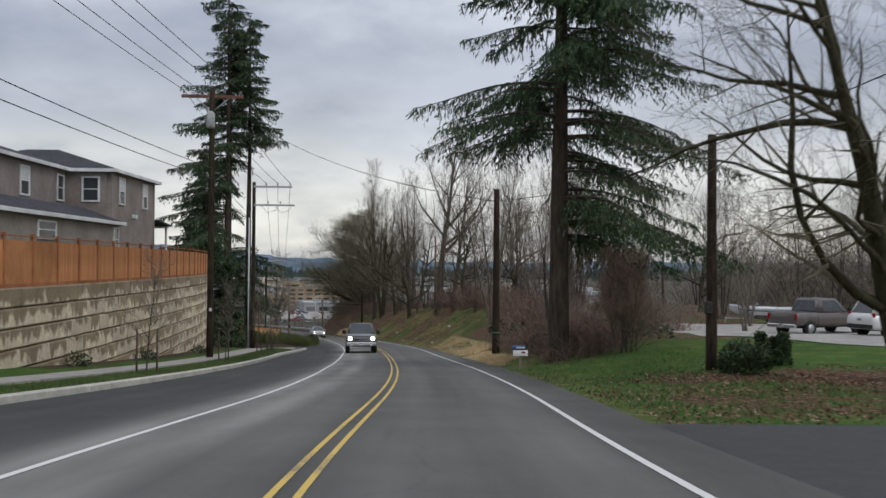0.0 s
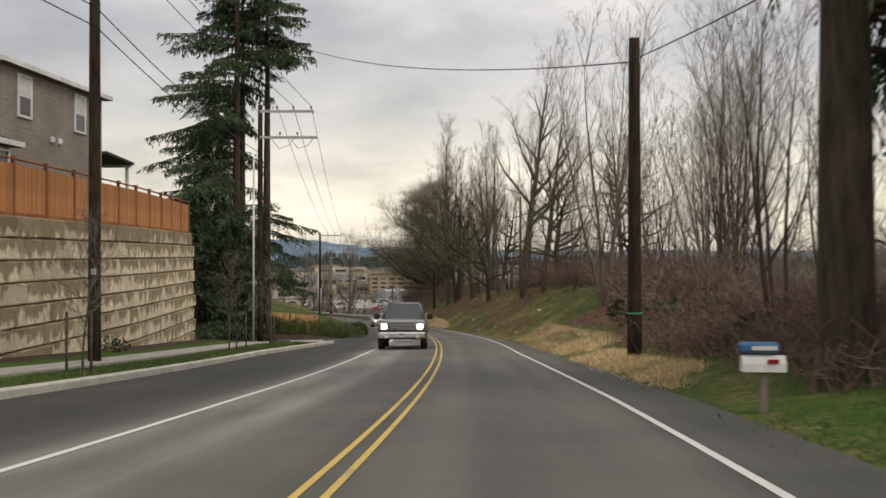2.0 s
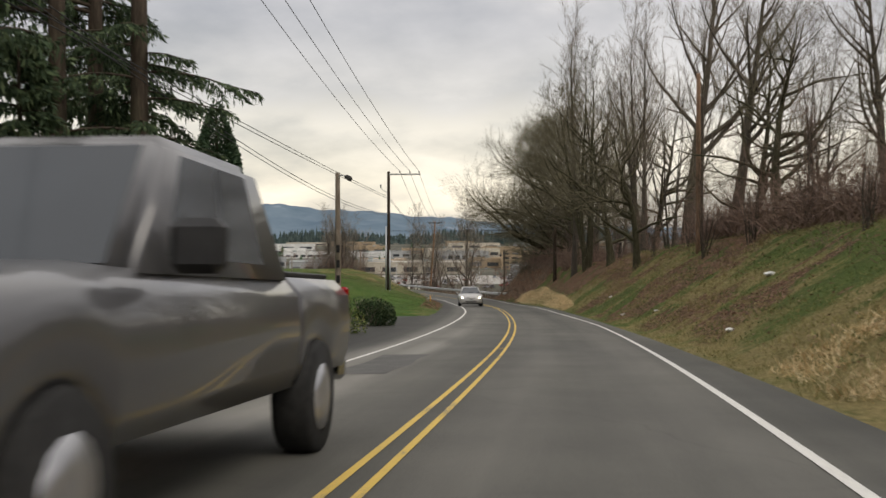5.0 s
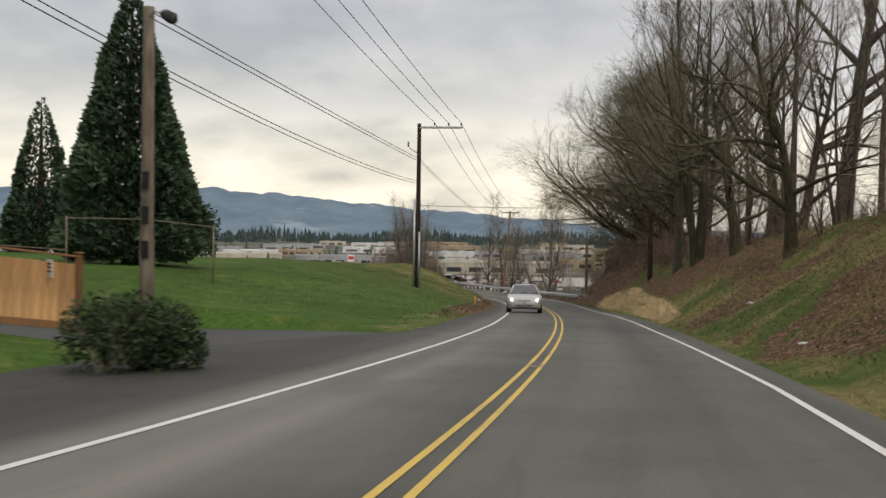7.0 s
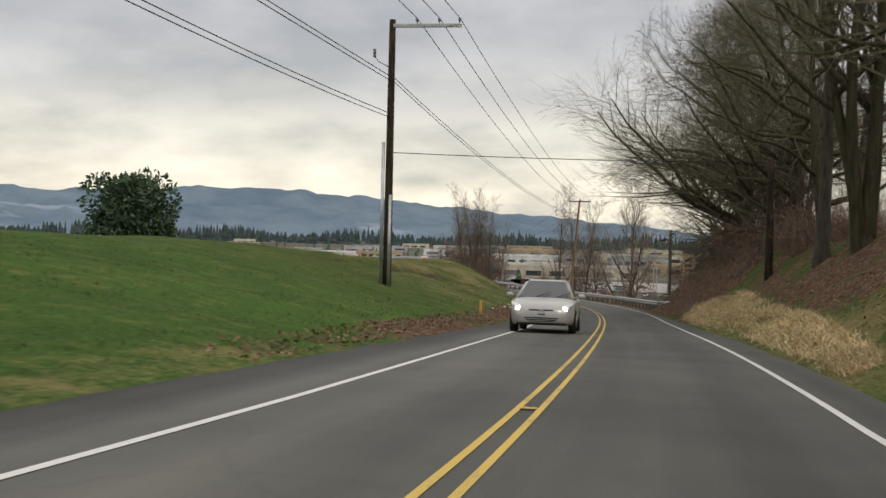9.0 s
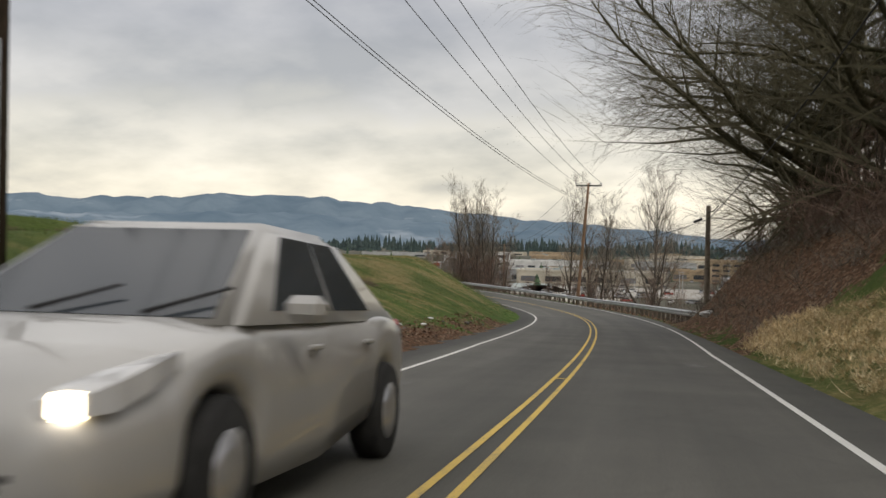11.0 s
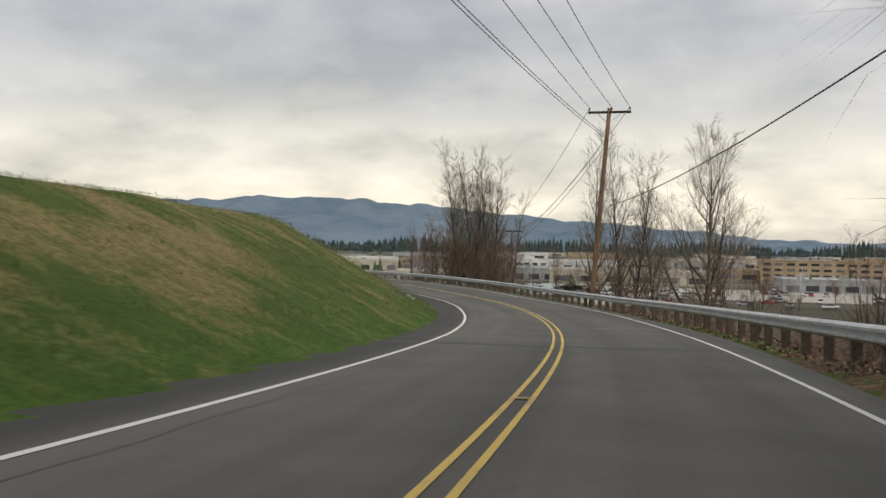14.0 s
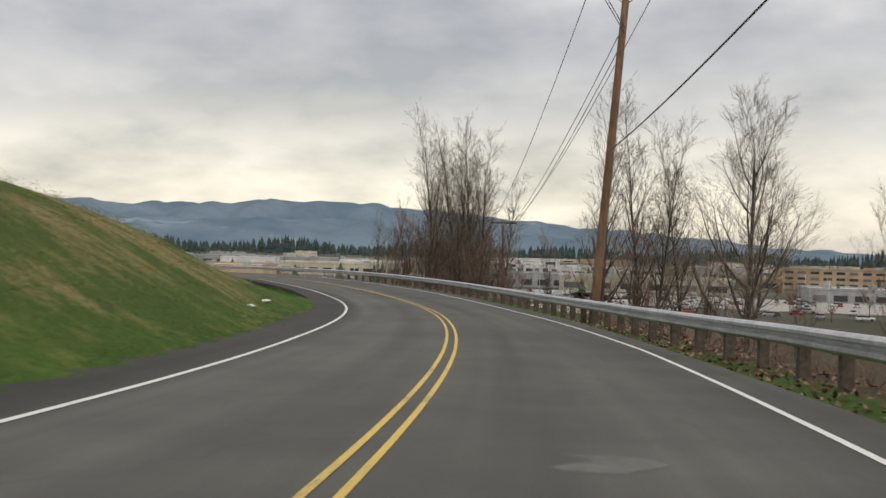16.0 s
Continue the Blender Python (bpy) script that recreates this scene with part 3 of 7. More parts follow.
def bank_patch(s, o):
    """Patches of dry grass on the cut bank, from 0 to 1, streaked along the slope."""
    u, v = s * 0.75 + 0.5 * o + 0.8 * np.sin(o * 0.9), o - 0.45 * s + 0.8 * np.sin(s * 0.6)
    return 0.45 * lattice(u, v, 2.3, 8) + 0.55 * lattice(u - v, u + v, 1.5, 18)


def build_ground():
    xs, ys = spaced(-66, 26, 0.75, 1.13, -4300, 4300), spaced(-6, 262, 0.75, 1.13, -1500, 4600)
    gx, gy = np.meshgrid(xs, ys)
    x, y = gx.ravel(), gy.ravel()
    z = ground_height(x, y)
    nx, ny = len(xs), len(ys)
    i = np.arange(nx * ny).reshape(ny, nx)
    faces = np.stack([i[:-1, :-1], i[:-1, 1:], i[1:, 1:], i[1:, :-1]], -1).reshape(-1, 4)
    ob = raw("ground", np.stack([x, y, z], 1), faces, M["ground"], smooth=True)
    s, o = along(x, y)
    a = np.abs(o)
    nz = 0.55 * lattice(x, y, 5.5, 1) + 0.45 * lattice(x, y, 2.1, 2)
    nz = np.clip(0.5 + (nz - 0.5) * 1.7, 0, 1)
    left, right = o < 0, o > 0

    def band(v, lo, hi, soft):
        return np.clip((v - lo) / soft, 0, 1) * np.clip((hi - v) / soft, 0, 1)

    dry = left * band(s, 110, 130, 5) * band(a, 3.2, 5.0, 0.6) * 0.45
    dry += left * band(s, 146, 245, 12) * band(a, 3.2, 19, 3) * np.clip(0.30 + (bank_patch(s, o) - 0.5) * 2.4 - 0.2 * np.clip((a - 9) / 4, 0, 1), 0.0, 0.85)
    dry += right * band(s, 48, 80, 5) * band(a, 3.9, 5.7, 0.9) * (0.5 + 0.5 * nz) + right * band(s, 76, 122, 5) * band(a, 4.0, 9.5, 1.6) * (0.08 + 0.62 * nz) + right * band(s, 125, 162, 4) * band(a, 4.0, np.interp(s, [128, 140, 155], [5.0, 5.5, 6.0]), 0.7) * 0.8
    dry += right * band(s, 60, 104, 4) * band(a, 2.6, 6.0, 0.6) * 0.65 + right * band(s, 104, 190, 4) * band(a, 3.0, 4.4, 0.4) * 0.35
    dry += right * band(s, 12, 40, 4) * band(a, 3.4, 5.2, 0.8) * 0.55 + right * band(s, 38, 58, 3) * band(a, 4.1, 5.6, 0.7) * (0.25 + 0.6 * nz)
    leafy = left * band(s, 124, 182, 5) * band(a, 2.6, np.interp(s, [118, 145, 160, 180], [5.0, 5.2, 4.9, 4.7]), 0.6) * (0.35 + 0.75 * nz)
    leafy += right * band(s, 40, 62, 3) * band(a, 4.9, 30, 1.2) * (0.45 + 0.5 * nz)
    leafy += right * band(s, 14, 29.5, 2.5) * band(a, 4.3, 19, 2) * (0.42 + 0.5 * nz)
    leafy += right * band(s, 52, 186, 6) * band(a, 5.0, 60, 2) * (0.12 + 0.72 * lattice(x, y, 3.1, 5)) + right * band(s, 106, 192, 12) * band(a, 4.3, 40, 1.2) * 0.5 + right * band(s, 158, 200, 4) * band(a, 3.0, 40, 0.6) * 0.6 + right * band(s, 54, 80, 5) * band(a, 6.2, 20, 1.0) * 0.5
    leafy += right * band(s, 102, 136, 5) * band(a, 4.1, 7.0, 0.7) * 0.6
    earth = right * band(s, 70, 192, 8) * band(a, 9, 80, 4) * (0.55 + 0.3 * nz) + left * np.exp(-((s - 163) / 9.5) ** 4 - ((a - 10.1 + (s - 163) * 0.2 - 0.35 * np.sin(s * 1.1)) / 0.95) ** 2) * 1.5
    earth += right * (s > 176) * band(a, 3.6, 60, 0.8) * 0.35 + right * (s > 180) * np.clip((a - 5) / 2, 0, 1) * 0.75 + left * band(s, 30, 90, 3) * band(a, 9.8, 12, 0.6) * 0.9 + left * band(s, 74, 96, 2) * band(a, 4.5, 30, 1) * 1.0
    lawn = right * band(s, 74, 108, 8) * band(a, 5.8, 10.5, 1.5) * np.clip(nz * 2.2 - 0.55, 0, 1) + right * band(s, 128, 166, 6) * band(a, 5.6, 9.5, 1.2) * np.clip(nz * 2.0 - 1.0, 0, 0.6)
    dry, leafy, earth = dry * (1 - 0.6 * lawn), leafy * (1 - 0.9 * lawn), earth * (1 - 0.7 * lawn)
    zone = right * band(s, 74, 138, 6) * band(a, 3.4, 11.5, 1.0)
    litter = 0.6 * lattice(s * 0.9, o, 2.6, 31) + 0.4 * lattice(s, o, 1.1, 32)
    dry = dry * (1 - zone) + zone * np.clip(0.42 + (bank_patch(s + 40, o) - 0.5) * 3.0 + 0.4 * np.clip((6.6 - a) / 1.5, 0, 1) * np.clip((104 - s) / 8, 0, 1), 0, 0.95)
    leafy = leafy * (1 - zone) + zone * np.clip(0.24 + (litter - 0.5) * 3.0 + 0.3 * np.clip((s - 102) / 10, 0, 1), 0, 1)
    earth = earth * (1 - zone)
    straw = right * band(s, 125, 162, 4) * band(a, 4.0, np.interp(s, [128, 140, 155], [5.0, 5.5, 6.0]), 0.7)
    dry, leafy = np.maximum(dry, straw * 0.8), leafy * (1 - 0.8 * straw)
    away = np.clip((np.hypot(x + 30, y - 120) - 260) / 120, 0, 1)
    for name, r, g, b in (("cover_a", dry, leafy, earth), ("cover_b", away, left * band(s, 138, 250, 14) * band(a, 3.0, 22, 4) + right * band(s, 36, 190, 6) * band(a, 3.0, 12, 1), away * 0)):
        at = ob.data.attributes.new(name, "FLOAT_COLOR", "POINT")
        at.data.foreach_set("color", np.stack([r, g, b, np.ones(len(x))], 1).clip(0, 1).ravel().astype(np.float32))
    return tagged(ob, "green lawns, rough grassy banks and leaf-strewn earth beside the road", "ground", kind="structure")


def strip(name, s_from, s_to, o_from, o_to, material, up=0.0, step=1.0, label="", category="", kind="structure", cols=2, parent=None, skirt=0.0):
    """A ribbon along the road between two offsets, each a number or a function of s, with UVs in metres."""
    n = max(2, int((s_to - s_from) / step) + 1)
    ss = np.linspace(s_from, s_to, n)
    a = np.array([o_from(v) if callable(o_from) else o_from for v in ss])
    b = np.array([o_to(v) if callable(o_to) else o_to for v in ss])
    cols_o = [a + (b - a) * j / (cols - 1) for j in range(cols)]
    ups = [up] * cols
    if skirt:
        cols_o, ups = [a] + cols_o + [b], [up - skirt] + ups + [up - skirt]
    k = len(cols_o)
    v = np.stack([spot(ss, c, u) for c, u in zip(cols_o, ups)], 1).reshape(-1, 3)
    i = np.arange(n * k).reshape(n, k)
    f = np.stack([i[:-1, :-1], i[:-1, 1:], i[1:, 1:], i[1:, :-1]], -1).reshape(-1, 4)
    ob = raw(name, v, f, material, parent, smooth=False)
    uv = ob.data.uv_layers.new(name="UVMap")
    flat = np.stack([np.stack(cols_o, 1).ravel(), np.repeat(ss, k)], 1)
    idx = np.empty(len(ob.data.loops), int)
    ob.data.loops.foreach_get("vertex_index", idx)
    uv.data.foreach_set("uv", flat[idx].ravel().astype(np.float32))
    return tagged(ob, label, category, kind=kind) if label else ob


def left_edge(s):
    return float(np.interp(s, [-60, 60, 79, 91, 94, 101, 103, 112, 116, 150, 190, 210, 232, 250, 300], [-6.1, -6.05, -5.2, -5.4, -5.8, -6.2, -6.6, -4.3, -3.7, -3.6, -3.9, -4.3, -5.0, -4.7, -4.4]))


def right_edge(s):
    return float(np.interp(s, [-60, 0, 40, 80, 120, 180, 190, 205, 230, 300], [3.9, 3.9, 4.1, 3.5, 3.5, 3.7, 4.0, 4.4, 4.3, 4.5]))


build_ground()
strip("road", -60, 400, left_edge, right_edge, M["asphalt"], 0.0, 1.0, "grey worn asphalt two-lane road winding downhill", "road", cols=9, skirt=0.2)


def line(name, s0, s1, off, width, material, label, up=0.006):
    return strip(name, s0, s1, lambda s: off(s) - width / 2, lambda s: off(s) + width / 2, material, up, 1.0, label, "road marking")


line("edge_line", -60, 400, lambda s: -float(at_knots(LEFT, s)), 0.088, M["white_line"], "worn white painted edge line on asphalt")
line("edge_line", -60, 182, lambda s: float(at_knots(RIGHT, s)), 0.088, M["white_line"], "worn white painted edge line on asphalt")
line("edge_line", 183, 400, lambda s: float(at_knots(RIGHT, s)), 0.085, M["white_line"], "thin white painted edge line on asphalt")
line("centre_line", -60, 400, lambda s: -0.1, 0.06, M["yellow_line"], "chipped yellow painted line of a double centre line")
line("centre_line", -60, 400, lambda s: 0.1, 0.06, M["yellow_line"], "chipped yellow painted line of a double centre line")
for s0 in (84, 102, 120, 138, 150, 165, 184, 203):
    strip("lane_marker", s0, s0 + 0.11, -0.07, 0.07, M["yellow_line"], 0.018, 0.05, "small yellow raised marker between the centre lines", "road marker", skirt=0.015)
seal = plain("tar_seal", (0.035, 0.035, 0.036), (0.065, 0.065, 0.066), 12, 0.75)
strip("road_seam", 194.7, 195.25, -3.6, 3.9, seal, 0.004, 0.1, "dark tar-sealed seam across the road", "road seam")
old_patch = plain("patched_asphalt", (0.088, 0.087, 0.082), (0.122, 0.12, 0.113), 14, 0.8)
strip("road_patch", 77.2, 82.2, lambda s: -2.1 - 0.05 * math.sin(s), lambda s: -1.25 + 0.04 * math.sin(2 * s), old_patch, 0.004, 0.5, "darker rectangular asphalt patch in the lane", "road patch")
pale = plain("pale_scuff", (0.19, 0.18, 0.165), (0.27, 0.26, 0.24), 5, 0.85)
strip("utility_cover", 78.2, 79.0, -3.35, -2.75, pale, 0.004, 0.2, "pale worn iron cover set in the asphalt", "utility cover")

faint = plain("faint_scuff", (0.115, 0.113, 0.106), (0.165, 0.16, 0.15), 9, 0.85)
# sealed cracks along the lanes
for k, (s0, s1, o) in enumerate(((152, 168, -1.55), (170, 186, -2.2))):
    mid = lambda s, o=o, k=k: o + 0.04 * math.sin(s * 0.5 + k) + 0.025 * math.sin(s * 2.3 + 2 * k)
    strip("road_crack", s0, s1, lambda s: mid(s) - 0.007, lambda s: mid(s) + 0.007, old_patch, 0.003, 0.3, "thin dark wandering crack in the asphalt", "road crack")
for k, (s0, o, w) in enumerate(((143, -1.2, 0.3), (147.5, -2.0, 0.25), (155, 2.2, 0.22), (163, 1.9, 0.25), (206, 1.6, 0.4))):
    strip("road_scuff", s0, s0 + 0.5 + 0.2 * (k % 3), lambda s: o - w * (0.6 + 0.4 * math.sin(s * 9)), lambda s: o + w * (0.6 + 0.4 * math.cos(s * 7)), faint, 0.003, 0.12, "pale scuffed patch of worn asphalt", "road patch")

# driveways
strip("driveway_1", 79.0, 91.6, -30, lambda s: left_edge(s) + 0.02, M["apron"], -0.02, 0.6, "dark asphalt driveway running off the road", "driveway", cols=8, skirt=0.3)
strip("driveway_2", 101.5, 112.6, -26, lambda s: left_edge(s) + 0.02, M["apron"], -0.02, 0.6, "dark asphalt driveway beside a lawn", "driveway", cols=8, skirt=0.3)
strip("driveway_3", 2.5, 14.6, lambda s: right_edge(s) - 0.02, 36, M["apron"], -0.02, 0.6, "dark asphalt driveway apron with worn edge", "driveway", cols=8, skirt=0.3)

# kerb, pavement
def kerb(s0, s1, o, w=0.2, h=0.15):
    ss = np.arange(s0, s1 + 0.01, 0.75)
    prof = [(0, -0.1), (0.0, h - 0.03), (-0.035, h), (-w + 0.03, h), (-w, h - 0.03), (-w, -0.1)]
    v = np.concatenate([np.stack([spot(s, (o(s) if callable(o) else o) + a, b) for a, b in prof]) for s in ss])
    k, n = len(prof), len(ss)
    f = [(i * k + j, i * k + j + 1, (i + 1) * k + j + 1, (i + 1) * k + j) for i in range(n - 1) for j in range(k - 1)]
    f += [tuple(range(k - 1, -1, -1)), tuple((n - 1) * k + j for j in range(k))]
    return tagged(raw("kerb", v, f, M["kerb"]), "pale concrete kerb along the grass verge", "kerb", kind="structure")


kerb(-60, 78.6, lambda s: left_edge(s) + 0.02)
for j in range(54):
    a = -22 + j * 1.8
    if a > 75.5:
        break
    strip("pavement_slab", a, a + 1.78, -9.3, -8.0, M["walkway"], 0.16, 0.9, "grey concrete pavement slab with a tooled joint", "pavement", skirt=0.2)


# retaining wall of large blocks
TOP_Z, ROW, LONG = 1.58, 0.6, 1.2


def wall_line(s):
    """Offset of the wall's blocks, which swing away from the road at the end."""
    return float(np.interp(s, [-20, 50, 64, 77], [-11.35, -11.35, -11.6, -12.4]))


def block_mesh(k):
    rnd = random.Random(40 + k)
    bm = bmesh.new()
    box(bm, 0, 0, 0, 0.9, LONG - 0.085, ROW - 0.03, 0.045)
    for v in bm.verts:
        if v.co.x > 0.3:
            v.co.x += rnd.uniform(-0.035, 0.03)
            v.co.y += rnd.uniform(-0.012, 0.012)
    me = bpy.data.meshes.new("block")
    bm.to_mesh(me)
    bm.free()
    me.materials.append(M["block"])
    return me


def retaining_wall():
    wall = thing("wall_retaining", "retaining wall of stacked stained concrete blocks under a fence", "wall", kind="structure")
    kinds = [block_mesh(k) for k in range(6)]
    rnd = random.Random(7)

    def place(p, ang, k):
        ob = new("block", kinds[k])
        ob.parent = wall
        ob.matrix_basis = Matrix.Translation(p) @ Matrix.Rotation(ang + rnd.uniform(-0.014, 0.014), 4, "Z") @ Matrix.Translation((rnd.uniform(-0.02, 0.02), 0, 0))

    back = bmesh.new()
    n = 0
    for c in range(-16, 66):
        for r in range(10):
            s = c * LONG + (LONG / 2 if r % 2 else 0)
            if s > 76.6 or s < -20:
                continue
            p = spot(s, wall_line(s) - 0.016 * (9 - r))
            z = TOP_Z - ROW * (r + 0.5)
            if z + ROW / 2 < p[2] - 0.3:
                continue
            if s > 36:
                place((p[0], p[1], z), float(heading(s)) + (0.055 if s > 64 else 0), rnd.randrange(6))
                n += 1
            else:
                box(back, p[0] + rnd.uniform(-0.012, 0.012), p[1], z, 0.9, LONG - 0.025, ROW - 0.035, 0.045, Matrix.Rotation(float(heading(s)), 4, "Z"))
    tagged(part("far_blocks", back, M["block"], wall), "older run of stained blocks", kind="stuff")
    th = float(heading(76.9))
    for c in range(4):
        for r in range(10):
            p = spot(76.8, -13.25 - c * LONG - (LONG / 2 if r % 2 else 0))
            place((p[0], p[1], TOP_Z - ROW * (r + 0.5)), th + math.pi / 2, rnd.randrange(6))
    return wall


# board fences
BOARDS = {}


def board_fence(name, label, pts, tops, height, boards, posts, bay=2.4, cap=True, seed=1):
    """A fence through plan points with the height of its top at each; bays of upright boards between posts."""
    fence = thing(name, label, "fence")
    rnd = random.Random(seed)
    pts = np.array(pts, float)
    seg = np.concatenate([[0], np.cumsum(np.hypot(*np.diff(pts, axis=0).T))])
    nb = max(1, round(seg[-1] / bay))
    d = np.linspace(0, seg[-1], nb + 1)
    px, py, pz = np.interp(d, seg, pts[:, 0]), np.interp(d, seg, pts[:, 1]), np.interp(d, seg, tops)
    for i in range(nb + 1):
        bm = boxed(px[i], py[i], pz[i] - height / 2 + 0.02, 0.1, 0.1, height + 0.1, 0.008)
        post = part("post", bm, posts, fence)
        if cap:
            part("cap", boxed(px[i], py[i], pz[i] + 0.085, 0.14, 0.14, 0.03, 0.01), posts, post)
        if i == nb:
            break
        a, b = np.array([px[i], py[i]]), np.array([px[i + 1], py[i + 1]])
        u = (b - a) / np.linalg.norm(b - a)
        L = np.linalg.norm(b - a) - 0.1
        rot = Matrix.Rotation(math.atan2(u[1], u[0]), 4, "Z")
        k = max(2, round(L / 0.14))
        key = (round(L / k, 3), round(height, 2))
        if key not in BOARDS:
            bm = boxed(0, 0, 0, L / k - 0.006, 0.02, height - 0.16, 0.003)
            BOARDS[key] = bpy.data.meshes.new("board")
            bm.to_mesh(BOARDS[key])
            bm.free()
            BOARDS[key].materials.append(boards)
        rest = bmesh.new() if i < nb - 17 else None
        for j in range(k):
            t = 0.05 + (j + 0.5) * L / k
            q = a + u * t
            zt = pz[i] + (pz[i + 1] - pz[i]) * t / (L + 0.1)
            lift = rnd.uniform(-0.008, 0.008)
            if rest is not None:
                box(rest, q[0], q[1], zt - height / 2 - 0.03 + lift, L / k - 0.006, 0.02, height - 0.16, 0, rot)
                continue
            bd = new("board", BOARDS[key])
            bd.parent = fence
            bd.matrix_basis = Matrix.Translation((q[0], q[1], zt - height / 2 - 0.03 + lift)) @ rot @ Matrix.Translation((0, rnd.uniform(-0.003, 0.003), 0))
        if rest is not None:
            tagged(part("board_run", rest, boards, fence), "", "", kind="stuff")
        mid = (a + b) / 2
        zm = (pz[i] + pz[i + 1]) / 2
        tilt = rot @ Matrix.Rotation(-math.atan2(pz[i + 1] - pz[i], L), 4, "Y")
        part("top_rail", boxed(mid[0], mid[1], zm + 0.03, L + 0.1, 0.11, 0.035, 0.006, tilt), posts, fence)
        part("bottom_rail", boxed(mid[0], mid[1], zm - height + 0.1, L, 0.05, 0.13, 0.006, tilt), posts, fence)
    return fence


# ---------- house above the wall ----------
def window(bm_at, parent, w, h, normal_x, glass):
    """A sash window in its own frame; it faces +x, or -y if normal_x is False."""
    x, y, z = bm_at
    win = new("window")
    win.parent = parent

    def put(name, along_, dep, up, sa, sd, su, mat):
        dep += 0.035
        c = (x + dep, y + along_, z + up) if normal_x else (x + along_, y - dep, z + up)
        sz = (sd, sa, su) if normal_x else (sa, sd, su)
        part(name, boxed(*c, *sz, 0.008), mat, win)

    for a in (-1, 1):
        put("jamb", a * (w / 2 + 0.05), 0.03, 0, 0.11, 0.08, h + 0.2, M["trim"])
        put("rail", 0, 0.028, a * (h / 2 + 0.05), w, 0.075, 0.1, M["trim"])
    put("meeting_rail", 0, 0.022, 0, w, 0.05, 0.05, M["trim"])
    put("pane", 0, 0.005, h / 4, w, 0.02, h / 2, glass)
    put("pane", 0, 0.008, -h / 4, w, 0.02, h / 2, M["glass"])
    return win


def siding_wall(name, x0, y0, x1, y1, z0, z1, parent, thick=0.25):
    """A clapboard wall along an axis, with lapped courses that catch the light."""
    bm = bmesh.new()
    along_x = abs(x1 - x0) > abs(y1 - y0)
    box(bm, (x0 + x1) / 2, (y0 + y1) / 2, (z0 + z1) / 2, abs(x1 - x0) + (0 if along_x else thick), abs(y1 - y0) + (thick if along_x else 0), z1 - z0)
    wall = part(name, bm, M["siding"], parent)
    n = int((z1 - z0) / 0.18)
    for i in range(n):
        z = z0 + (i + 0.5) * (z1 - z0) / n
        bm = bmesh.new()
        if along_x:
            box(bm, (x0 + x1) / 2, (y0 + y1) / 2 - thick / 2 - 0.008, z, abs(x1 - x0) + 0.02, 0.03, (z1 - z0) / n - 0.012, 0, Matrix.Rotation(radians(4), 4, "X"))
        else:
            box(bm, (x0 + x1) / 2 + thick / 2 + 0.008, (y0 + y1) / 2, z, 0.03, abs(y1 - y0) + 0.02, (z1 - z0) / n - 0.012, 0, Matrix.Rotation(radians(4), 4, "Y"))
        part("clapboard", bm, M["siding"], wall)
    return wall


def hip_roof(name, x0, y0, x1, y1, z, pitch, parent, over=0.5):
    """A hipped roof with fascia over the given plan."""
    x0, y0, x1, y1 = x0 - over, y0 - over, x1 + over, y1 + over
    w, d = x1 - x0, y1 - y0
    r = min(w, d) / 2
    h = r * pitch
    if w < d:
        a, b = ((x0 + x1) / 2, y0 + r, z + h), ((x0 + x1) / 2, y1 - r, z + h)
        f = [(0, 1, 4), (1, 2, 5, 4), (2, 3, 5), (3, 0, 4, 5), (3, 2, 1, 0)]
    else:
        a, b = (x0 + r, (y0 + y1) / 2, z + h), (x1 - r, (y0 + y1) / 2, z + h)
        f = [(0, 1, 5, 4), (1, 2, 5), (2, 3, 4, 5), (3, 0, 4), (3, 2, 1, 0)]
    v = [(x0, y0, z), (x1, y0, z), (x1, y1, z), (x0, y1, z), a, b]
    roof = raw(name, v, f, M["roof"], parent)
    for cx, cy, sx, sy in (((x0 + x1) / 2, y0, w + 0.06, 0.05), ((x0 + x1) / 2, y1, w + 0.06, 0.05), (x0, (y0 + y1) / 2, 0.05, d), (x1, (y0 + y1) / 2, 0.05, d)):
        part("fascia", boxed(cx, cy, z - 0.06, sx, sy, 0.2, 0.01), M["trim"], roof)
    return roof


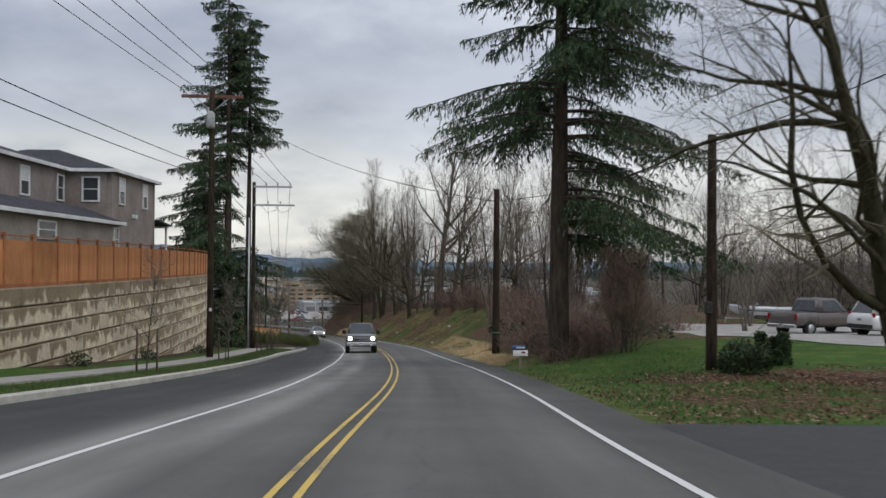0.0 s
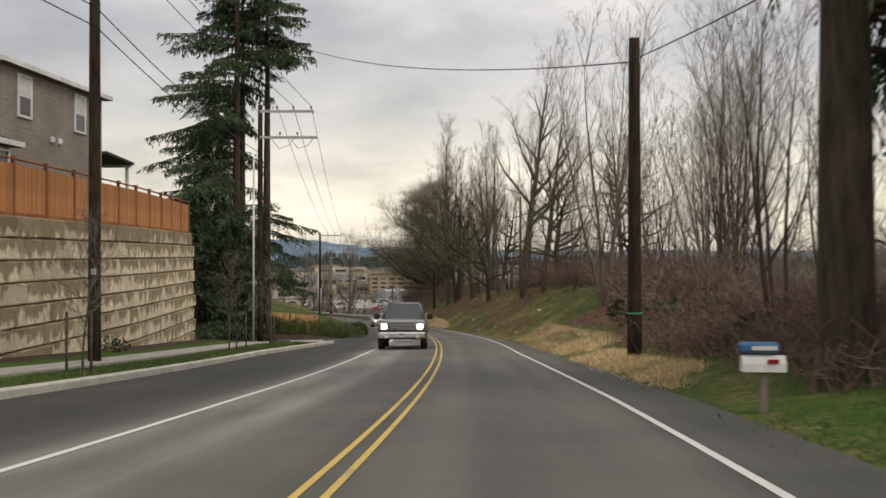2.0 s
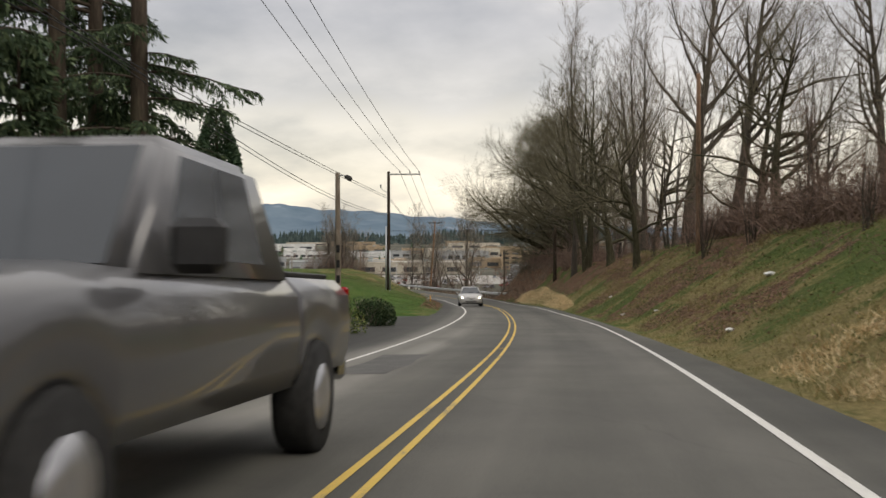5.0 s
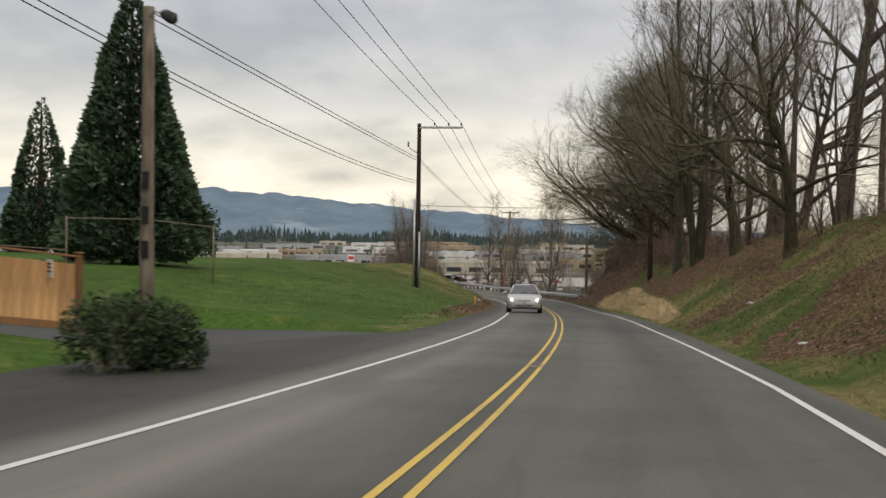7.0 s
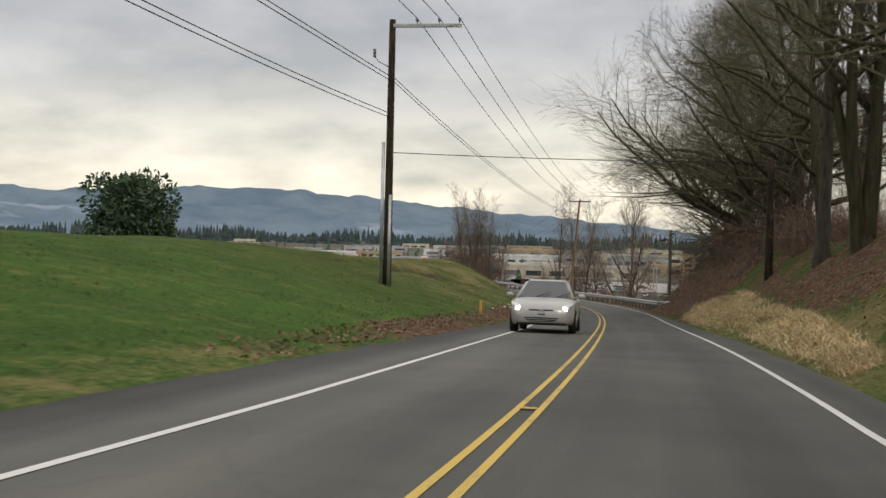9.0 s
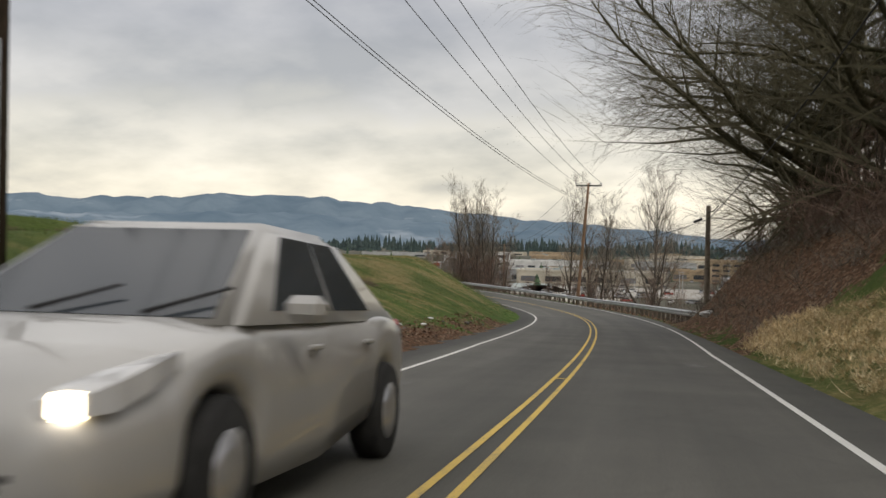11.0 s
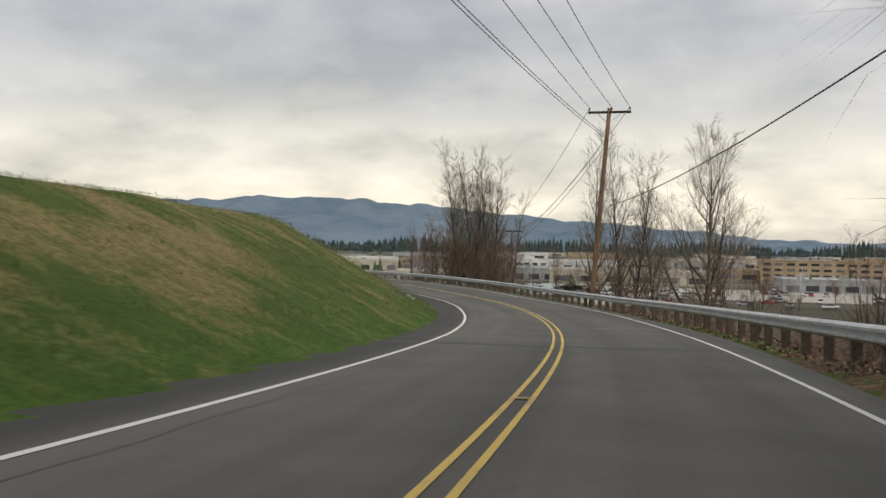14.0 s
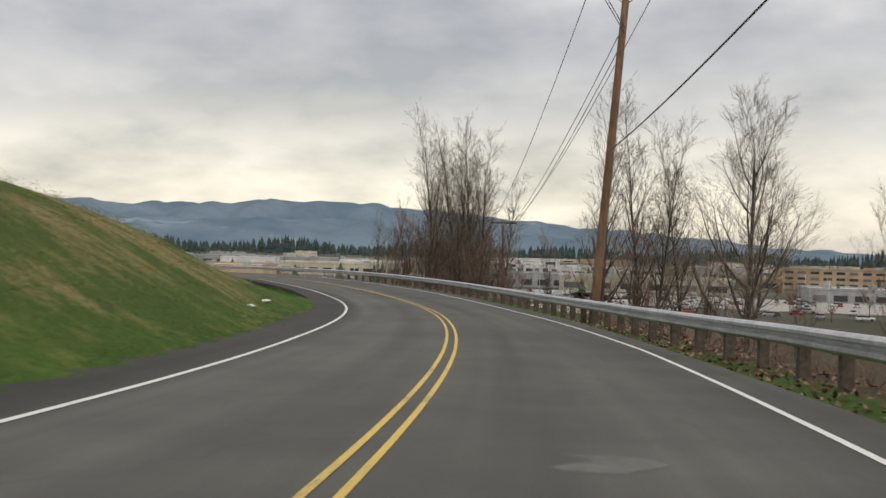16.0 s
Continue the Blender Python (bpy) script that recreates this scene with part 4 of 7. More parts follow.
def build_house():
    house = thing("house", "two-storey taupe clapboard house with white trim and hipped roof", "house")
    xf, y0, y1, base, eave = -18.72, 61.8, 71.1, 1.4, 7.75
    siding_wall("wall", xf, y0, xf, y1, base, eave, house)
    siding_wall("wall", -30, y0, xf - 0.13, y0, base, eave, house)
    siding_wall("wall", -30, y1, xf - 0.13, y1, base, eave, house)
    hip_roof("roof", -30, y0, xf, y1, eave, 0.32, house)
    for y, g in ((63.6, "blind"), (68.7, "blind")):
        window((xf + 0.13, y, 6.6), house, 0.95, 1.45, True, M[g])
    window((xf - 1.05, y0 - 0.13, 6.6), house, 0.85, 1.3, False, M["glass"])
    # wing set back towards the road's upper end
    xb = -21.4
    siding_wall("wall", xb, 30, xb, y0 - 0.13, base, eave, house)
    hip_roof("roof", -31, 29, xb, y0 + 3, eave + 0.02, 0.32, house)
    window((xb + 0.13, 60.7, 6.6), house, 0.9, 1.35, True, M["glass"])
    window((xb + 0.13, 55.4, 6.6), house, 1.1, 1.4, True, M["blind"])
    # single-storey projection
    xp = -18.25
    siding_wall("wall", xp, 42, xp, 61.5, base, 4.6, house)
    siding_wall("wall", xb + 0.13, 61.5, xp - 0.13, 61.5, base, 4.6, house)
    hip_roof("roof", xb + 0.2, 42, xp, 61.6, 4.63, 0.42, house, 0.45)
    window((xp + 0.13, 60.9, 3.65), house, 0.8, 1.2, True, M["glass"])
    window((xp + 0.13, 50.0, 3.85), house, 2.2, 0.7, True, M["glass"])
    for y in (66.0, 66.7):
        part("vent_cover", boxed(xf + 0.2, y, 5.2, 0.14, 0.28, 0.26, 0.04), M["trim"], house)
    tube("downpipe", [(xf + 0.18, y1 - 0.1, eave), (xf + 0.18, y1 - 0.1, base)], [0.05, 0.05], 6, M["siding"], house)
    # covered deck
    part("porch_roof", boxed(xf - 1.6, y1 + 1.6, 5.05, 4.2, 3.4, 0.14, 0.02, Matrix.Rotation(radians(-4), 4, "X")), M["roof"], house)
    part("porch_beam", boxed(xf - 1.6, y1 + 3.1, 4.86, 4.0, 0.14, 0.22, 0.01), M["trim"], house)
    for dx in (0.2, -3.4):
        part("porch_post", boxed(xf + dx, y1 + 3.1, 3.2, 0.15, 0.15, 3.2, 0.01), M["trim"], house)
    return house


# ---------- poles and cables ----------
def utility_pole(label, x, y, z0, z1, material, r=0.15, lean=(0, 0)):
    p = thing("utility_pole", label, "utility pole")
    n = 7
    t = np.linspace(0, 1, n)
    pts = np.stack([x + lean[0] * t, y + lean[1] * t, z0 - 0.4 + (z1 - z0 + 0.4) * t], 1)
    tube("shaft", pts, np.linspace(r, r * 0.72, n), 12, material, p)
    return p


def crossarm(pole, a, b, material, size=0.11, pins=(), braces=None):
    a, b = np.array(a, float), np.array(b, float)
    u = (b - a) / np.linalg.norm(b - a)
    c = (a + b) / 2
    rot = Matrix.Rotation(math.atan2(u[1], u[0]), 4, "Z")
    arm = part("crossarm", boxed(*c, np.linalg.norm(b - a), size, size * 1.15, 0.01, rot), material, pole)
    spots = []
    for f in pins:
        q = a + (b - a) * f + np.array([0, 0, size / 2])
        tube("insulator", [q, q + (0, 0, 0.06), q + (0, 0, 0.1), q + (0, 0, 0.2), q + (0, 0, 0.22)], [0.015, 0.015, 0.05, 0.06, 0.025], 8, M["insulator"], arm)
        spots.append(q + np.array([0, 0, 0.22]))
    if braces is not None:
        for f in (0.22, 0.78):
            tube("brace", [a + (b - a) * f - (0, 0, 0.04), np.array(braces, float)], [0.018, 0.018], 5, M["steel"], arm)
    return spots


def cable(a, b, sag=0.6, r=0.015, label="thin black overhead power line", name="power_line"):
    a, b = np.array(a, float), np.array(b, float)
    t = np.linspace(0, 1, 22)
    pts = a + (b - a) * t[:, None]
    pts[:, 2] -= sag * 4 * t * (1 - t)
    return tagged(tube(name, pts, [r] * 22, 5, M["wire"]), label, "cable", "overhead lines")


def build_poles():
    # pole by the verge: timber arm, transformer
    lp = utility_pole("dark creosoted utility pole with timber crossarm and transformer", -10.5, 50.8, -2.35, 10.75, M["pole"], 0.17)
    pins = crossarm(lp, (-11.95, 50.65, 10.35), (-9.05, 50.95, 10.35), M["arm_wood"], 0.13, (0.04, 0.3, 0.7, 0.96), (-10.5, 50.8, 9.6))
    tube("transformer", [(-10.5, 50.45, 8.78), (-10.5, 50.45, 8.83), (-10.5, 50.45, 9.48), (-10.5, 50.45, 9.58)], [0.15, 0.2, 0.2, 0.12], 14, M["arm"], lp, "pale grey drum transformer")
    part("tag", boxed(-10.45, 50.63, 0.1, 0.12, 0.02, 0.16, 0.005), M["paper"], lp)
    # taller pole by the firs with two grey arms
    p2 = utility_pole("tall dark utility pole with two pale one-sided arms", -13.2, 79.2, -4.2, 8.45, M["pole"], 0.17)
    a1 = crossarm(p2, (-13.2, 79.1, 8.1), (-10.35, 79.3, 8.1), M["arm"], 0.12, (0.32, 0.62, 0.95))
    a2 = crossarm(p2, (-13.2, 79.1, 6.72), (-10.15, 79.3, 6.72), M["arm"], 0.12, (0.35, 0.65))
    for f in (0.2, 0.55):
        p = np.array([-13.2 + 2.9 * f, 79.15, 6.67])
        tube("jumper", [p, p + (0.45, 0, -0.55), p + (1.0, 0.05, -0.35), p + (1.25, 0.1, 0.05)], [0.014] * 4, 5, M["wire"], p2)
    tube("conduit", [(-13.5, 78.95, -4.2), (-13.5, 79.0, 5.75)], [0.055, 0.05], 8, M["trim"], p2, "white plastic cable guard")
    rp = utility_pole("dark weathered utility pole in tall dry grass", 3.3, 51.6, -2.0, 6.05, M["pole"], 0.19)
    tube("marker_band", [(3.3, 51.6, -0.99), (3.3, 51.6, -0.95)], [0.195, 0.195], 12, plain("green_tape", (0.05, 0.35, 0.2), (0.1, 0.5, 0.3), 5), rp)
    rp0 = utility_pole("old brown utility pole on a leaf-strewn lawn", 7.85, 29.3, -0.6, 6.0, M["pole"], 0.17)
    part("meter_box", boxed(7.7, 29.1, 1.2, 0.2, 0.16, 0.34, 0.02), M["arm_dark"], rp0)
    p4 = utility_pole("grey weathered utility pole with a small area lamp", -13.62, 102.9, -4.7, 0.42, M["pole_grey"], 0.13)
    tube("lamp_arm", [(-13.62, 102.85, 0.2), (-13.45, 102.8, 0.32), (-13.25, 102.75, 0.25)], [0.02] * 3, 6, M["steel"], p4)
    tube("lamp_head", [(-13.28, 102.75, 0.26), (-13.2, 102.74, 0.24), (-13.05, 102.72, 0.16), (-13.0, 102.71, 0.1)], [0.05, 0.09, 0.11, 0.06], 10, M["arm_dark"], p4)
    for z in (-3.2, -2.6, -3.8):
        part("plate", boxed(-13.57, 102.76, z, 0.14, 0.02, 0.3, 0.004), M["black"], p4)
    p3 = utility_pole("tall dark utility pole with one-sided arm on a grass bank", -22.5, 145.6, gz(-22.5, 145.6), 2.97, M["pole"], 0.16)
    a3 = crossarm(p3, (-22.5, 145.55, 2.74), (-20.0, 146.1, 2.74), M["arm"], 0.11, (0.36, 0.68, 0.97))
    g3 = gz(-22.5, 145.6)
    for dx, top in ((-0.17, -1.5), (0.14, -3.4)):
        tube("conduit", [(-22.5 + dx, 145.42, g3 - 0.1), (-22.5 + dx, 145.42, top)], [0.07, 0.06], 8, M["steel"], p3, "grey steel cable riser")
    tube("bracket", [(-22.5, 145.55, 1.2), (-22.95, 145.45, 1.45), (-23.1, 145.4, 1.65)], [0.025] * 3, 6, M["steel"], p3)
    tube("arrester", [(-23.1, 145.4, 1.6), (-23.1, 145.4, 1.9)], [0.05, 0.06], 8, M["insulator"], p3)
    xb, yb, zb = grown(112.0, 8.8)
    utility_pole("slim pinkish-brown utility pole among bare trees", xb, yb, zb, 5.4, M["pole_brown"], 0.13)
    xb, yb, zb = grown(153.5, 6.4)
    utility_pole("short blackened timber pole on a leafy bank", xb, yb, zb, zb + 4.7, M["pole"], 0.17)
    r6 = utility_pole("grey timber pole with cable bracket beside the road bank", -18.85, 186.7, gz(-18.85, 186.7), -4.05, M["pole_grey"], 0.15)
    tube("bracket", [(-18.85, 186.6, -4.4), (-18.55, 186.4, -4.3), (-18.3, 186.25, -4.05)], [0.03] * 3, 6, M["black"], r6)
    tube("splice_case", [(-19.15, 186.7, -4.7), (-19.55, 186.8, -4.85)], [0.07, 0.06], 8, M["black"], r6)
    tp = utility_pole("brown utility pole with double-braced crossarm behind a guardrail", -37.4, 230.7, gz(-37.4, 230.7), -0.25, M["pole_brown"], 0.165, (0.85, 0.2))
    at_ = crossarm(tp, (-37.75, 230.7, -0.5), (-35.3, 231.0, -0.5), M["arm_dark"], 0.12, (0.03, 0.55, 0.97), (-36.6, 230.85, -1.2))
    fp = utility_pole("distant slim utility pole with crossarm below the road", -68.6, 298.7, gz(-68.6, 298.7), -6.2, M["pole_brown"], 0.15)
    af = crossarm(fp, (-69.9, 298.5, -6.5), (-67.3, 298.9, -6.5), M["arm_dark"], 0.12, (0.05, 0.95), (-68.6, 298.7, -7.1))
    # cables between them
    for i in range(3):
        cable(a1[i], a3[i], 0.7)
        cable(a3[i], at_[i], 1.0)
    for i in range(2):
        cable(at_[2 * i], af[i], 1.0)
        cable((-36.65, 230.8, -1.9 - 0.5 * i), (-68.6, 298.7, -7.5 - 0.4 * i), 0.9)
    for z, d in ((-0.58, 3.07), (-0.43, 3.25)):
        cable((-22.5, 145.55, z), (-13.2, 79.2, d), 1.05, 0.014, "thick black overhead cable between poles")
        cable((-22.5, 145.55, z + 1.4), (-36.6, 230.8, z - 1.5), 1.1, 0.014)
    for z, d in ((0.75, 2.55), (0.9, 2.7)):
        cable((-22.5, 145.55, z), (-13.2, 79.2, d), 0.15)
    for i, q in enumerate(pins):
        cable(q, (-12.0 + 0.8 * i, -30, 13.1), 0.9)
        if i < 3:
            cable(q, a1[i], 0.35)
    for z in (6.6, 7.1):
        cable((-10.5, 50.7, z - 0.2), (-11.1, -30, z + 1.9), 0.8, 0.016, "thick black overhead cable between poles")
        cable((-10.5, 50.9, z - 0.2), (-13.2, 79.1, z - 1.2), 0.3, 0.016, "thick black overhead cable between poles")
    cable((3.3, 51.6, 5.45), (-15.5, 90.0, 14.6), 1.0, 0.018, "thick black overhead cable crossing the road")
    cable((3.3, 51.5, 5.5), (7.85, 29.4, 5.6), 0.3, 0.016)
    cable((7.85, 29.2, 5.7), (15.0, 6.0, 9.5), 0.3, 0.016)
    cable((-18.85, 186.7, -4.7), (-37.0, 230.8, -6.0), 0.5, 0.018, "thick black sagging communication cable")
    cable((-18.85, 186.7, -4.7), (-8.6, 146.0, 0.4), 0.5, 0.022, "thick black sagging communication cable")
    cable((-22.5, 145.6, -1.85), (2.0, 160, -1.0), 0.3)


# ---------- guardrail ----------
def build_rail():
    rail = thing("guardrail", "galvanised steel W-beam guardrail on dark timber posts", "guardrail")
    prof = [(0.0, 0.155), (0.04, 0.14), (0.083, 0.10), (0.083, 0.055), (0.0, 0.02), (0.0, -0.02), (0.083, -0.055), (0.083, -0.10), (0.04, -0.14), (0.0, -0.155)]
    off = lambda s: float(np.interp(s, [186, 190, 200, 208, 216, 226, 236, 250, 285, 330, 400], [5.5, 5.1, 5.05, 5.25, 5.3, 4.75, 4.7, 4.9, 4.95, 5.0, 5.0]))
    s = 187.0
    while s < 384:
        ss = np.linspace(s, s + 3.81, 3)
        v = np.concatenate([np.stack([spot(a, off(a) - d, 0.56 + h) for d, h in prof]) for a in ss])
        k = len(prof)
        f = [(i * k + j, i * k + j + 1, (i + 1) * k + j + 1, (i + 1) * k + j) for i in range(2) for j in range(k - 1)]
        beam = raw("beam", v, f, M["steel"], rail)
        sol = beam.modifiers.new("thickness", "SOLIDIFY")
        sol.thickness = 0.004
        for a in (s + 0.1, s + 2.0):
            p = spot(a, off(a) + 0.19, 0)
            rot = Matrix.Rotation(float(heading(a)), 4, "Z")
            if a < 290:
                part("post", boxed(p[0], p[1], p[2] + 0.05, 0.19, 0.15, 1.25, 0.012, rot), M["rail_post"], rail)
                q = spot(a, off(a) + 0.05, 0.56)
                part("spacer", boxed(q[0], q[1], q[2], 0.1, 0.14, 0.34, 0.008, rot), M["rail_post"], rail)
        s += 3.81
    # rounded end piece
    v = np.concatenate([np.stack([spot(187.0 - 0.5 * t, off(187) - d * (1 - t) + 0.25 * t * t, 0.56 + h * (1 - 0.15 * t)) for d, h in prof]) for t in (0, 0.4, 0.8, 1.0)])
    k = len(prof)
    end = raw("end_piece", v, [(i * k + j, i * k + j + 1, (i + 1) * k + j + 1, (i + 1) * k + j) for i in range(3) for j in range(k - 1)], M["steel"], rail)
    end.modifiers.new("thickness", "SOLIDIFY").thickness = 0.004


retaining_wall()
_f = [spot(s, wall_line(s) + 0.1)[:2] for s in np.linspace(14, 76.4, 22)]
board_fence("wooden_fence", "orange new cedar board fence on top of a block wall", _f, [3.08] * len(_f), 1.57, M["cedar"], M["cedar_dark"], 2.4)
build_house()
build_poles()
build_rail()
board_fence("wooden_fence", "weathered cedar board fence behind a leafy hedge", [(-14.35, 102.0), (-17.0, 99.7), (-20.6, 97.0), (-28, 91.5)], [-3.95, -3.55, -3.05, -2.5], 1.25, M["cedar2"], M["cedar2_dark"], 2.3, seed=5)


# ---------- trees ----------
def perp(d, rnd):
    r = np.array([rnd.gauss(0, 1) for _ in range(3)])
    r -= d * (r @ d)
    return r / (np.linalg.norm(r) + 1e-9)


def unit(v):
    return v / (np.linalg.norm(v) + 1e-9)


def grow(base, d, length, r, n, rnd, wander, lift, droop=0.0, tip=0.12):
    """Points and radii of one branch that wanders, lifts to the light and droops at its tip."""
    pts, rad = [np.array(base, float)], [r]
    step = length / n
    for i in range(n):
        d = unit(d + perp(d, rnd) * wander + np.array([0, 0, lift - droop * i / n]))
        pts.append(pts[-1] + d * step)
        rad.append(r * max(tip, 1 - (1 - tip) * ((i + 1) / n) ** 0.85))
    return pts, rad


def bare_tree(seed, height, r, material, twigs, label, stems=1, first=0.3, spread=0.9, limbs=13, lean=(0.0, 0.0), up=0.10, dense=1.0, limb_len=0.42, species="bare_tree", fork=3, stout=1.0, wander=0.17, bias=None, fine=1.0):
    """A leafless tree: trunk and main limbs in one mesh, branches and twigs in another."""
    rnd = random.Random(seed)
    trunk, crown, sv, sf = Tubes(), Tubes(), [], []

    def sliver(p, q, w):
        side = perp(unit(q - p), rnd) * w
        i = len(sv)
        sv.extend((p - side, p + side, q))
        sf.append((i, i + 1, i + 2))

    def twiggy(bp, L2):
        for c in range(int(8 * dense) + 2):
            j3 = min(int(1 + rnd.random() * 3.4), 3)
            q3 = bp[j3] + (bp[j3 + 1] - bp[j3]) * rnd.random()
            ax3 = unit(bp[j3 + 1] - bp[j3])
            L3 = L2 * rnd.uniform(0.35, 0.75) + 0.25
            d3 = unit(ax3 * 0.9 + perp(ax3, rnd) * 0.6 + np.array([0, 0, 1.6 * up]))
            e3 = q3 + d3 * L3 + np.array([0, 0, L3 * 0.1])
            sliver(q3, e3, 0.0065 * fine)
            for w in range(3):
                m3 = q3 + (e3 - q3) * rnd.uniform(0.3, 0.9)
                d4 = unit(d3 + perp(d3, rnd) * 0.6)
                sliver(m3, m3 + d4 * L3 * 0.55, 0.0045 * fine)

    def limb(p, d, L, rr):
        lp, lr = grow(p, d, L, rr, 7, rnd, wander, up, tip=0.14)
        if rr < 0.045:
            trunk.add([lp[0], lp[2], lp[4], lp[7]], [lr[0], lr[2], lr[4], max(lr[7], 0.006)], 3)
        else:
            trunk.add(lp, lr, 4)
        k2 = int((4 + L * 1.15) * dense)
        for b in range(k2):
            f2 = 1.0 + 5.95 * (b + rnd.random()) / k2
            j2 = min(int(f2), 6)
            q = lp[j2] + (lp[j2 + 1] - lp[j2]) * (f2 - j2)
            ax2 = unit(lp[j2 + 1] - lp[j2])
            L2 = L * rnd.uniform(0.22, 0.42) * (1.2 - 0.1 * j2) + 0.25
            bp, br = grow(q, unit(ax2 * 0.8 + perp(ax2, rnd) * 0.8), L2, max(0.009, lr[j2] * 0.5), 4, rnd, 0.05 + wander * 0.75, up * 0.8)
            crown.add([bp[0], bp[2], bp[4]], [max(br[0], 0.006), max(br[2], 0.005), 0.003], 3)
            twiggy(bp, L2)

    for st in range(stems):
        d0 = unit(np.array([lean[0] + (rnd.uniform(-0.22, 0.22) if stems > 1 else 0), lean[1] + (rnd.uniform(-0.22, 0.22) if stems > 1 else 0), 1.0]))
        h = height * rnd.uniform(0.8, 1.0) if stems > 1 else height
        r0 = r * (0.7 if stems > 1 else 1)
        pts, rad = grow((rnd.uniform(-0.3, 0.3) * (stems > 1), rnd.uniform(-0.3, 0.3) * (stems > 1), -0.4), d0, h * 0.86, r0, 9, rnd, 0.015 + wander * 0.35, 0.02, tip=0.1)
        rad[0] = r0 * 1.25
        trunk.add(pts, rad, 8)
        k1 = max(5, int(limbs / (1 if stems == 1 else 1.6)))
        for i in range(k1):
            t = first + (0.95 - first) * (i + rnd.random() * 0.8) / k1
            f = t * 9
            j = min(int(f), 8)
            p = pts[j] + (pts[j + 1] - pts[j]) * (f - j)
            ax = unit(pts[j + 1] - pts[j])
            side = perp(ax, rnd)
            side[2] *= 0.4
            if bias is not None:
                side = unit(side + np.array(bias, float))
            d = unit(ax * (0.45 + 0.5 * t) + side * spread)
            L = height * limb_len * (1.08 - 0.72 * t) * rnd.uniform(0.75, 1.2)
            limb(p, d, L, min(rad[j] * 0.6 * stout, (0.015 + L * 0.016) * stout))
        top = unit(pts[-1] - pts[-2])
        for i in range(fork):
            limb(pts[-1], unit(top + perp(top, rnd) * 0.35), h * rnd.uniform(0.13, 0.2), max(rad[-1] * 0.8, 0.02))
    t = thing(species, label, "tree")
    trunk.make("trunk", material, t)
    n = crown.n
    crown.v.append(np.array(sv))
    crown.f += [(n + a, n + b, n + c) for a, b, c in sf]
    crown.make("crown", twigs, t, smooth=False)
    return t


class Flakes:
    """Collects small leaf or needle pieces, each its own island."""

    def __init__(self):
        self.v, self.f = [], []

    def blade(self, p, d, w, side):
        i = len(self.v)
        a = np.asarray(p, float)
        self.v += [a - side * w * 0.3, a + side * w * 0.3, a + d * 0.55 + side * w, a + d, a + d * 0.55 - side * w]
        self.f.append((i, i + 1, i + 2, i + 3, i + 4))

    def spray(self, p, d, w, side):
        """A needle spray: three narrow spikes."""
        i = len(self.v)
        a = np.asarray(p, float)
        self.v += [a, a + d, a + d * 0.35 + side * w, a + d * 0.75 + side * w * 1.5, a + d * 0.35 - side * w, a + d * 0.75 - side * w * 1.5]
        self.f += [(i, i + 2, i + 1), (i, i + 1, i + 4), (i, i + 3, i + 2), (i, i + 4, i + 5)]

    def make(self, name, material, parent=None, label=""):
        return raw(name, [tuple(x) for x in self.v], self.f, material, parent, label)


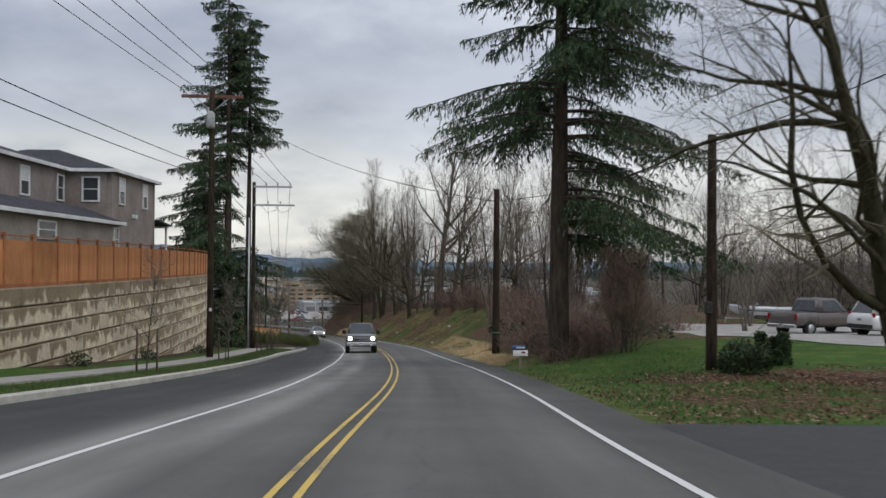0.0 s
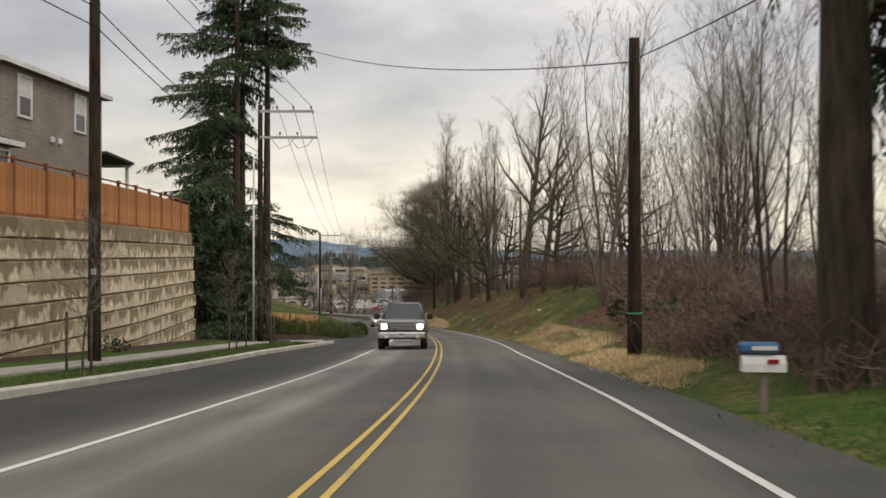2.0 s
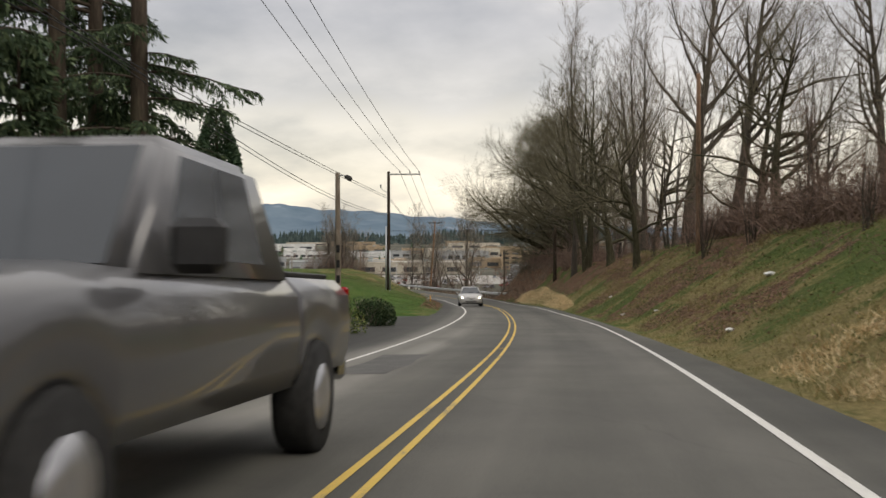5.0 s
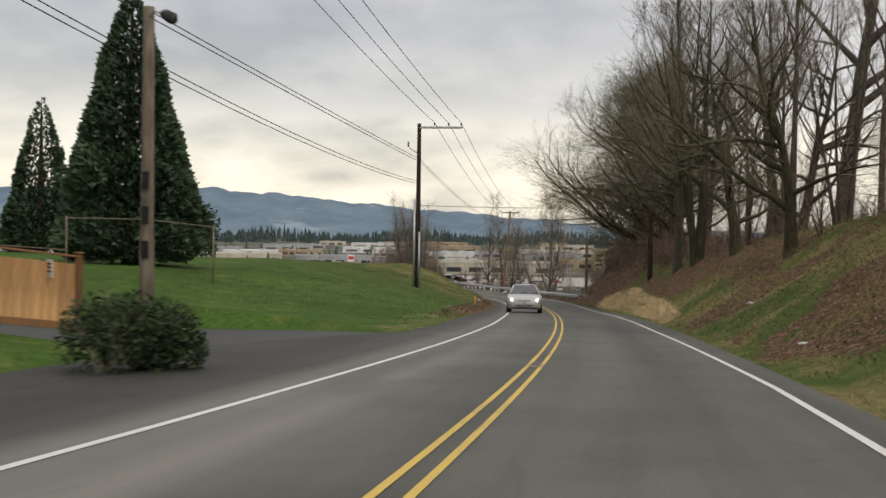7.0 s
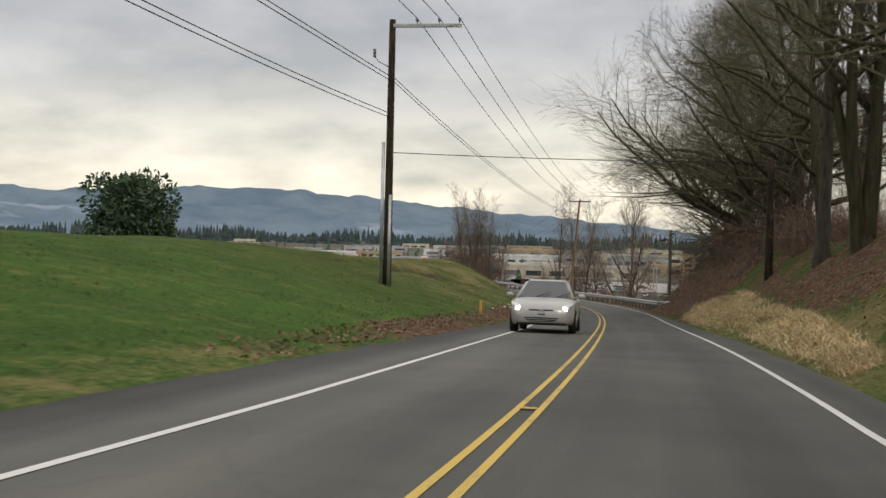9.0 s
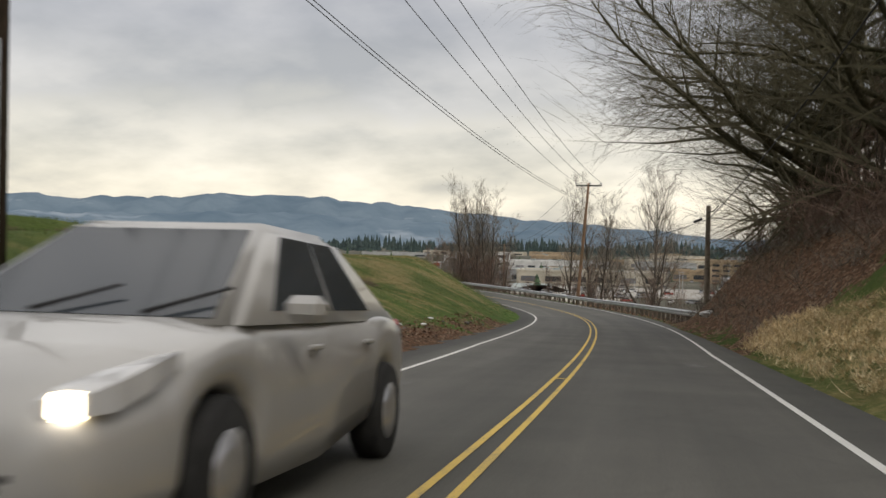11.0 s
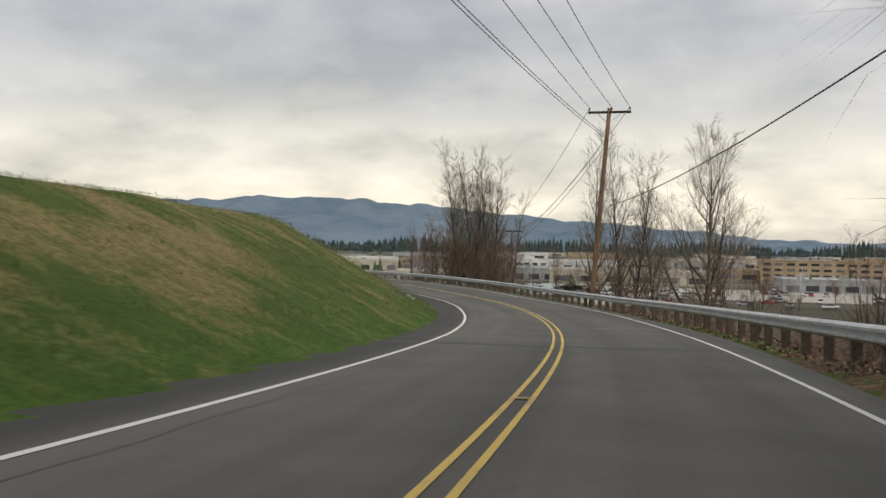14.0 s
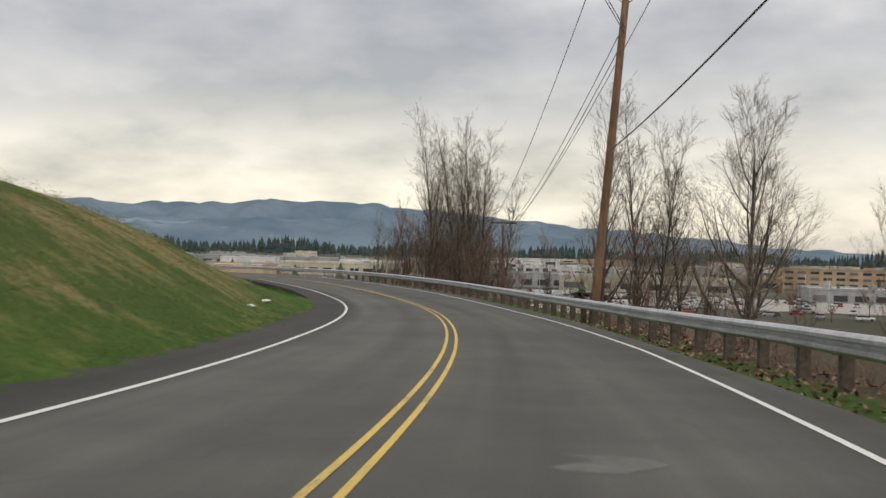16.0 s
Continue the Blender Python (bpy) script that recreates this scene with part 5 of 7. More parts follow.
def fir(seed, height, r, label, first=0.12, reach=0.2, boughs=70, droop=0.35, gaps=0.25, trunk_mat="fir_bark", top_shape=0.85, fine=1.0, size=1.0, skirt=None, hang=0.4, fine_below=0.0, low_more=1.0, keep=None):
    """An open-crowned conifer with drooping boughs and hanging sprays."""
    rnd = random.Random(seed)
    t = thing("fir_tree", label, "tree")
    trunk, limbs, fl = Tubes(), Tubes(), Flakes()
    h = height
    trunk.add([(0, 0, -0.4), (0, 0, h * 0.25), (0.06, 0, h * 0.6), (0, 0, h)], [r * 1.15, r * 0.9, r * 0.55, 0.03], 10)
    for i in range(boughs):
        f = first + (0.99 - first) * ((i + rnd.random()) / boughs) ** low_more
        if rnd.random() < gaps * (1 - f):
            continue
        ang = rnd.uniform(0, 2 * math.pi)
        if keep and not keep(f, ang):
            continue
        L = h * reach * (1 - f) ** top_shape * rnd.uniform(0.4, 1.2) + 0.3
        d = np.array([math.cos(ang), math.sin(ang), 0.3 - 0.2 * (1 - f)])
        pts = [np.array([0, 0, h * f])]
        n = 7
        for k in range(n):
            d = unit(d + np.array([rnd.uniform(-0.1, 0.1), rnd.uniform(-0.1, 0.1), -droop * (0.33 if k < 5 else -0.15)]))
            pts.append(pts[-1] + d * L / n)
        if skirt and pts[-1][2] < skirt(ang):
            continue
        limbs.add(pts, np.linspace(0.016 + L * 0.009, 0.006, n + 1), 4)
        low = f < fine_below
        nt = int((6 + L * 5.4) * (1.3 if low else 1.0))
        for k in range(nt):
            u = 0.12 + 0.88 * (k + rnd.random()) / nt
            j = min(int(u * n), n - 1)
            p = pts[j] + (pts[j + 1] - pts[j]) * (u * n - j)
            ax = unit(pts[j + 1] - pts[j])
            sd = unit(np.cross(ax, (0, 0, 1))) * (1 if k % 2 else -1)
            tl = (L * 0.33 * (1.12 - u) + 0.24) * rnd.uniform(0.35, 1.25)
            td = unit(sd * rnd.uniform(0.5, 1.0) + ax * 0.75 + np.array([0, 0, rnd.uniform(-0.35, 0.1)]))
            m = int((3 + tl * 11) * fine)
            for c in range(m):
                v = (c + rnd.random()) / m
                q = p + td * tl * v + np.array([0, 0, -0.4 * tl * v * v])
                w = rnd.uniform(0.16, 0.40) * size * (0.75 if low else 1.0)
                if rnd.random() < hang:
                    out = unit(np.array([rnd.gauss(0, 0.3), rnd.gauss(0, 0.3), -1.0]))
                    fl.spray(q, out * w * 1.15, w * 0.07 + 0.006, perp(out, rnd))
                else:
                    out = unit(td * 0.8 + ax * rnd.uniform(0, 0.6) + np.array([rnd.gauss(0, 0.3), rnd.gauss(0, 0.3), -rnd.uniform(0.0, 0.7)]))
                    fl.spray(q, out * w, w * 0.14, perp(out, rnd))
    trunk.make("trunk", M[trunk_mat], t)
    tagged(limbs.make("branchwork", M["fir_bark"], t), kind="stuff")
    fl.make("crown", M["fir"], t)
    return t


def dense_conifer(seed, height, radius, label, n=9000, sharp=0.72, material="cone_fir"):
    """A close, full cone to the ground, with an uneven outline."""
    rnd = random.Random(seed)
    t = thing("conifer", label, "tree")
    trunk, fl = Tubes(), Flakes()
    trunk.add([(0, 0, -0.3), (0, 0, height * 0.5), (0, 0, height)], [radius * 0.13, radius * 0.07, 0.02], 8)
    lobes = [(rnd.uniform(0, 6.28), rnd.uniform(0.05, 0.9), rnd.uniform(0.8, 1.22)) for _ in range(60)]
    for i in range(n):
        f = 1 - math.sqrt(rnd.random())
        ang = rnd.uniform(0, 2 * math.pi)
        k = 1.0
        for a, h, s in lobes:
            da = (ang - a + math.pi) % (2 * math.pi) - math.pi
            w = math.exp(-(da / 0.35) ** 2 - ((f - h) / 0.06) ** 2)
            k += (s - 1) * w
        rr = radius * (1 - f) ** sharp * k * (1 - 0.35 * rnd.random() ** 2) * (0.75 + 0.25 * min(1, f / 0.06))
        p = np.array([math.cos(ang) * rr, math.sin(ang) * rr, height * (0.02 + 0.98 * f)])
        out = unit(np.array([math.cos(ang), math.sin(ang), rnd.uniform(-0.25, 0.75)]) + np.array([rnd.gauss(0, 0.3) for _ in range(3)]))
        L = radius * 0.095 * rnd.uniform(0.6, 1.5) * (1 - 0.5 * f) + 0.1
        fl.spray(p, out * L, L * 0.26, perp(out, rnd))
    trunk.make("trunk", M["fir_bark"], t)
    fl.make("crown", M[material], t)
    return t


def round_tree(seed, height, radius, label):
    rnd = random.Random(seed)
    t = thing("evergreen_tree", label, "tree")
    trunk, fl = Tubes(), Flakes()
    trunk.add([(0, 0, -0.3), (0, 0, height * 0.35), (0.1, 0, height * 0.6)], [0.3, 0.24, 0.1], 8)
    blobs = [(np.array([rnd.uniform(-0.55, 0.55) * radius, rnd.uniform(-0.55, 0.55) * radius, height * rnd.uniform(0.25, 0.8)]), radius * rnd.uniform(0.35, 0.6)) for _ in range(26)]
    for i in range(7500):
        c, r = blobs[i % 26]
        d = unit(np.array([rnd.gauss(0, 1), rnd.gauss(0, 1), rnd.gauss(0, 1)]))
        p = c + d * r * (1 - 0.3 * rnd.random() ** 2)
        p[2] = max(p[2], 0.15)
        L = 0.32 * rnd.uniform(0.6, 1.4)
        fl.blade(p, unit(d + perp(d, rnd) * 0.8) * L, L * 0.32, perp(d, rnd))
    trunk.make("trunk", M["fir_bark"], t)
    fl.make("crown", M["cone_fir"], t)
    return t


def leafy_bush(name, label, pts, n, material, leaf=0.16, seed=3, stems=True):
    """A bush of leaf clumps: each point is a clump's centre and radius."""
    rnd = random.Random(seed)
    t = thing(name, label, "bush")
    fl, st = Flakes(), Tubes()
    for x, y, z, r in pts:
        for i in range(n):
            d = unit(np.array([rnd.gauss(0, 1), rnd.gauss(0, 1), rnd.gauss(0, 0.8)]))
            k = r * (1 - 0.45 * rnd.random() ** 2)
            p = np.array([x, y, z]) + d * k * np.array([1, 1, 0.85])
            L = leaf * rnd.uniform(0.6, 1.5)
            fl.blade(p, unit(d + perp(d, rnd) * 0.9 + np.array([0, 0, 0.3])) * L, L * 0.3, perp(d, rnd))
        if stems:
            for i in range(5):
                a = rnd.uniform(0, 6.28)
                st.add([(x, y, z - r), (x + math.cos(a) * r * 0.4, y + math.sin(a) * r * 0.4, z), (x + math.cos(a) * r * 0.8, y + math.sin(a) * r * 0.8, z + r * rnd.uniform(0.4, 1.1))], [0.02, 0.014, 0.005], 4)
    fl.make("foliage", material, t)
    if stems:
        tagged(st.make("twig_mass", M["twig"], t), kind="stuff")
    return t


def brush(name, label, spots_, h, n, material, seed=9, kind="stuff", r=0.007, lean=0.6):
    """A thicket of bare canes."""
    rnd = random.Random(seed)
    v, f = [], []

    def cane(p, q, w0, w1):
        sd = perp(unit(q - p), rnd)
        i = len(v)
        v.extend((p - sd * w0, p + sd * w0, q + sd * w1, q - sd * w1))
        f.append((i, i + 1, i + 2, i + 3))

    for x, y, z, k in spots_:
        for i in range(n):
            a, b = rnd.uniform(0, 6.28), rnd.uniform(0, 0.9) * k
            p = np.array([x + math.cos(a) * b, y + math.sin(a) * b, z - 0.1])
            d = unit(np.array([rnd.gauss(0, lean), rnd.gauss(0, lean), 1.0]))
            L = h * k * rnd.uniform(0.5, 1.15)
            m = p + d * L * 0.55
            e = m + unit(d + perp(d, rnd) * 0.7 - np.array([0, 0, 0.35])) * L * 0.5
            cane(p, m, r * 1.4, r)
            cane(m, e, r, r * 0.3)
            for w in range(4):
                q = m + (e - m) * rnd.random() if w else p + (m - p) * rnd.uniform(0.4, 1)
                cane(q, q + unit(d + perp(d, rnd)) * L * 0.3, r * 0.7, r * 0.2)
    return tagged(raw(name, v, f, material), label, "undergrowth", kind=kind)


def blades(name, label, places, h, n, material, seed=4, spread=0.25, lean=0.35, w=0.012):
    """Tufts of grass blades in one mesh."""
    rnd = np.random.default_rng(seed)
    P = np.repeat(np.asarray(places, float), n, axis=0)
    k = len(P)
    P[:, :2] += rnd.normal(0, spread, (k, 2))
    L = h * rnd.uniform(0.45, 1.25, k)
    d = np.stack([rnd.normal(0, lean, k), rnd.normal(0, lean, k), np.ones(k)], 1)
    d /= np.linalg.norm(d, axis=1)[:, None]
    a = rnd.uniform(0, 2 * math.pi, k)
    sd = np.stack([np.cos(a), np.sin(a), np.zeros(k)], 1) * w
    tip = P + d * L[:, None] + np.stack([rnd.normal(0, 0.2, k), rnd.normal(0, 0.2, k), -0.1 * np.ones(k)], 1) * L[:, None]
    v = np.stack([P - sd, P + sd, tip], 1).reshape(-1, 3)
    f = np.arange(k * 3).reshape(k, 3)
    return tagged(raw(name, v, f, material), label, "grass", kind="stuff")


def scatter(n, s0, s1, o0, o1, seed, keep=None):
    """Random places on the ground between two offsets of the road."""
    rnd = np.random.default_rng(seed)
    s, u = rnd.uniform(s0, s1, n), rnd.uniform(0, 1, n)
    lo = np.array([o0(v) if callable(o0) else o0 for v in s])
    hi = np.array([o1(v) if callable(o1) else o1 for v in s])
    o = lo + (hi - lo) * u
    if keep is not None:
        k = keep(s, o, rnd)
        s, o = s[k], o[k]
    p = spot(s, o)
    return np.stack([p[:, 0], p[:, 1], ground_height(p[:, 0], p[:, 1])], 1)


def stand(tree, x, y, z=None, turn=0.0, scale=1.0):
    tree.matrix_basis = Matrix.Translation((x, y, (gz(x, y) if z is None else z))) @ Matrix.Rotation(radians(turn), 4, "Z") @ Matrix.Diagonal((scale, scale, scale, 1))
    return tree


def again(tree, x, y, turn, scale, label="", z=None):
    c = copy_thing(tree, Matrix.Translation((x, y, (gz(x, y) if z is None else z))) @ Matrix.Rotation(radians(turn), 4, "Z"))
    c.scale = (scale, scale, scale)
    if label:
        c["label"] = label
    return c


def build_trees():
    # firs beside the wall
    stand(fir(11, 31.0, 0.26, "tall dark fir with drooping boughs beside a block wall", 0.14, 0.25, 165, 0.24, 0.1, top_shape=0.62, fine=1.15, keep=lambda f, a: math.cos(a) < 0.25 or f > 0.55), -17.0, 88.5)
    stand(fir(12, 28.0, 0.27, "tall fir with a bare middle trunk beside a driveway", 0.10, 0.125, 160, 0.26, 0.05, top_shape=0.35, fine=1.5, fine_below=0.36, keep=lambda f, a: f < 0.3 or f > 0.6), -15.5, 90.2)
    stand(fir(13, 29.0, 0.24, "tall slender fir standing close to another fir", 0.3, 0.21, 95, 0.24, 0.1, top_shape=0.6, fine=1.15, keep=lambda f, a: math.cos(a) < 0.5 or f > 0.6), -17.3, 91.0)
    stand(fir(18, 17.0, 0.22, "full dark fir behind a hedge and a cedar fence", 0.3, 0.24, 110, 0.28, 0.03, top_shape=0.7, fine=1.3), -20.6, 96.5)
    stand(fir(15, 7.6, 0.14, "young bushy fir under taller firs", 0.03, 0.36, 80, 0.22, 0.05, fine=1.5), -16.9, 86.6)
    stand(fir(16, 9.2, 0.15, "young bushy fir under taller firs", 0.03, 0.33, 86, 0.22, 0.05, fine=1.5), -18.3, 84.2)
    # big fir on the lawn
    stand(fir(21, 25.0, 0.36, "large fir with long drooping boughs on a lawn", 0.15, 0.275, 225, 0.33, 0.2, top_shape=0.45, fine=1.4, fine_below=0.5, low_more=1.3, size=0.9, hang=0.6, skirt=lambda a: 7.6 if math.cos(a) < 0.35 else 3.4), 4.9, 39.7)
    # conifers of the field
    k1 = dense_conifer(31, 11.3, 3.0, "dense dark green conical conifer on a lawn", 26000, 0.8)
    stand(k1, -28.3, 124.8)
    k2 = dense_conifer(32, 9.6, 2.5, "conical conifer with layered boughs on a lawn", 10000, 0.85)
    stand(k2, -45.8, 141.8)
    k3 = dense_conifer(33, 8.4, 3.0, "dense conical conifer on a lawn", 10000, 0.85)
    stand(k3, -47.6, 134.0)
    k4 = dense_conifer(34, 6.5, 2.4, "small dense conifer on a lawn", 4000, 0.7)
    stand(k4, -58.0, 158.0)
    rt = round_tree(35, 5.2, 3.3, "round dark evergreen tree on a grassy rise")
    stand(rt, -51.8, 168.0)
    # bare trees: a few kinds, then copies
    t1 = bare_tree(51, 26.0, 0.55, M["tree_bark"], M["twig"], "tall bare cottonwood with spreading limbs on a wooded bank", first=0.34, limbs=15, spread=0.75, up=0.12, dense=0.75, stout=1.25, wander=0.12, fine=1.3)
    stand(t1, 1.3, 150.6, scale=1.13)
    t2 = bare_tree(52, 22.0, 0.24, M["tree_bark"], M["twig"], "slender bare tree on a wooded bank", first=0.35, limbs=16, spread=0.5, up=0.16, limb_len=0.3, dense=0.7, wander=0.08, fine=1.3)
    stand(t2, *[float(v) for v in spot(171, 10.5)[:2]], turn=20, scale=1.1)
    again(t2, *[float(v) for v in spot(147.5, 7.2)[:2]], 140, 1.0, "tall bare tree with a forked crown near the road")
    t3 = bare_tree(53, 13.0, 0.15, M["tree_bark"], M["twig"], "multi-stemmed bare alder on a wooded bank", stems=4, first=0.22, limbs=11, spread=0.6, up=0.14, dense=0.55, wander=0.1, fine=0.9)
    t4 = bare_tree(54, 16.0, 0.42, M["moss_bark"], M["twig_moss"], "mossy bare maple with wide crooked limbs on a bank", first=0.16, limbs=17, spread=1.25, up=0.05, limb_len=0.58, dense=0.85, stout=1.35, wander=0.22, fine=1.3)
    t5 = bare_tree(55, 12.0, 0.13, M["birch"], M["twig"], "pale-barked bare birch clump on a bank", stems=5, first=0.2, limbs=12, spread=0.55, up=0.18, dense=0.42, wander=0.07)
    t6 = bare_tree(56, 17.0, 0.19, M["tree_bark"], M["twig"], "thin bare poplar behind the guardrail", first=0.2, limbs=30, spread=0.6, up=0.14, limb_len=0.27, dense=0.7, wander=0.05, stout=1.1, fine=1.5)
    t7 = bare_tree(57, 20.0, 0.28, M["tree_bark"], M["twig"], "bare forked tree behind the guardrail", first=0.26, limbs=22, spread=0.8, up=0.12, limb_len=0.44, dense=0.9, stout=1.25, wander=0.08, fine=1.5)
    t8 = bare_tree(58, 9.0, 0.1, M["tree_bark"], M["twig_red"], "bushy reddish bare shrub tree", stems=6, first=0.08, limbs=10, spread=0.6, up=0.14, dense=0.4, wander=0.1)
    t10 = bare_tree(60, 17.0, 0.40, M["moss_bark"], M["twig_moss"], "bare maple whose long limbs reach out over the road", first=0.05, limbs=26, spread=1.2, up=0.02, limb_len=0.62, dense=1.35, stout=1.05, wander=0.19, bias=(-0.9, -0.2, 0.0), fine=1.1)
    stand(t10, *[float(v) for v in spot(172.5, 8.2)[:2]])
    t11 = bare_tree(61, 18.0, 0.34, M["moss_bark"], M["twig_moss"], "broad bare tree with several trunks from one base", stems=4, first=0.3, limbs=16, spread=0.8, up=0.09, limb_len=0.42, dense=0.65, stout=1.2, wander=0.13, fine=1.3)
    stand(t11, *[float(v) for v in spot(144.2, 7.9)[:2]], turn=40)
    # lawn tree with crooked mossy limbs
    t12 = bare_tree(65, 12.5, 0.46, M["moss_bark"], M["twig_moss"], "old mossy bare maple with crooked limbs on a lawn", first=0.17, limbs=17, spread=1.5, up=0.015, limb_len=0.62, dense=0.75, stout=1.1, wander=0.25, lean=(-0.42, 0.0), bias=(-0.85, 0.1, 0.15))
    stand(t12, 11.9, 25.6)
    x, y, z = grown(139.5, 12.0)
    stand(t4, x, y, turn=150, scale=0.75)
    x, y, z = grown(74.5, 8.0)
    stand(t5, x, y, turn=30, scale=1.3)
    x, y, z = grown(68, 12.5)
    stand(t3, x, y, turn=10)
    t9 = bare_tree(59, 4.4, 0.06, M["tree_bark"], M["twig_red"], "bushy bare reddish shrub on a lawn", stems=9, first=0.12, limbs=14, spread=0.75, up=0.12, dense=0.95)
    stand(t9, 7.08, 37.8, turn=15, scale=0.85)
    stand(t8, *[float(v) for v in spot(63, 13.0)[:2]], turn=15, scale=0.42)
    wood = [  # s, o, kind, turn, scale
        (84, 13.5, t3, 60, 0.7), (92, 14.5, t5, 200, 0.9), (101, 15.5, t2, 200, 0.6), (113, 18, t1, 100, 0.6), (104, 12.0, t3, 20, 0.7),
        (106, 10.8, t4, 250, 0.62), (112.5, 11.5, t4, 120, 0.6), (118, 12.0, t1, 310, 0.66), (123.3, 7.8, t4, 30, 0.6), (127, 10.5, t3, 100, 0.85),
        (131, 9.5, t2, 77, 0.75), (136, 8.3, t4, 330, 0.72), (139.5, 10.5, t2, 140, 0.85), (142, 11.5, t1, 140, 0.62), (152, 8.2, t4, 300, 0.75), (157, 10.5, t1, 20, 0.66), (161.5, 8.8, t4, 75, 0.85), (165, 9.5, t2, 310, 0.8),
        (166, 9.0, t10, 15, 0.9), (176.0, 8.4, t10, -12, 1.0), (179.5, 9.6, t10, 10, 1.05), (158.5, 8.4, t3, 190, 0.8), (170, 10.5, t3, 250, 0.9),  (180, 9.0, t4, 250, 0.75), (178.5, 10.6, t3, 10, 0.8), (174, 11.5, t2, 60, 0.85), (184.5, 9.4, t8, 50, 0.7),
        (72, 24, t3, 120, 0.75), (84, 27, t4, 210, 0.65), (57, 32, t3, 280, 0.7), (66, 38, t2, 10, 0.5), (79, 36, t3, 190, 0.75), (98, 29, t2, 300, 0.65), (49, 44, t3, 99, 0.7), (62, 50, t2, 40, 0.55), (75, 54, t3, 222, 0.8), (110, 38, t3, 80, 0.95), (126, 30, t2, 190, 0.85), (142, 25, t3, 160, 1.0), (88, 44, t3, 20, 1.0), (96, 50, t2, 150, 0.75), (90, 60, t3, 260, 1.0), (72, 66, t2, 80, 0.7), (105, 47, t3, 320, 1.1), (80, 74, t3, 120, 1.0),
        (55, 19, t5, 70, 0.45), (62, 22, t5, 170, 0.8), (68, 17, t2, 40, 0.5),
        (45.5, 7.0, t3, 15, 0.6), (60, 9.2, t5, 130, 0.7), (64, 11, t3, 30, 0.8), (70, 13, t3, 260, 0.85), (78, 15, t3, 160, 0.9), (88, 17, t3, 310, 0.9), (58, 12.5, t3, 333, 0.6),
        (95, 13.5, t4, 100, 0.62), (134, 14, t2, 60, 0.85), (161, 14, t2, 170, 0.9), (181, 11.5, t8, 66, 0.8), (168.5, 8.4, t8, 5, 0.6), (155, 12.5, t3, 50, 1.0), (147, 13, t2, 250, 0.8),
    ]
    for s, o, k, turn, sc in wood:
        p = spot(s, o)
        again(k, float(p[0]), float(p[1]), turn, sc, {id(t4): "mossy bare maple with wide crooked limbs on a bank", id(t5): "pale-barked bare birch clump on a bank"}.get(id(k), ""))
    # low shrubs along the wood's edge
    for i in range(26):
        s = 62 + i * 4.7
        o = 8.4 + 3.2 * ((i * 37) % 10) / 10 + (2.0 if s < 90 else 0)
        p = spot(s, o)
        again(t8, float(p[0]), float(p[1]), i * 67, 0.3 + 0.25 * ((i * 13) % 7) / 7, "bare reddish shrub at the edge of a wood")
    # poplars below the rail
    for x, y, k, turn, sc in ((-50.6, 279, t6, 140, 1.25), (-48.2, 282.8, t6, 80, 1.35), (-46.6, 280, t6, 200, 1.2), (-44.6, 283.7, t6, 30, 1.3), (-42.5, 296, t7, 0, 1.55), (-40.2, 284, t6, 260, 0.95), (-31, 281, t8, 20, 0.9), (-37.5, 285, t8, 120, 0.9), (-52, 276, t8, 90, 0.75), (-47, 276, t8, 10, 0.8), (-42, 281, t8, 300, 0.85)):
        again(k, x - 1.28, y, turn, sc)
    stand(t6, -72.7, 297, turn=45, scale=1.15)
    stand(t7, -24.0, 262, turn=110, scale=0.5)
    for i, (dx, dy, sc) in enumerate(((-3, 2, 1.0), (-1.4, -2, 1.2), (1.2, 1, 1.25), (2.6, -1, 1.15), (3.6, 2, 1.0), (-4.2, 0, 1.0), (0.6, -1.5, 1.15), (2.0, 2.2, 1.1), (-0.6, 1.2, 1.2), (0, 3, 1.1))):
        again(t6, -72.7 + dx, 297 + dy, i * 50, sc * 1.05, "thin bare poplar in a brown thicket below the road")
    for i in range(12):
        again(t8, -79.2 + i * 1.1, 291 + (i * 7 % 5), i * 77, 1.0 + 0.35 * ((i * 5) % 4) / 4, "brown bare thicket shrub below the road")
    for i in range(16):
        p = spot(196 + i * 5.5, 8.0 + (i * 7 % 4))
        again(t8, float(p[0]), float(p[1]), i * 53, 0.28 + 0.12 * (i % 3), "low bare shrub behind the guardrail")


build_trees()

# hedge, shrubs
_h = []
_r = random.Random(8)
for i in range(26):
    u = i / 25
    x, y = -9.9 + (-20.5 + 9.9) * u, 91.9 + (89.4 - 91.9) * u
    for k in range(2):
        px, py = x + _r.uniform(-0.5, 0.5) - k * 0.5, y + _r.uniform(-0.3, 0.5) + k * 1.0
        _h.append((px, py, gz(px, py) + _r.uniform(0.3, 0.55), _r.uniform(0.5, 0.72)))
leafy_bush("hedge", "yellow-green leafy hedge along a driveway bed", _h, 900, M["hedge"], 0.06)
_h = []
for i in range(9):
    x, y = -11.3 + _r.uniform(-0.7, 0.7), 98.4 + _r.uniform(-0.6, 0.6)
    _h.append((x, y, gz(x, y) + _r.uniform(0.3, 0.75), _r.uniform(0.35, 0.55)))
leafy_bush("shrub", "dark green upright shrub beside a grey pole", _h, 800, M["shrub"], 0.065, 5)
_h = []
for i in range(10):
    x, y = 8.3 + _r.uniform(-0.5, 0.6), 28.0 + _r.uniform(-0.5, 0.5)
    _h.append((x, y, gz(x, y) + _r.uniform(0.2, 0.55), _r.uniform(0.25, 0.4)))
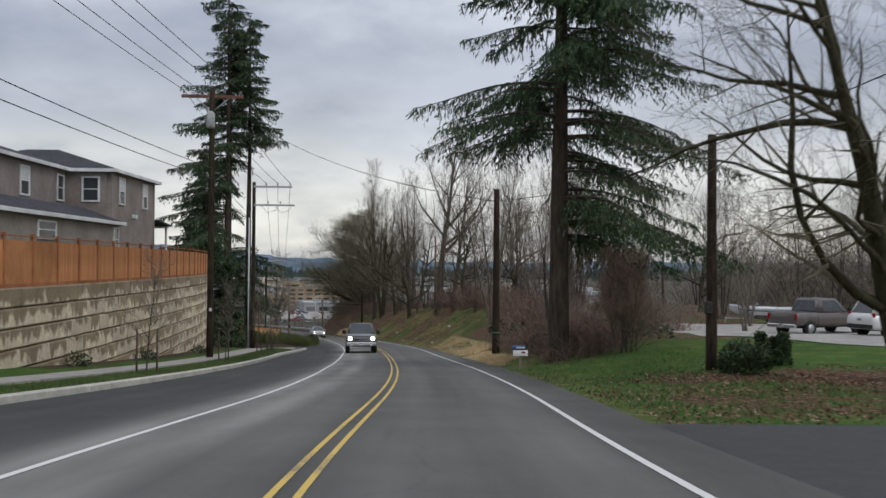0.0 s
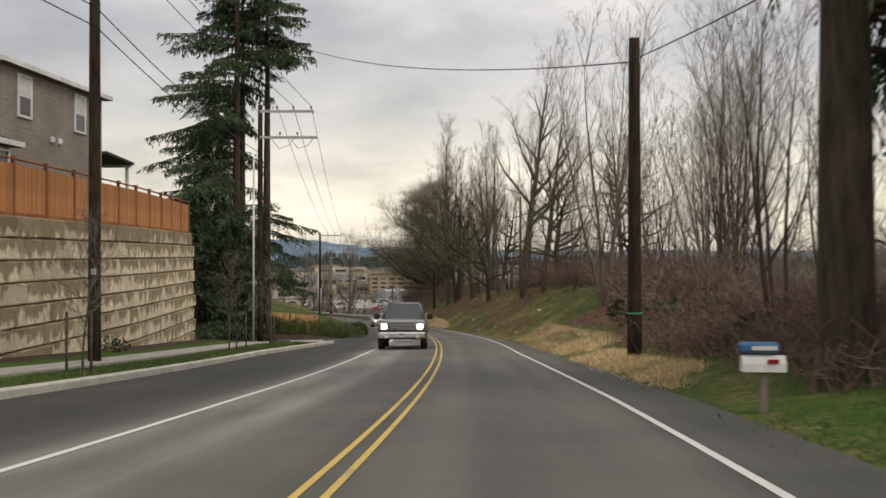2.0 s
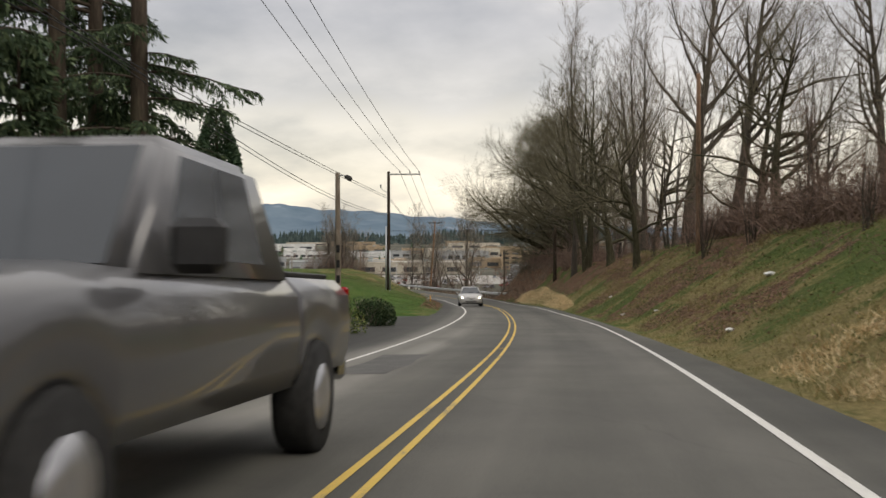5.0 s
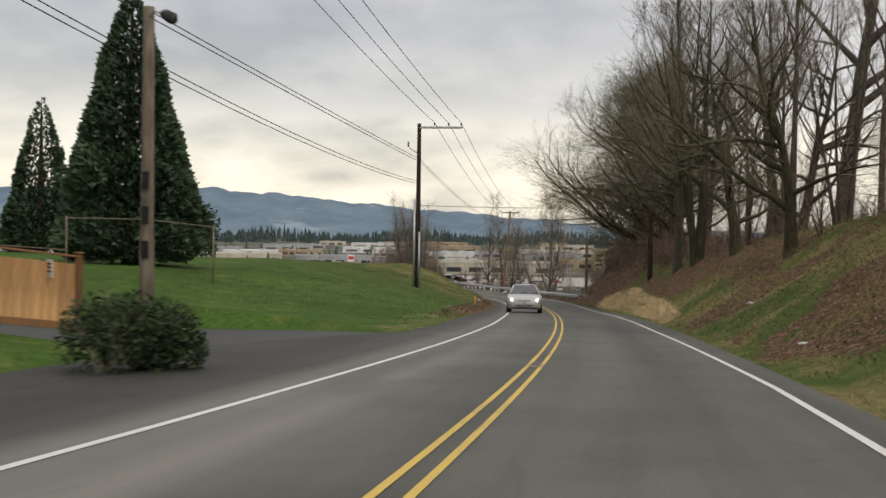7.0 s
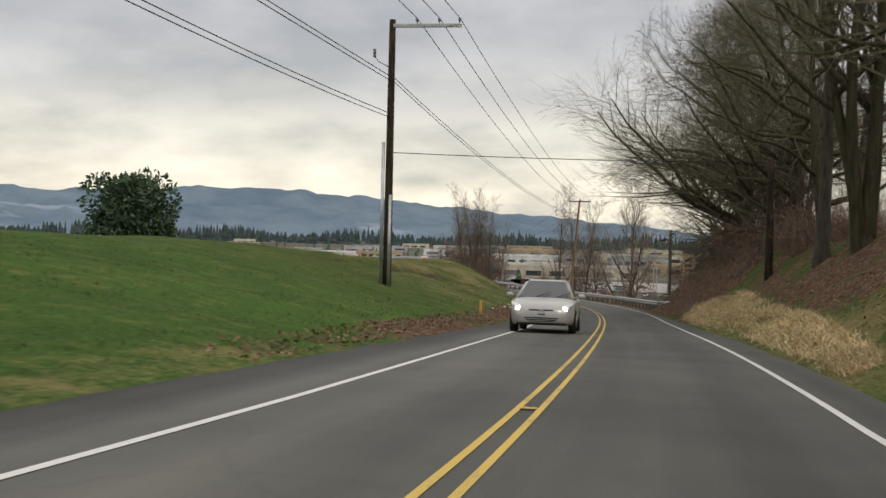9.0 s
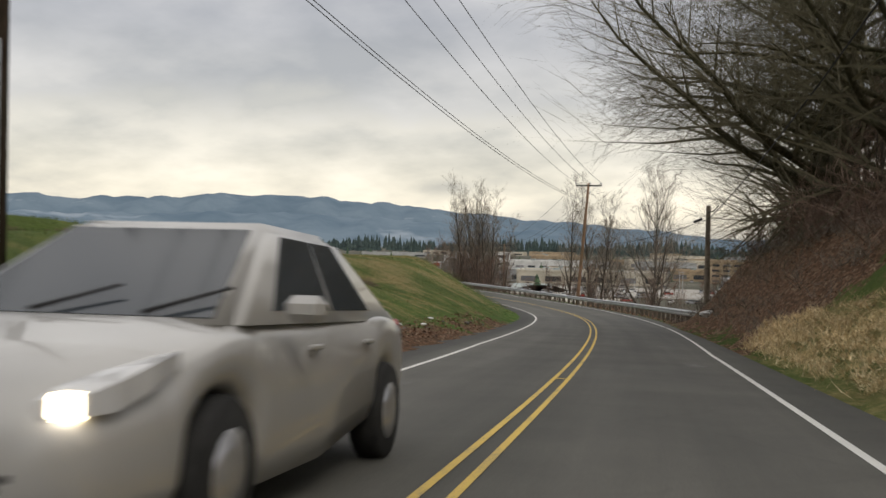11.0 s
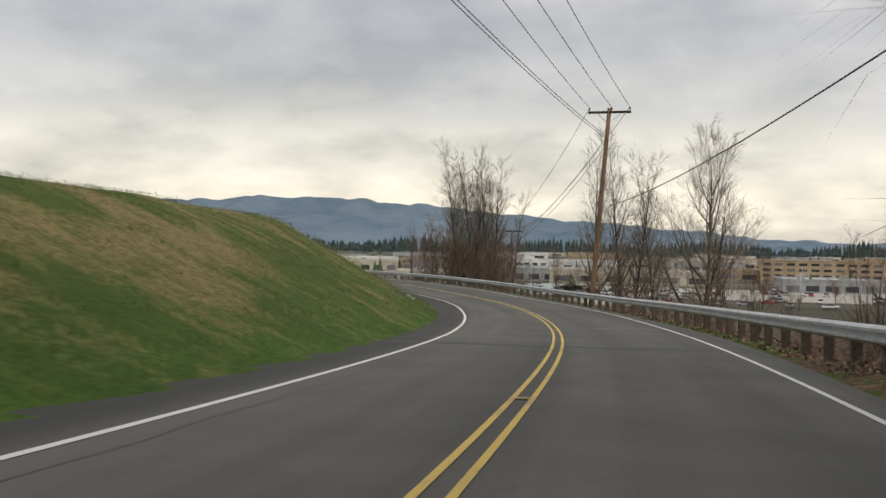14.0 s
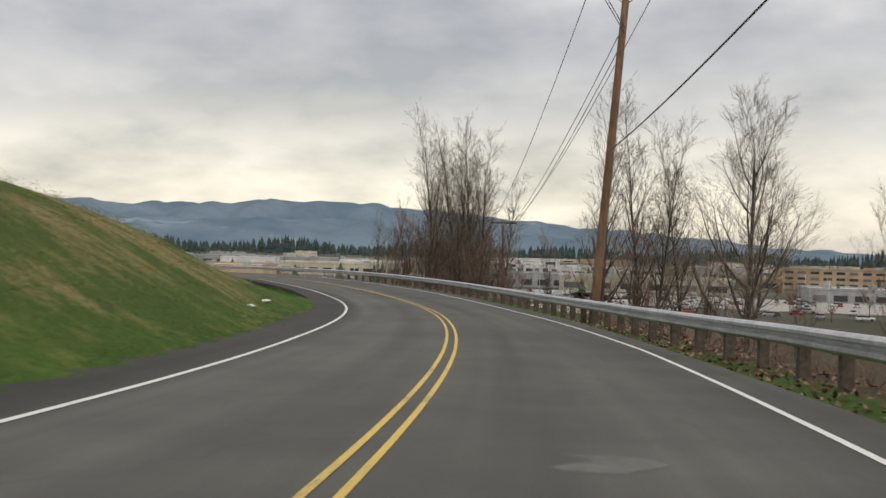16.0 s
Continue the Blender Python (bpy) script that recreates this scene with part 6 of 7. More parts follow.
for x, y, h in ((9.15, 29.1, 0.95), (9.55, 29.4, 0.75), (9.8, 29.2, 0.9)):
    for k in range(4):
        _h.append((x + _r.uniform(-0.06, 0.06), y, gz(x, y) + 0.12 + (h - 0.25) * k / 3, 0.24 - 0.035 * k))
leafy_bush("shrub", "low dark green shrubs beside a pole on a lawn", _h, 520, M["shrub"], 0.07, 6)
_h = []
for i in range(14):
    x, y = -15.6 + _r.uniform(-3.5, 1.4), 80.2 + _r.uniform(-1.4, 1.4)
    _h.append((x, y, gz(x, y) + _r.uniform(0.2, 0.7), _r.uniform(0.4, 0.8)))
leafy_bush("shrub", "dark evergreen shrubs under firs", _h, 260, M["shrub"], 0.14, 7)
_h = []
for i in range(20):
    x, y, z = grown(42.5 + _r.uniform(0, 12), 6.0 + _r.uniform(0, 5.0))
    _h.append((x, y, z + _r.uniform(0.15, 0.5), _r.uniform(0.35, 0.65)))
leafy_bush("shrub", "dark evergreen ivy mound among bare stems", _h, 240, M["shrub"], 0.12, 17)
for s, o in ((62.5, 6.9), (92.0, 11.4), (56.5, 7.0)):
    x, y, z = grown(s, o)
    leafy_bush("fern_bush", "green sword fern clump on a leafy bank", [(x, y, z + 0.4, 0.6), (x + 0.5, y, z + 0.3, 0.45)], 200, M["shrub"], 0.26, int(s))
for s in (34.5, 44.0, 57.5):
    x, y, z = grown(s, -10.3)
    leafy_bush("shrub", "small planted evergreen shrub at the foot of a wall", [(x, y, z + 0.25, 0.3), (x + 0.2, y + 0.3, z + 0.2, 0.25)], 160, M["shrub"], 0.08, int(s))

# young street trees with stakes
_yt = bare_tree(71, 3.4, 0.035, M["tree_bark"], M["twig"], "thin staked young street tree in the grass verge", first=0.35, limbs=9, spread=0.5, up=0.15, limb_len=0.3, dense=0.5)
for a in (-0.3, 0.3):
    tube("stake", [(a, 0.1, -0.3), (a, 0.1, 1.3)], [0.03, 0.03], 6, M["rail_post"], _yt)
p = spot(31.5, -7.3)
stand(_yt, float(p[0]), float(p[1]))
for s in (46.5, 62.5, 70.0):
    p = spot(s, -7.3)
    again(_yt, float(p[0]), float(p[1]), s * 9, 1.0)

# undergrowth and grass
brush("bramble_thicket", "reddish-brown bramble thicket on top of the bank", [(*q, 0.8 + 0.5 * random.Random(i).random()) for i, q in enumerate(scatter(210, 58, 182, lambda s: float(np.interp(s, [58, 90, 110, 182], [7.5, 11.5, 10.5, 7.0])), lambda s: float(np.interp(s, [58, 90, 110, 182], [13, 19, 15, 11])), 21))], 1.7, 18, M["twig_red"], 9, r=0.009)
brush("bramble_thicket", "dense brown thicket of bare saplings behind a lawn", [(*q, 0.8 + 0.5 * random.Random(i).random()) for i, q in enumerate(scatter(125, 46, 80, lambda s: 9.0 if s > 55 else 9.5, lambda s: 30.0 if s > 64 else 13.0, 24))], 1.7, 15, M["twig"], 12, r=0.010, lean=0.45)
_w = [(38 + 95 * (i % 19) / 19 + 3 * math.sin(i * 7.1), 84 + 88 * (i // 19) / 9 + 4 * math.cos(i * 5.3)) for i in range(171)]
brush("far_woodland", "grey-brown belt of leafless woodland behind the houses", [(x, y, gz(x, y), 1.0 + 0.35 * math.sin(i * 2.7)) for i, (x, y) in enumerate(_w)], 8.0, 60, M["twig"], 19, r=0.032, lean=0.42)
brush("bramble_thicket", "dark tangled brush round the foot of a fir", [(*q, 0.9) for q in scatter(60, 38.5, 47, 5.6, 9.0, 29)], 1.2, 30, M["twig_red"], 20, r=0.009, lean=0.6)
brush("bramble_thicket", "red-brown brambles along the top of a bank", [(*q, 1.0) for q in scatter(120, 58, 122, lambda s: float(np.interp(s, [58, 80, 122], [7.0, 10.0, 9.5])), lambda s: float(np.interp(s, [58, 80, 122], [10.5, 13, 12])), 25)], 2.2, 40, M["twig_red"], 13, r=0.012, lean=0.8)
brush("bramble_thicket", "dark tangled brush on the crest of a bank", [(*q, 1.0) for q in scatter(90, 150, 190, 6.8, 11.0, 26)], 2.2, 30, M["twig_red"], 14, r=0.011, lean=0.7)
brush("bramble_thicket", "low dead brambles over a leafy bank", [(*q, 0.8) for q in scatter(150, 160, 190, 4.6, 8.5, 27)], 0.8, 14, M["twig"], 15, r=0.007, lean=1.0)
brush("bramble_thicket", "low dead brambles and leaves on a grassy bank", [(*q, 0.8) for q in scatter(90, 78, 150, 7.5, 10.5, 28)], 0.7, 12, M["twig_red"], 16, r=0.007, lean=1.0)
brush("bramble_thicket", "brown brush behind the guardrail", [(*q, 0.8) for q in scatter(150, 190, 300, 6.2, 12.0, 22)], 1.2, 12, M["twig_red"], 10, r=0.008)
brush("bramble_thicket", "brown scrub at the edge of a lawn", [(*q, 0.9) for q in scatter(120, 41, 60, 5.8, lambda s: 8.6 if s < 53 else 16.0, 23)], 1.5, 16, M["twig_red"], 11, r=0.008)
blades("dry_grass", "tall straw-coloured dry grass beside the road", scatter(2300, 42, 78, lambda s: 4.3, lambda s: 5.2 if s < 58 else 5.9, 31, lambda s, o, r: lattice(s, o, 1.3, 9) + r.normal(0, 0.1, len(s)) > 0.47), 0.21, 32, M["straw"], 5, 0.2, 0.75, 0.010)
blades("dry_grass", "tall straw-coloured dry grass beside the road", scatter(1600, 127, 163, lambda s: 4.25, lambda s: float(np.interp(s, [127, 136, 155, 163], [4.6, 5.2, 5.8, 4.9])), 32, lambda s, o, r: lattice(s, o, 0.9, 3) + r.normal(0, 0.1, len(s)) > 0.42), 0.22, 44, M["straw"], 6, 0.22, 1.0, 0.009)
blades("dry_grass", "patchy dry grass on a bank", scatter(6500, 74, 134, 4.0, 10.0, 33, lambda s, o, r: bank_patch(s + 40, o) + 0.12 * ((o < 6.2) & (s < 100)) + r.normal(0, 0.07, len(s)) > 0.54), 0.13, 20, M["dull_grass"], 7, 0.22, 0.9, 0.007)
blades("dry_grass", "patches of dry grass on a green bank", scatter(3800, 150, 238, lambda s: -15.5, lambda s: -4.6, 34, lambda s, o, r: bank_patch(s, o) + r.normal(0, 0.06, len(s)) > 0.56), 0.11, 22, M["dull_grass"], 8, 0.25, 0.9, 0.008)
blades("rough_grass", "rough green grass on the cut bank", scatter(6500, 116, 240, lambda s: -15, lambda s: -4.2, 35, lambda s, o, r: (s < 140) | (bank_patch(s, o) + r.normal(0, 0.08, len(s)) < 0.55)), 0.085, 15, M["turf"], 9, 0.3, 0.7, 0.008)
blades("rough_grass", "rough green grass on the roadside bank", scatter(4200, 15, 132, lambda s: 4.0, lambda s: 10.5, 36, lambda s, o, r: (s < 37) | ((s > 74) & (bank_patch(s + 40, o) < 0.5))), 0.10, 14, M["turf"], 10, 0.3, 0.6)
blades("rough_grass", "short mown verge grass", scatter(3000, 20, 78, -7.9, -6.4, 37), 0.08, 16, M["turf"], 11, 0.2, 0.6, 0.008)


def fallen(name, label, places, seed, size=0.08):
    rnd = random.Random(seed)
    fl = Flakes()
    for x, y, z in places:
        n = unit(np.array([rnd.gauss(0, 0.5), rnd.gauss(0, 0.5), 1.0]))
        d = perp(n, rnd)
        fl.blade((x, y, z + 0.03), d * size * rnd.uniform(0.6, 1.6) + n * 0.02, size * 0.4, np.cross(n, d))
    return tagged(fl.make(name, M["leaf"]), label, "leaves", kind="stuff")


fallen("fallen_leaves", "brown fallen leaves at the foot of the grass bank", scatter(4200, 123, 178, lambda s: -4.8, lambda s: -3.7, 41, lambda s, o, r: lattice(s, o, 1.6, 14) + r.normal(0, 0.15, len(s)) > 0.4), 1, 0.06)
fallen("fallen_leaves", "rusty fallen leaves on the lawn", scatter(9000, 15, 29, 4.4, 17, 42, lambda s, o, r: lattice(s, o, 2.2, 12) + r.normal(0, 0.12, len(s)) > 0.40), 2, 0.06)
fallen("fallen_leaves", "brown fallen leaves on the wooded bank", scatter(12000, 52, 186, 4.6, 11.5, 43, lambda s, o, r: lattice(s, o, 2.0, 13) + r.normal(0, 0.12, len(s)) > 0.45), 3, 0.06)
fallen("fallen_leaves", "brown fallen leaves under the guardrail", scatter(2600, 188, 235, 4.5, 6.2, 44), 4)


# ---------- valley: town, forest, hills ----------
EYE, TURN = np.array([-22.0, 178.0]), 0.55


def bearing(deg, dist):
    """A plan place so many degrees left of straight on, and so far, from the lower bend."""
    return EYE[0] - math.sin(radians(deg + TURN)) * dist, EYE[1] + math.cos(radians(deg + TURN)) * dist


WALLS = [plain("cream_render", (0.50, 0.45, 0.36), (0.62, 0.57, 0.47), 0.3, vary=0.1, big=0.4), plain("tan_render", (0.36, 0.27, 0.17), (0.47, 0.36, 0.24), 0.3, vary=0.12, big=0.4), plain("white_metal", (0.62, 0.62, 0.60), (0.75, 0.75, 0.73), 0.3, vary=0.08, big=0.4), plain("grey_panel", (0.30, 0.31, 0.31), (0.42, 0.43, 0.43), 0.3, vary=0.12, big=0.4)]
ROOFS = [plain("pale_membrane", (0.48, 0.47, 0.45), (0.62, 0.61, 0.59), 0.2, big=0.4), plain("grey_green_roof", (0.30, 0.34, 0.33), (0.40, 0.44, 0.42), 0.2, big=0.4), plain("dark_roof", (0.13, 0.13, 0.14), (0.2, 0.2, 0.21), 0.2, big=0.4)]


def town_building(deg, dist, w, d, h, wall, roof, bays, label, storeys=1):
    x, y = bearing(deg, dist)
    b = thing("commercial_building", label, "building", Matrix.Translation((x, y, PLAIN_Z)) @ Matrix.Rotation(radians(deg + ((w * 7) % 24) - 12), 4, "Z"))
    part("wall", boxed(0, 0, h / 2 - 0.4, w, d, h + 0.8), wall, b)
    rf = part("roof", boxed(0, 0, h + 0.08, w - 0.8, d - 0.8, 0.2), roof, b)
    for cx, cy, sx, sy in ((0, -d / 2, w + 0.3, 0.4), (0, d / 2, w + 0.3, 0.4), (-w / 2, 0, 0.4, d - 0.4), (w / 2, 0, 0.4, d - 0.4)):
        part("parapet", boxed(cx, cy, h + 0.35, sx, sy, 0.9, 0.05), wall, rf)
    for i in range(2):
        part("roof_unit", boxed(w * (0.2 - 0.45 * i), d * 0.1, h + 0.9, 3.2, 2.4, 1.6, 0.1), ROOFS[1], rf)
    for k in range(storeys):
        hh = h / storeys
        for i in range(bays):
            cx = -w / 2 + (i + 0.5) * w / bays
            part("window" if storeys > 1 or i % 3 else "door", boxed(cx, -d / 2 - 0.06, k * hh + hh * (0.52 if storeys > 1 else 0.42), w / bays * 0.66, 0.16, hh * 0.42, 0.02), M["glass"] if (i + k) % 4 else ROOFS[2], b)
    return b


def build_town():
    rnd = random.Random(77)
    kinds = ["cream flat-roofed warehouse in the valley town", "tan flat-roofed commercial building in the valley town", "white metal warehouse in the valley town", "grey panelled industrial building in the valley town"]
    # nearer landmarks
    town_building(46.0, 236, 46, 14, 6.5, WALLS[0], ROOFS[0], 8, "long low cream shop building below the bend")
    town_building(40.0, 300, 60, 22, 6.0, WALLS[0], ROOFS[0], 9, "long cream warehouse beyond the bend")
    town_building(4.0, 560, 64, 22, 11.5, WALLS[1], ROOFS[0], 11, "four-storey tan office building with rows of windows", 4)
    town_building(-0.5, 575, 40, 20, 9.0, WALLS[1], ROOFS[2], 7, "three-storey tan office block with rows of windows", 3)
    town_building(18.0, 520, 60, 40, 6.0, WALLS[3], ROOFS[1], 8, "large hall with a pale grey-green roof")
    town_building(30.0, 640, 70, 35, 6.5, WALLS[0], ROOFS[0], 9, "cream warehouse with tall dark bays", 1)
    n = 0
    for row, (dist, step) in enumerate(((470, 9), (590, 7), (720, 6), (880, 5), (1080, 4.2), (1350, 3.6), (1700, 3.2))):
        a = -14.0 + row
        while a < 66:
            w, d, h = rnd.uniform(32, 78), rnd.uniform(20, 45), rnd.uniform(4.5, 7.5)
            i = rnd.randrange(4)
            if rnd.random() < 0.86:
                town_building(a, dist * rnd.uniform(0.94, 1.06), w, d, h, WALLS[i], ROOFS[rnd.choice((0, 0, 1, 2))], rnd.randrange(4, 8) if dist < 900 else 3, kinds[i])
                n += 1
            a += step * rnd.uniform(0.8, 1.25)
    # gabled white shed roof
    x, y = bearing(38.2, 262)
    shed = thing("gabled_shed", "small building with a steep white gabled roof", "building", Matrix.Translation((x, y, PLAIN_Z)) @ Matrix.Rotation(radians(40), 4, "Z"))
    part("wall", boxed(0, 0, 6, 8, 9, 13), WALLS[2], shed)
    raw("roof", [(-5, -5, 12.4), (5, -5, 12.4), (5, 5, 12.4), (-5, 5, 12.4), (0, -5, 16.6), (0, 5, 16.6)], [(0, 1, 4), (2, 3, 5), (1, 2, 5, 4), (3, 0, 4, 5), (3, 2, 1, 0)], M["trim"], shed)
    # tall store sign
    sign = thing("pylon_sign", "tall red and white store sign on a steel post", "sign", Matrix.Translation((-182.2, 538.3, PLAIN_Z)) @ Matrix.Rotation(radians(20), 4, "Z"))
    part("post", boxed(0, 0, 4, 0.6, 0.5, 8.6), M["steel"], sign)
    part("panel", boxed(0, -0.1, 10.2, 3.0, 0.7, 3.2, 0.05), M["trim"], sign)
    part("red_panel", boxed(0, -0.48, 10.4, 2.4, 0.08, 1.5, 0.02), plain("sign_red", (0.5, 0.05, 0.03), (0.65, 0.08, 0.05), 2), sign)
    # parked cars in the lots, each a small shape of its own
    protos = []
    for k, col in enumerate(((0.75, 0.75, 0.74), (0.06, 0.06, 0.07), (0.35, 0.36, 0.38), (0.35, 0.04, 0.03))):
        c = thing("parked_car", ["white", "black", "silver-grey", "red"][k] + " car in a distant parking lot", "car", group="cars in the valley lots")
        bm = boxed(0, 0, 0.62, 4.4, 1.75, 0.62, 0.12)
        part("body", bm, car_paint("distant_paint", col), c)
        bm = boxed(-0.15, 0, 1.2, 2.3, 1.5, 0.55, 0.2)
        part("cabin", bm, M["glass"], c)
        for wx in (-1.35, 1.35):
            for wy in (-0.82, 0.82):
                tube("wheel", [(wx, wy - 0.1, 0.32), (wx, wy + 0.1, 0.32)], [0.32, 0.32], 8, M["tyre"], c)
        x, y = bearing(12 + k * 3, 395)
        c.matrix_basis = Matrix.Translation((x, y, gz(x, y) + 0.3))
        protos.append(c)
    for i in range(190):
        a, d = rnd.uniform(-6, 40), rnd.choice((322, 334, 350, 360, 372, 384, 402, 412, 436, 448, 540, 552))
        if 14 < a < 22 and d > 490:
            continue
        x, y = bearing(a, d)
        copy_thing(protos[rnd.choice((0, 0, 1, 2, 2, 3))], Matrix.Translation((x, y, PLAIN_Z + 0.45)) @ Matrix.Rotation(radians(rnd.choice((0, 90)) + rnd.uniform(-5, 5) + a), 4, "Z"))
    # paved lots
    for k, (a, d, w, dd) in enumerate(((8, 400, 150, 90), (24, 420, 120, 90), (38, 430, 110, 100), (20, 320, 90, 40))):
        x, y = bearing(a, d)
        m = Matrix.Translation((x, y, PLAIN_Z + 0.42)) @ Matrix.Rotation(radians(a), 4, "Z")
        lot = part("parking_lot", boxed(0, 0, 0, w, dd, 0.3), [M["walkway"], ROOFS[1], M["walkway"], M["kerb"]][k])
        lot.matrix_basis = m
        tagged(lot, "pale paved parking lot in the valley", "parking lot", kind="structure")
    # street trees and far woods as loose growth
    v, f = [], []

    def cone(x, y, z, h, r, sides=6):
        for lay in range(3):
            i = len(v)
            zb, zt, rr = z + h * (0.08 + 0.27 * lay), z + h * (0.5 + 0.25 * lay), r * (1 - 0.28 * lay)
            for s in range(sides):
                q = rnd.uniform(0.75, 1.25) * rr
                v.append((x + math.cos(s * 6.283 / sides) * q, y + math.sin(s * 6.283 / sides) * q, zb + rnd.uniform(-0.04, 0.04) * h))
            v.append((x + rnd.uniform(-0.1, 0.1) * r, y, zt))
            for s in range(sides):
                f.append((i + s, i + (s + 1) % sides, i + sides))

    for i in range(2600):
        a = rnd.uniform(-30, 80)
        d = rnd.uniform(1750, 2600)
        x, y = bearing(a, d)
        cone(x, y, PLAIN_Z, rnd.uniform(13, 30) * (1 + 0.25 * math.sin(a * 0.8)), rnd.uniform(4, 9))
    tagged(raw("far_forest", v, f, needles("far_conifers", (0.035, 0.055, 0.055), (0.05, 0.075, 0.07), (0.07, 0.095, 0.085))), "dark band of distant conifer forest across the valley", "forest", kind="stuff")
    v, f = [], []
    for i in range(170):
        a, d = rnd.uniform(-10, 60), rnd.uniform(430, 1500)
        x, y = bearing(a, d)
        cone(x, y, PLAIN_Z, rnd.uniform(5, 11), rnd.uniform(1.6, 3.2))
    tagged(raw("town_conifers", v, f, M["cone_fir"]), "scattered dark conifers between the town buildings", "trees", kind="stuff")
    tb = Tubes()
    for i in range(260):
        a, d = rnd.uniform(-12, 60), rnd.uniform(300, 1000)
        x, y = bearing(a, d)
        h = rnd.uniform(5, 10)
        tb.add([(x, y, PLAIN_Z), (x, y, PLAIN_Z + h * 0.5)], [0.16, 0.1], 3)
        for k in range(26):
            q = np.array([x, y, PLAIN_Z + h * rnd.uniform(0.3, 0.6)])
            d1 = unit(np.array([rnd.gauss(0, 1), rnd.gauss(0, 1), 1.3]))
            tb.add([q, q + d1 * h * 0.5], [0.06, 0.02], 3)
    tagged(tb.make("town_bare_trees", M["twig_red"], smooth=False), "brown leafless street trees in the valley town", "trees", kind="stuff")
    # light poles in the lots
    pole = thing("light_pole", "slim grey parking lot light pole", "light pole", group="parking lot lights")
    tube("shaft", [(0, 0, 0), (0, 0, 9)], [0.14, 0.09], 6, M["steel"], pole)
    part("head", boxed(0, 0, 9.05, 1.6, 0.35, 0.18, 0.03), M["arm"], pole)
    x, y = bearing(12, 380)
    pole.matrix_basis = Matrix.Translation((x, y, PLAIN_Z + 0.3))
    for i in range(26):
        x, y = bearing(rnd.uniform(-4, 45), rnd.choice((370, 400, 440, 520)))
        copy_thing(pole, Matrix.Translation((x, y, PLAIN_Z + 0.3)) @ Matrix.Rotation(rnd.uniform(0, 3), 4, "Z"))


def build_hills():
    """Long forested ridges on the far side of the valley, with distance haze painted into their colour."""
    prof = [(-60, 0.5), (-25, 0.45), (-4, 0.35), (3, 0.4), (7, 0.55), (11, 1.0), (15, 1.35), (17, 1.5), (20, 1.75), (23, 2.1), (27, 2.45), (31, 2.7), (35, 2.6), (38, 2.35), (40.5, 2.3), (42, 2.2), (45, 2.35), (52, 2.4), (62, 1.9), (80, 1.5), (110, 1.2)]
    deg, el = [p[0] for p in prof], [p[1] for p in prof]
    m = Mat("hazed_hill_forest", 1.0, spec=0.0)
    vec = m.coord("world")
    # blue-grey haze of distance is mixed into the forest and clearing colours
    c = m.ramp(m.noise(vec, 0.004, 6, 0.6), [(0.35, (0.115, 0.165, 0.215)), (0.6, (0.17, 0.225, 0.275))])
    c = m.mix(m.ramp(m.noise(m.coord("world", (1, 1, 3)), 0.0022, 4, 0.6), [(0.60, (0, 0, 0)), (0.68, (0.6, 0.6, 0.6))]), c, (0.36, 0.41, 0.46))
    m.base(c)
    for k, (dist, gain, name) in enumerate(((3300, 0.62, "near_ridge"), (4200, 1.0, "far_ridge"))):
        a = np.linspace(-60, 110, 500)
        base = np.interp(a, deg, el) * gain
        base = base + 0.05 * np.sin(a * 1.3 + k) + 0.035 * np.sin(a * 3.7 + 2 * k) + 0.02 * np.sin(a * 11.0) + 0.012 * np.random.default_rng(k).normal(0, 1, 500)
        rows = []
        for u in np.linspace(0, 1, 9):
            dd = dist + 500 * u
            hh = (np.tan(np.radians(np.maximum(base, 0.05))) * dist + 18) * math.sin(u * math.pi / 2) * (1 + 0.10 * np.sin(a * 2.1 + u * 5) * u * (1 - u) * 4)
            rows.append(np.stack([EYE[0] - np.sin(np.radians(a + TURN)) * dd, EYE[1] + np.cos(np.radians(a + TURN)) * dd, PLAIN_Z - 2 + hh], 1))
        v = np.concatenate(rows)
        i = np.arange(9 * 500).reshape(9, 500)
        f = np.stack([i[:-1, :-1], i[:-1, 1:], i[1:, 1:], i[1:, :-1]], -1).reshape(-1, 4)
        tagged(raw("backdrop_" + name, v, f, m.mat, smooth=True), "forested ridge with pale clearings across the valley, painted blue-grey for haze", "hills", kind="structure")


build_town()
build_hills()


# ---------- vehicles ----------
def loft(secs, closed=True):
    """Joins sections, each a list of points with the same count, into a skin with end caps."""
    k, v, f = len(secs[0]), [p for s in secs for p in s], []
    for i in range(len(secs) - 1):
        for j in range(k):
            j2 = (j + 1) % k
            f.append((i * k + j, i * k + j2, (i + 1) * k + j2, (i + 1) * k + j))
    f.append(tuple(range(k - 1, -1, -1)))
    f.append(tuple((len(secs) - 1) * k + j for j in range(k)))
    return v, f


def ring(x, w, z0, z1, tuck=0.08, top=0.12):
    """A car-body section at x: half-width w, rounded at sill and shoulder."""
    h = z1 - z0
    half = [(w - tuck, z0), (w - tuck * 0.3, z0 + h * 0.18), (w, z0 + h * 0.5), (w - 0.02, z0 + h * 0.8), (w - top, z1 - 0.02), (w * 0.55, z1 + 0.015)]
    return [(x, a, b) for a, b in half] + [(x, -a, b) for a, b in reversed(half)]


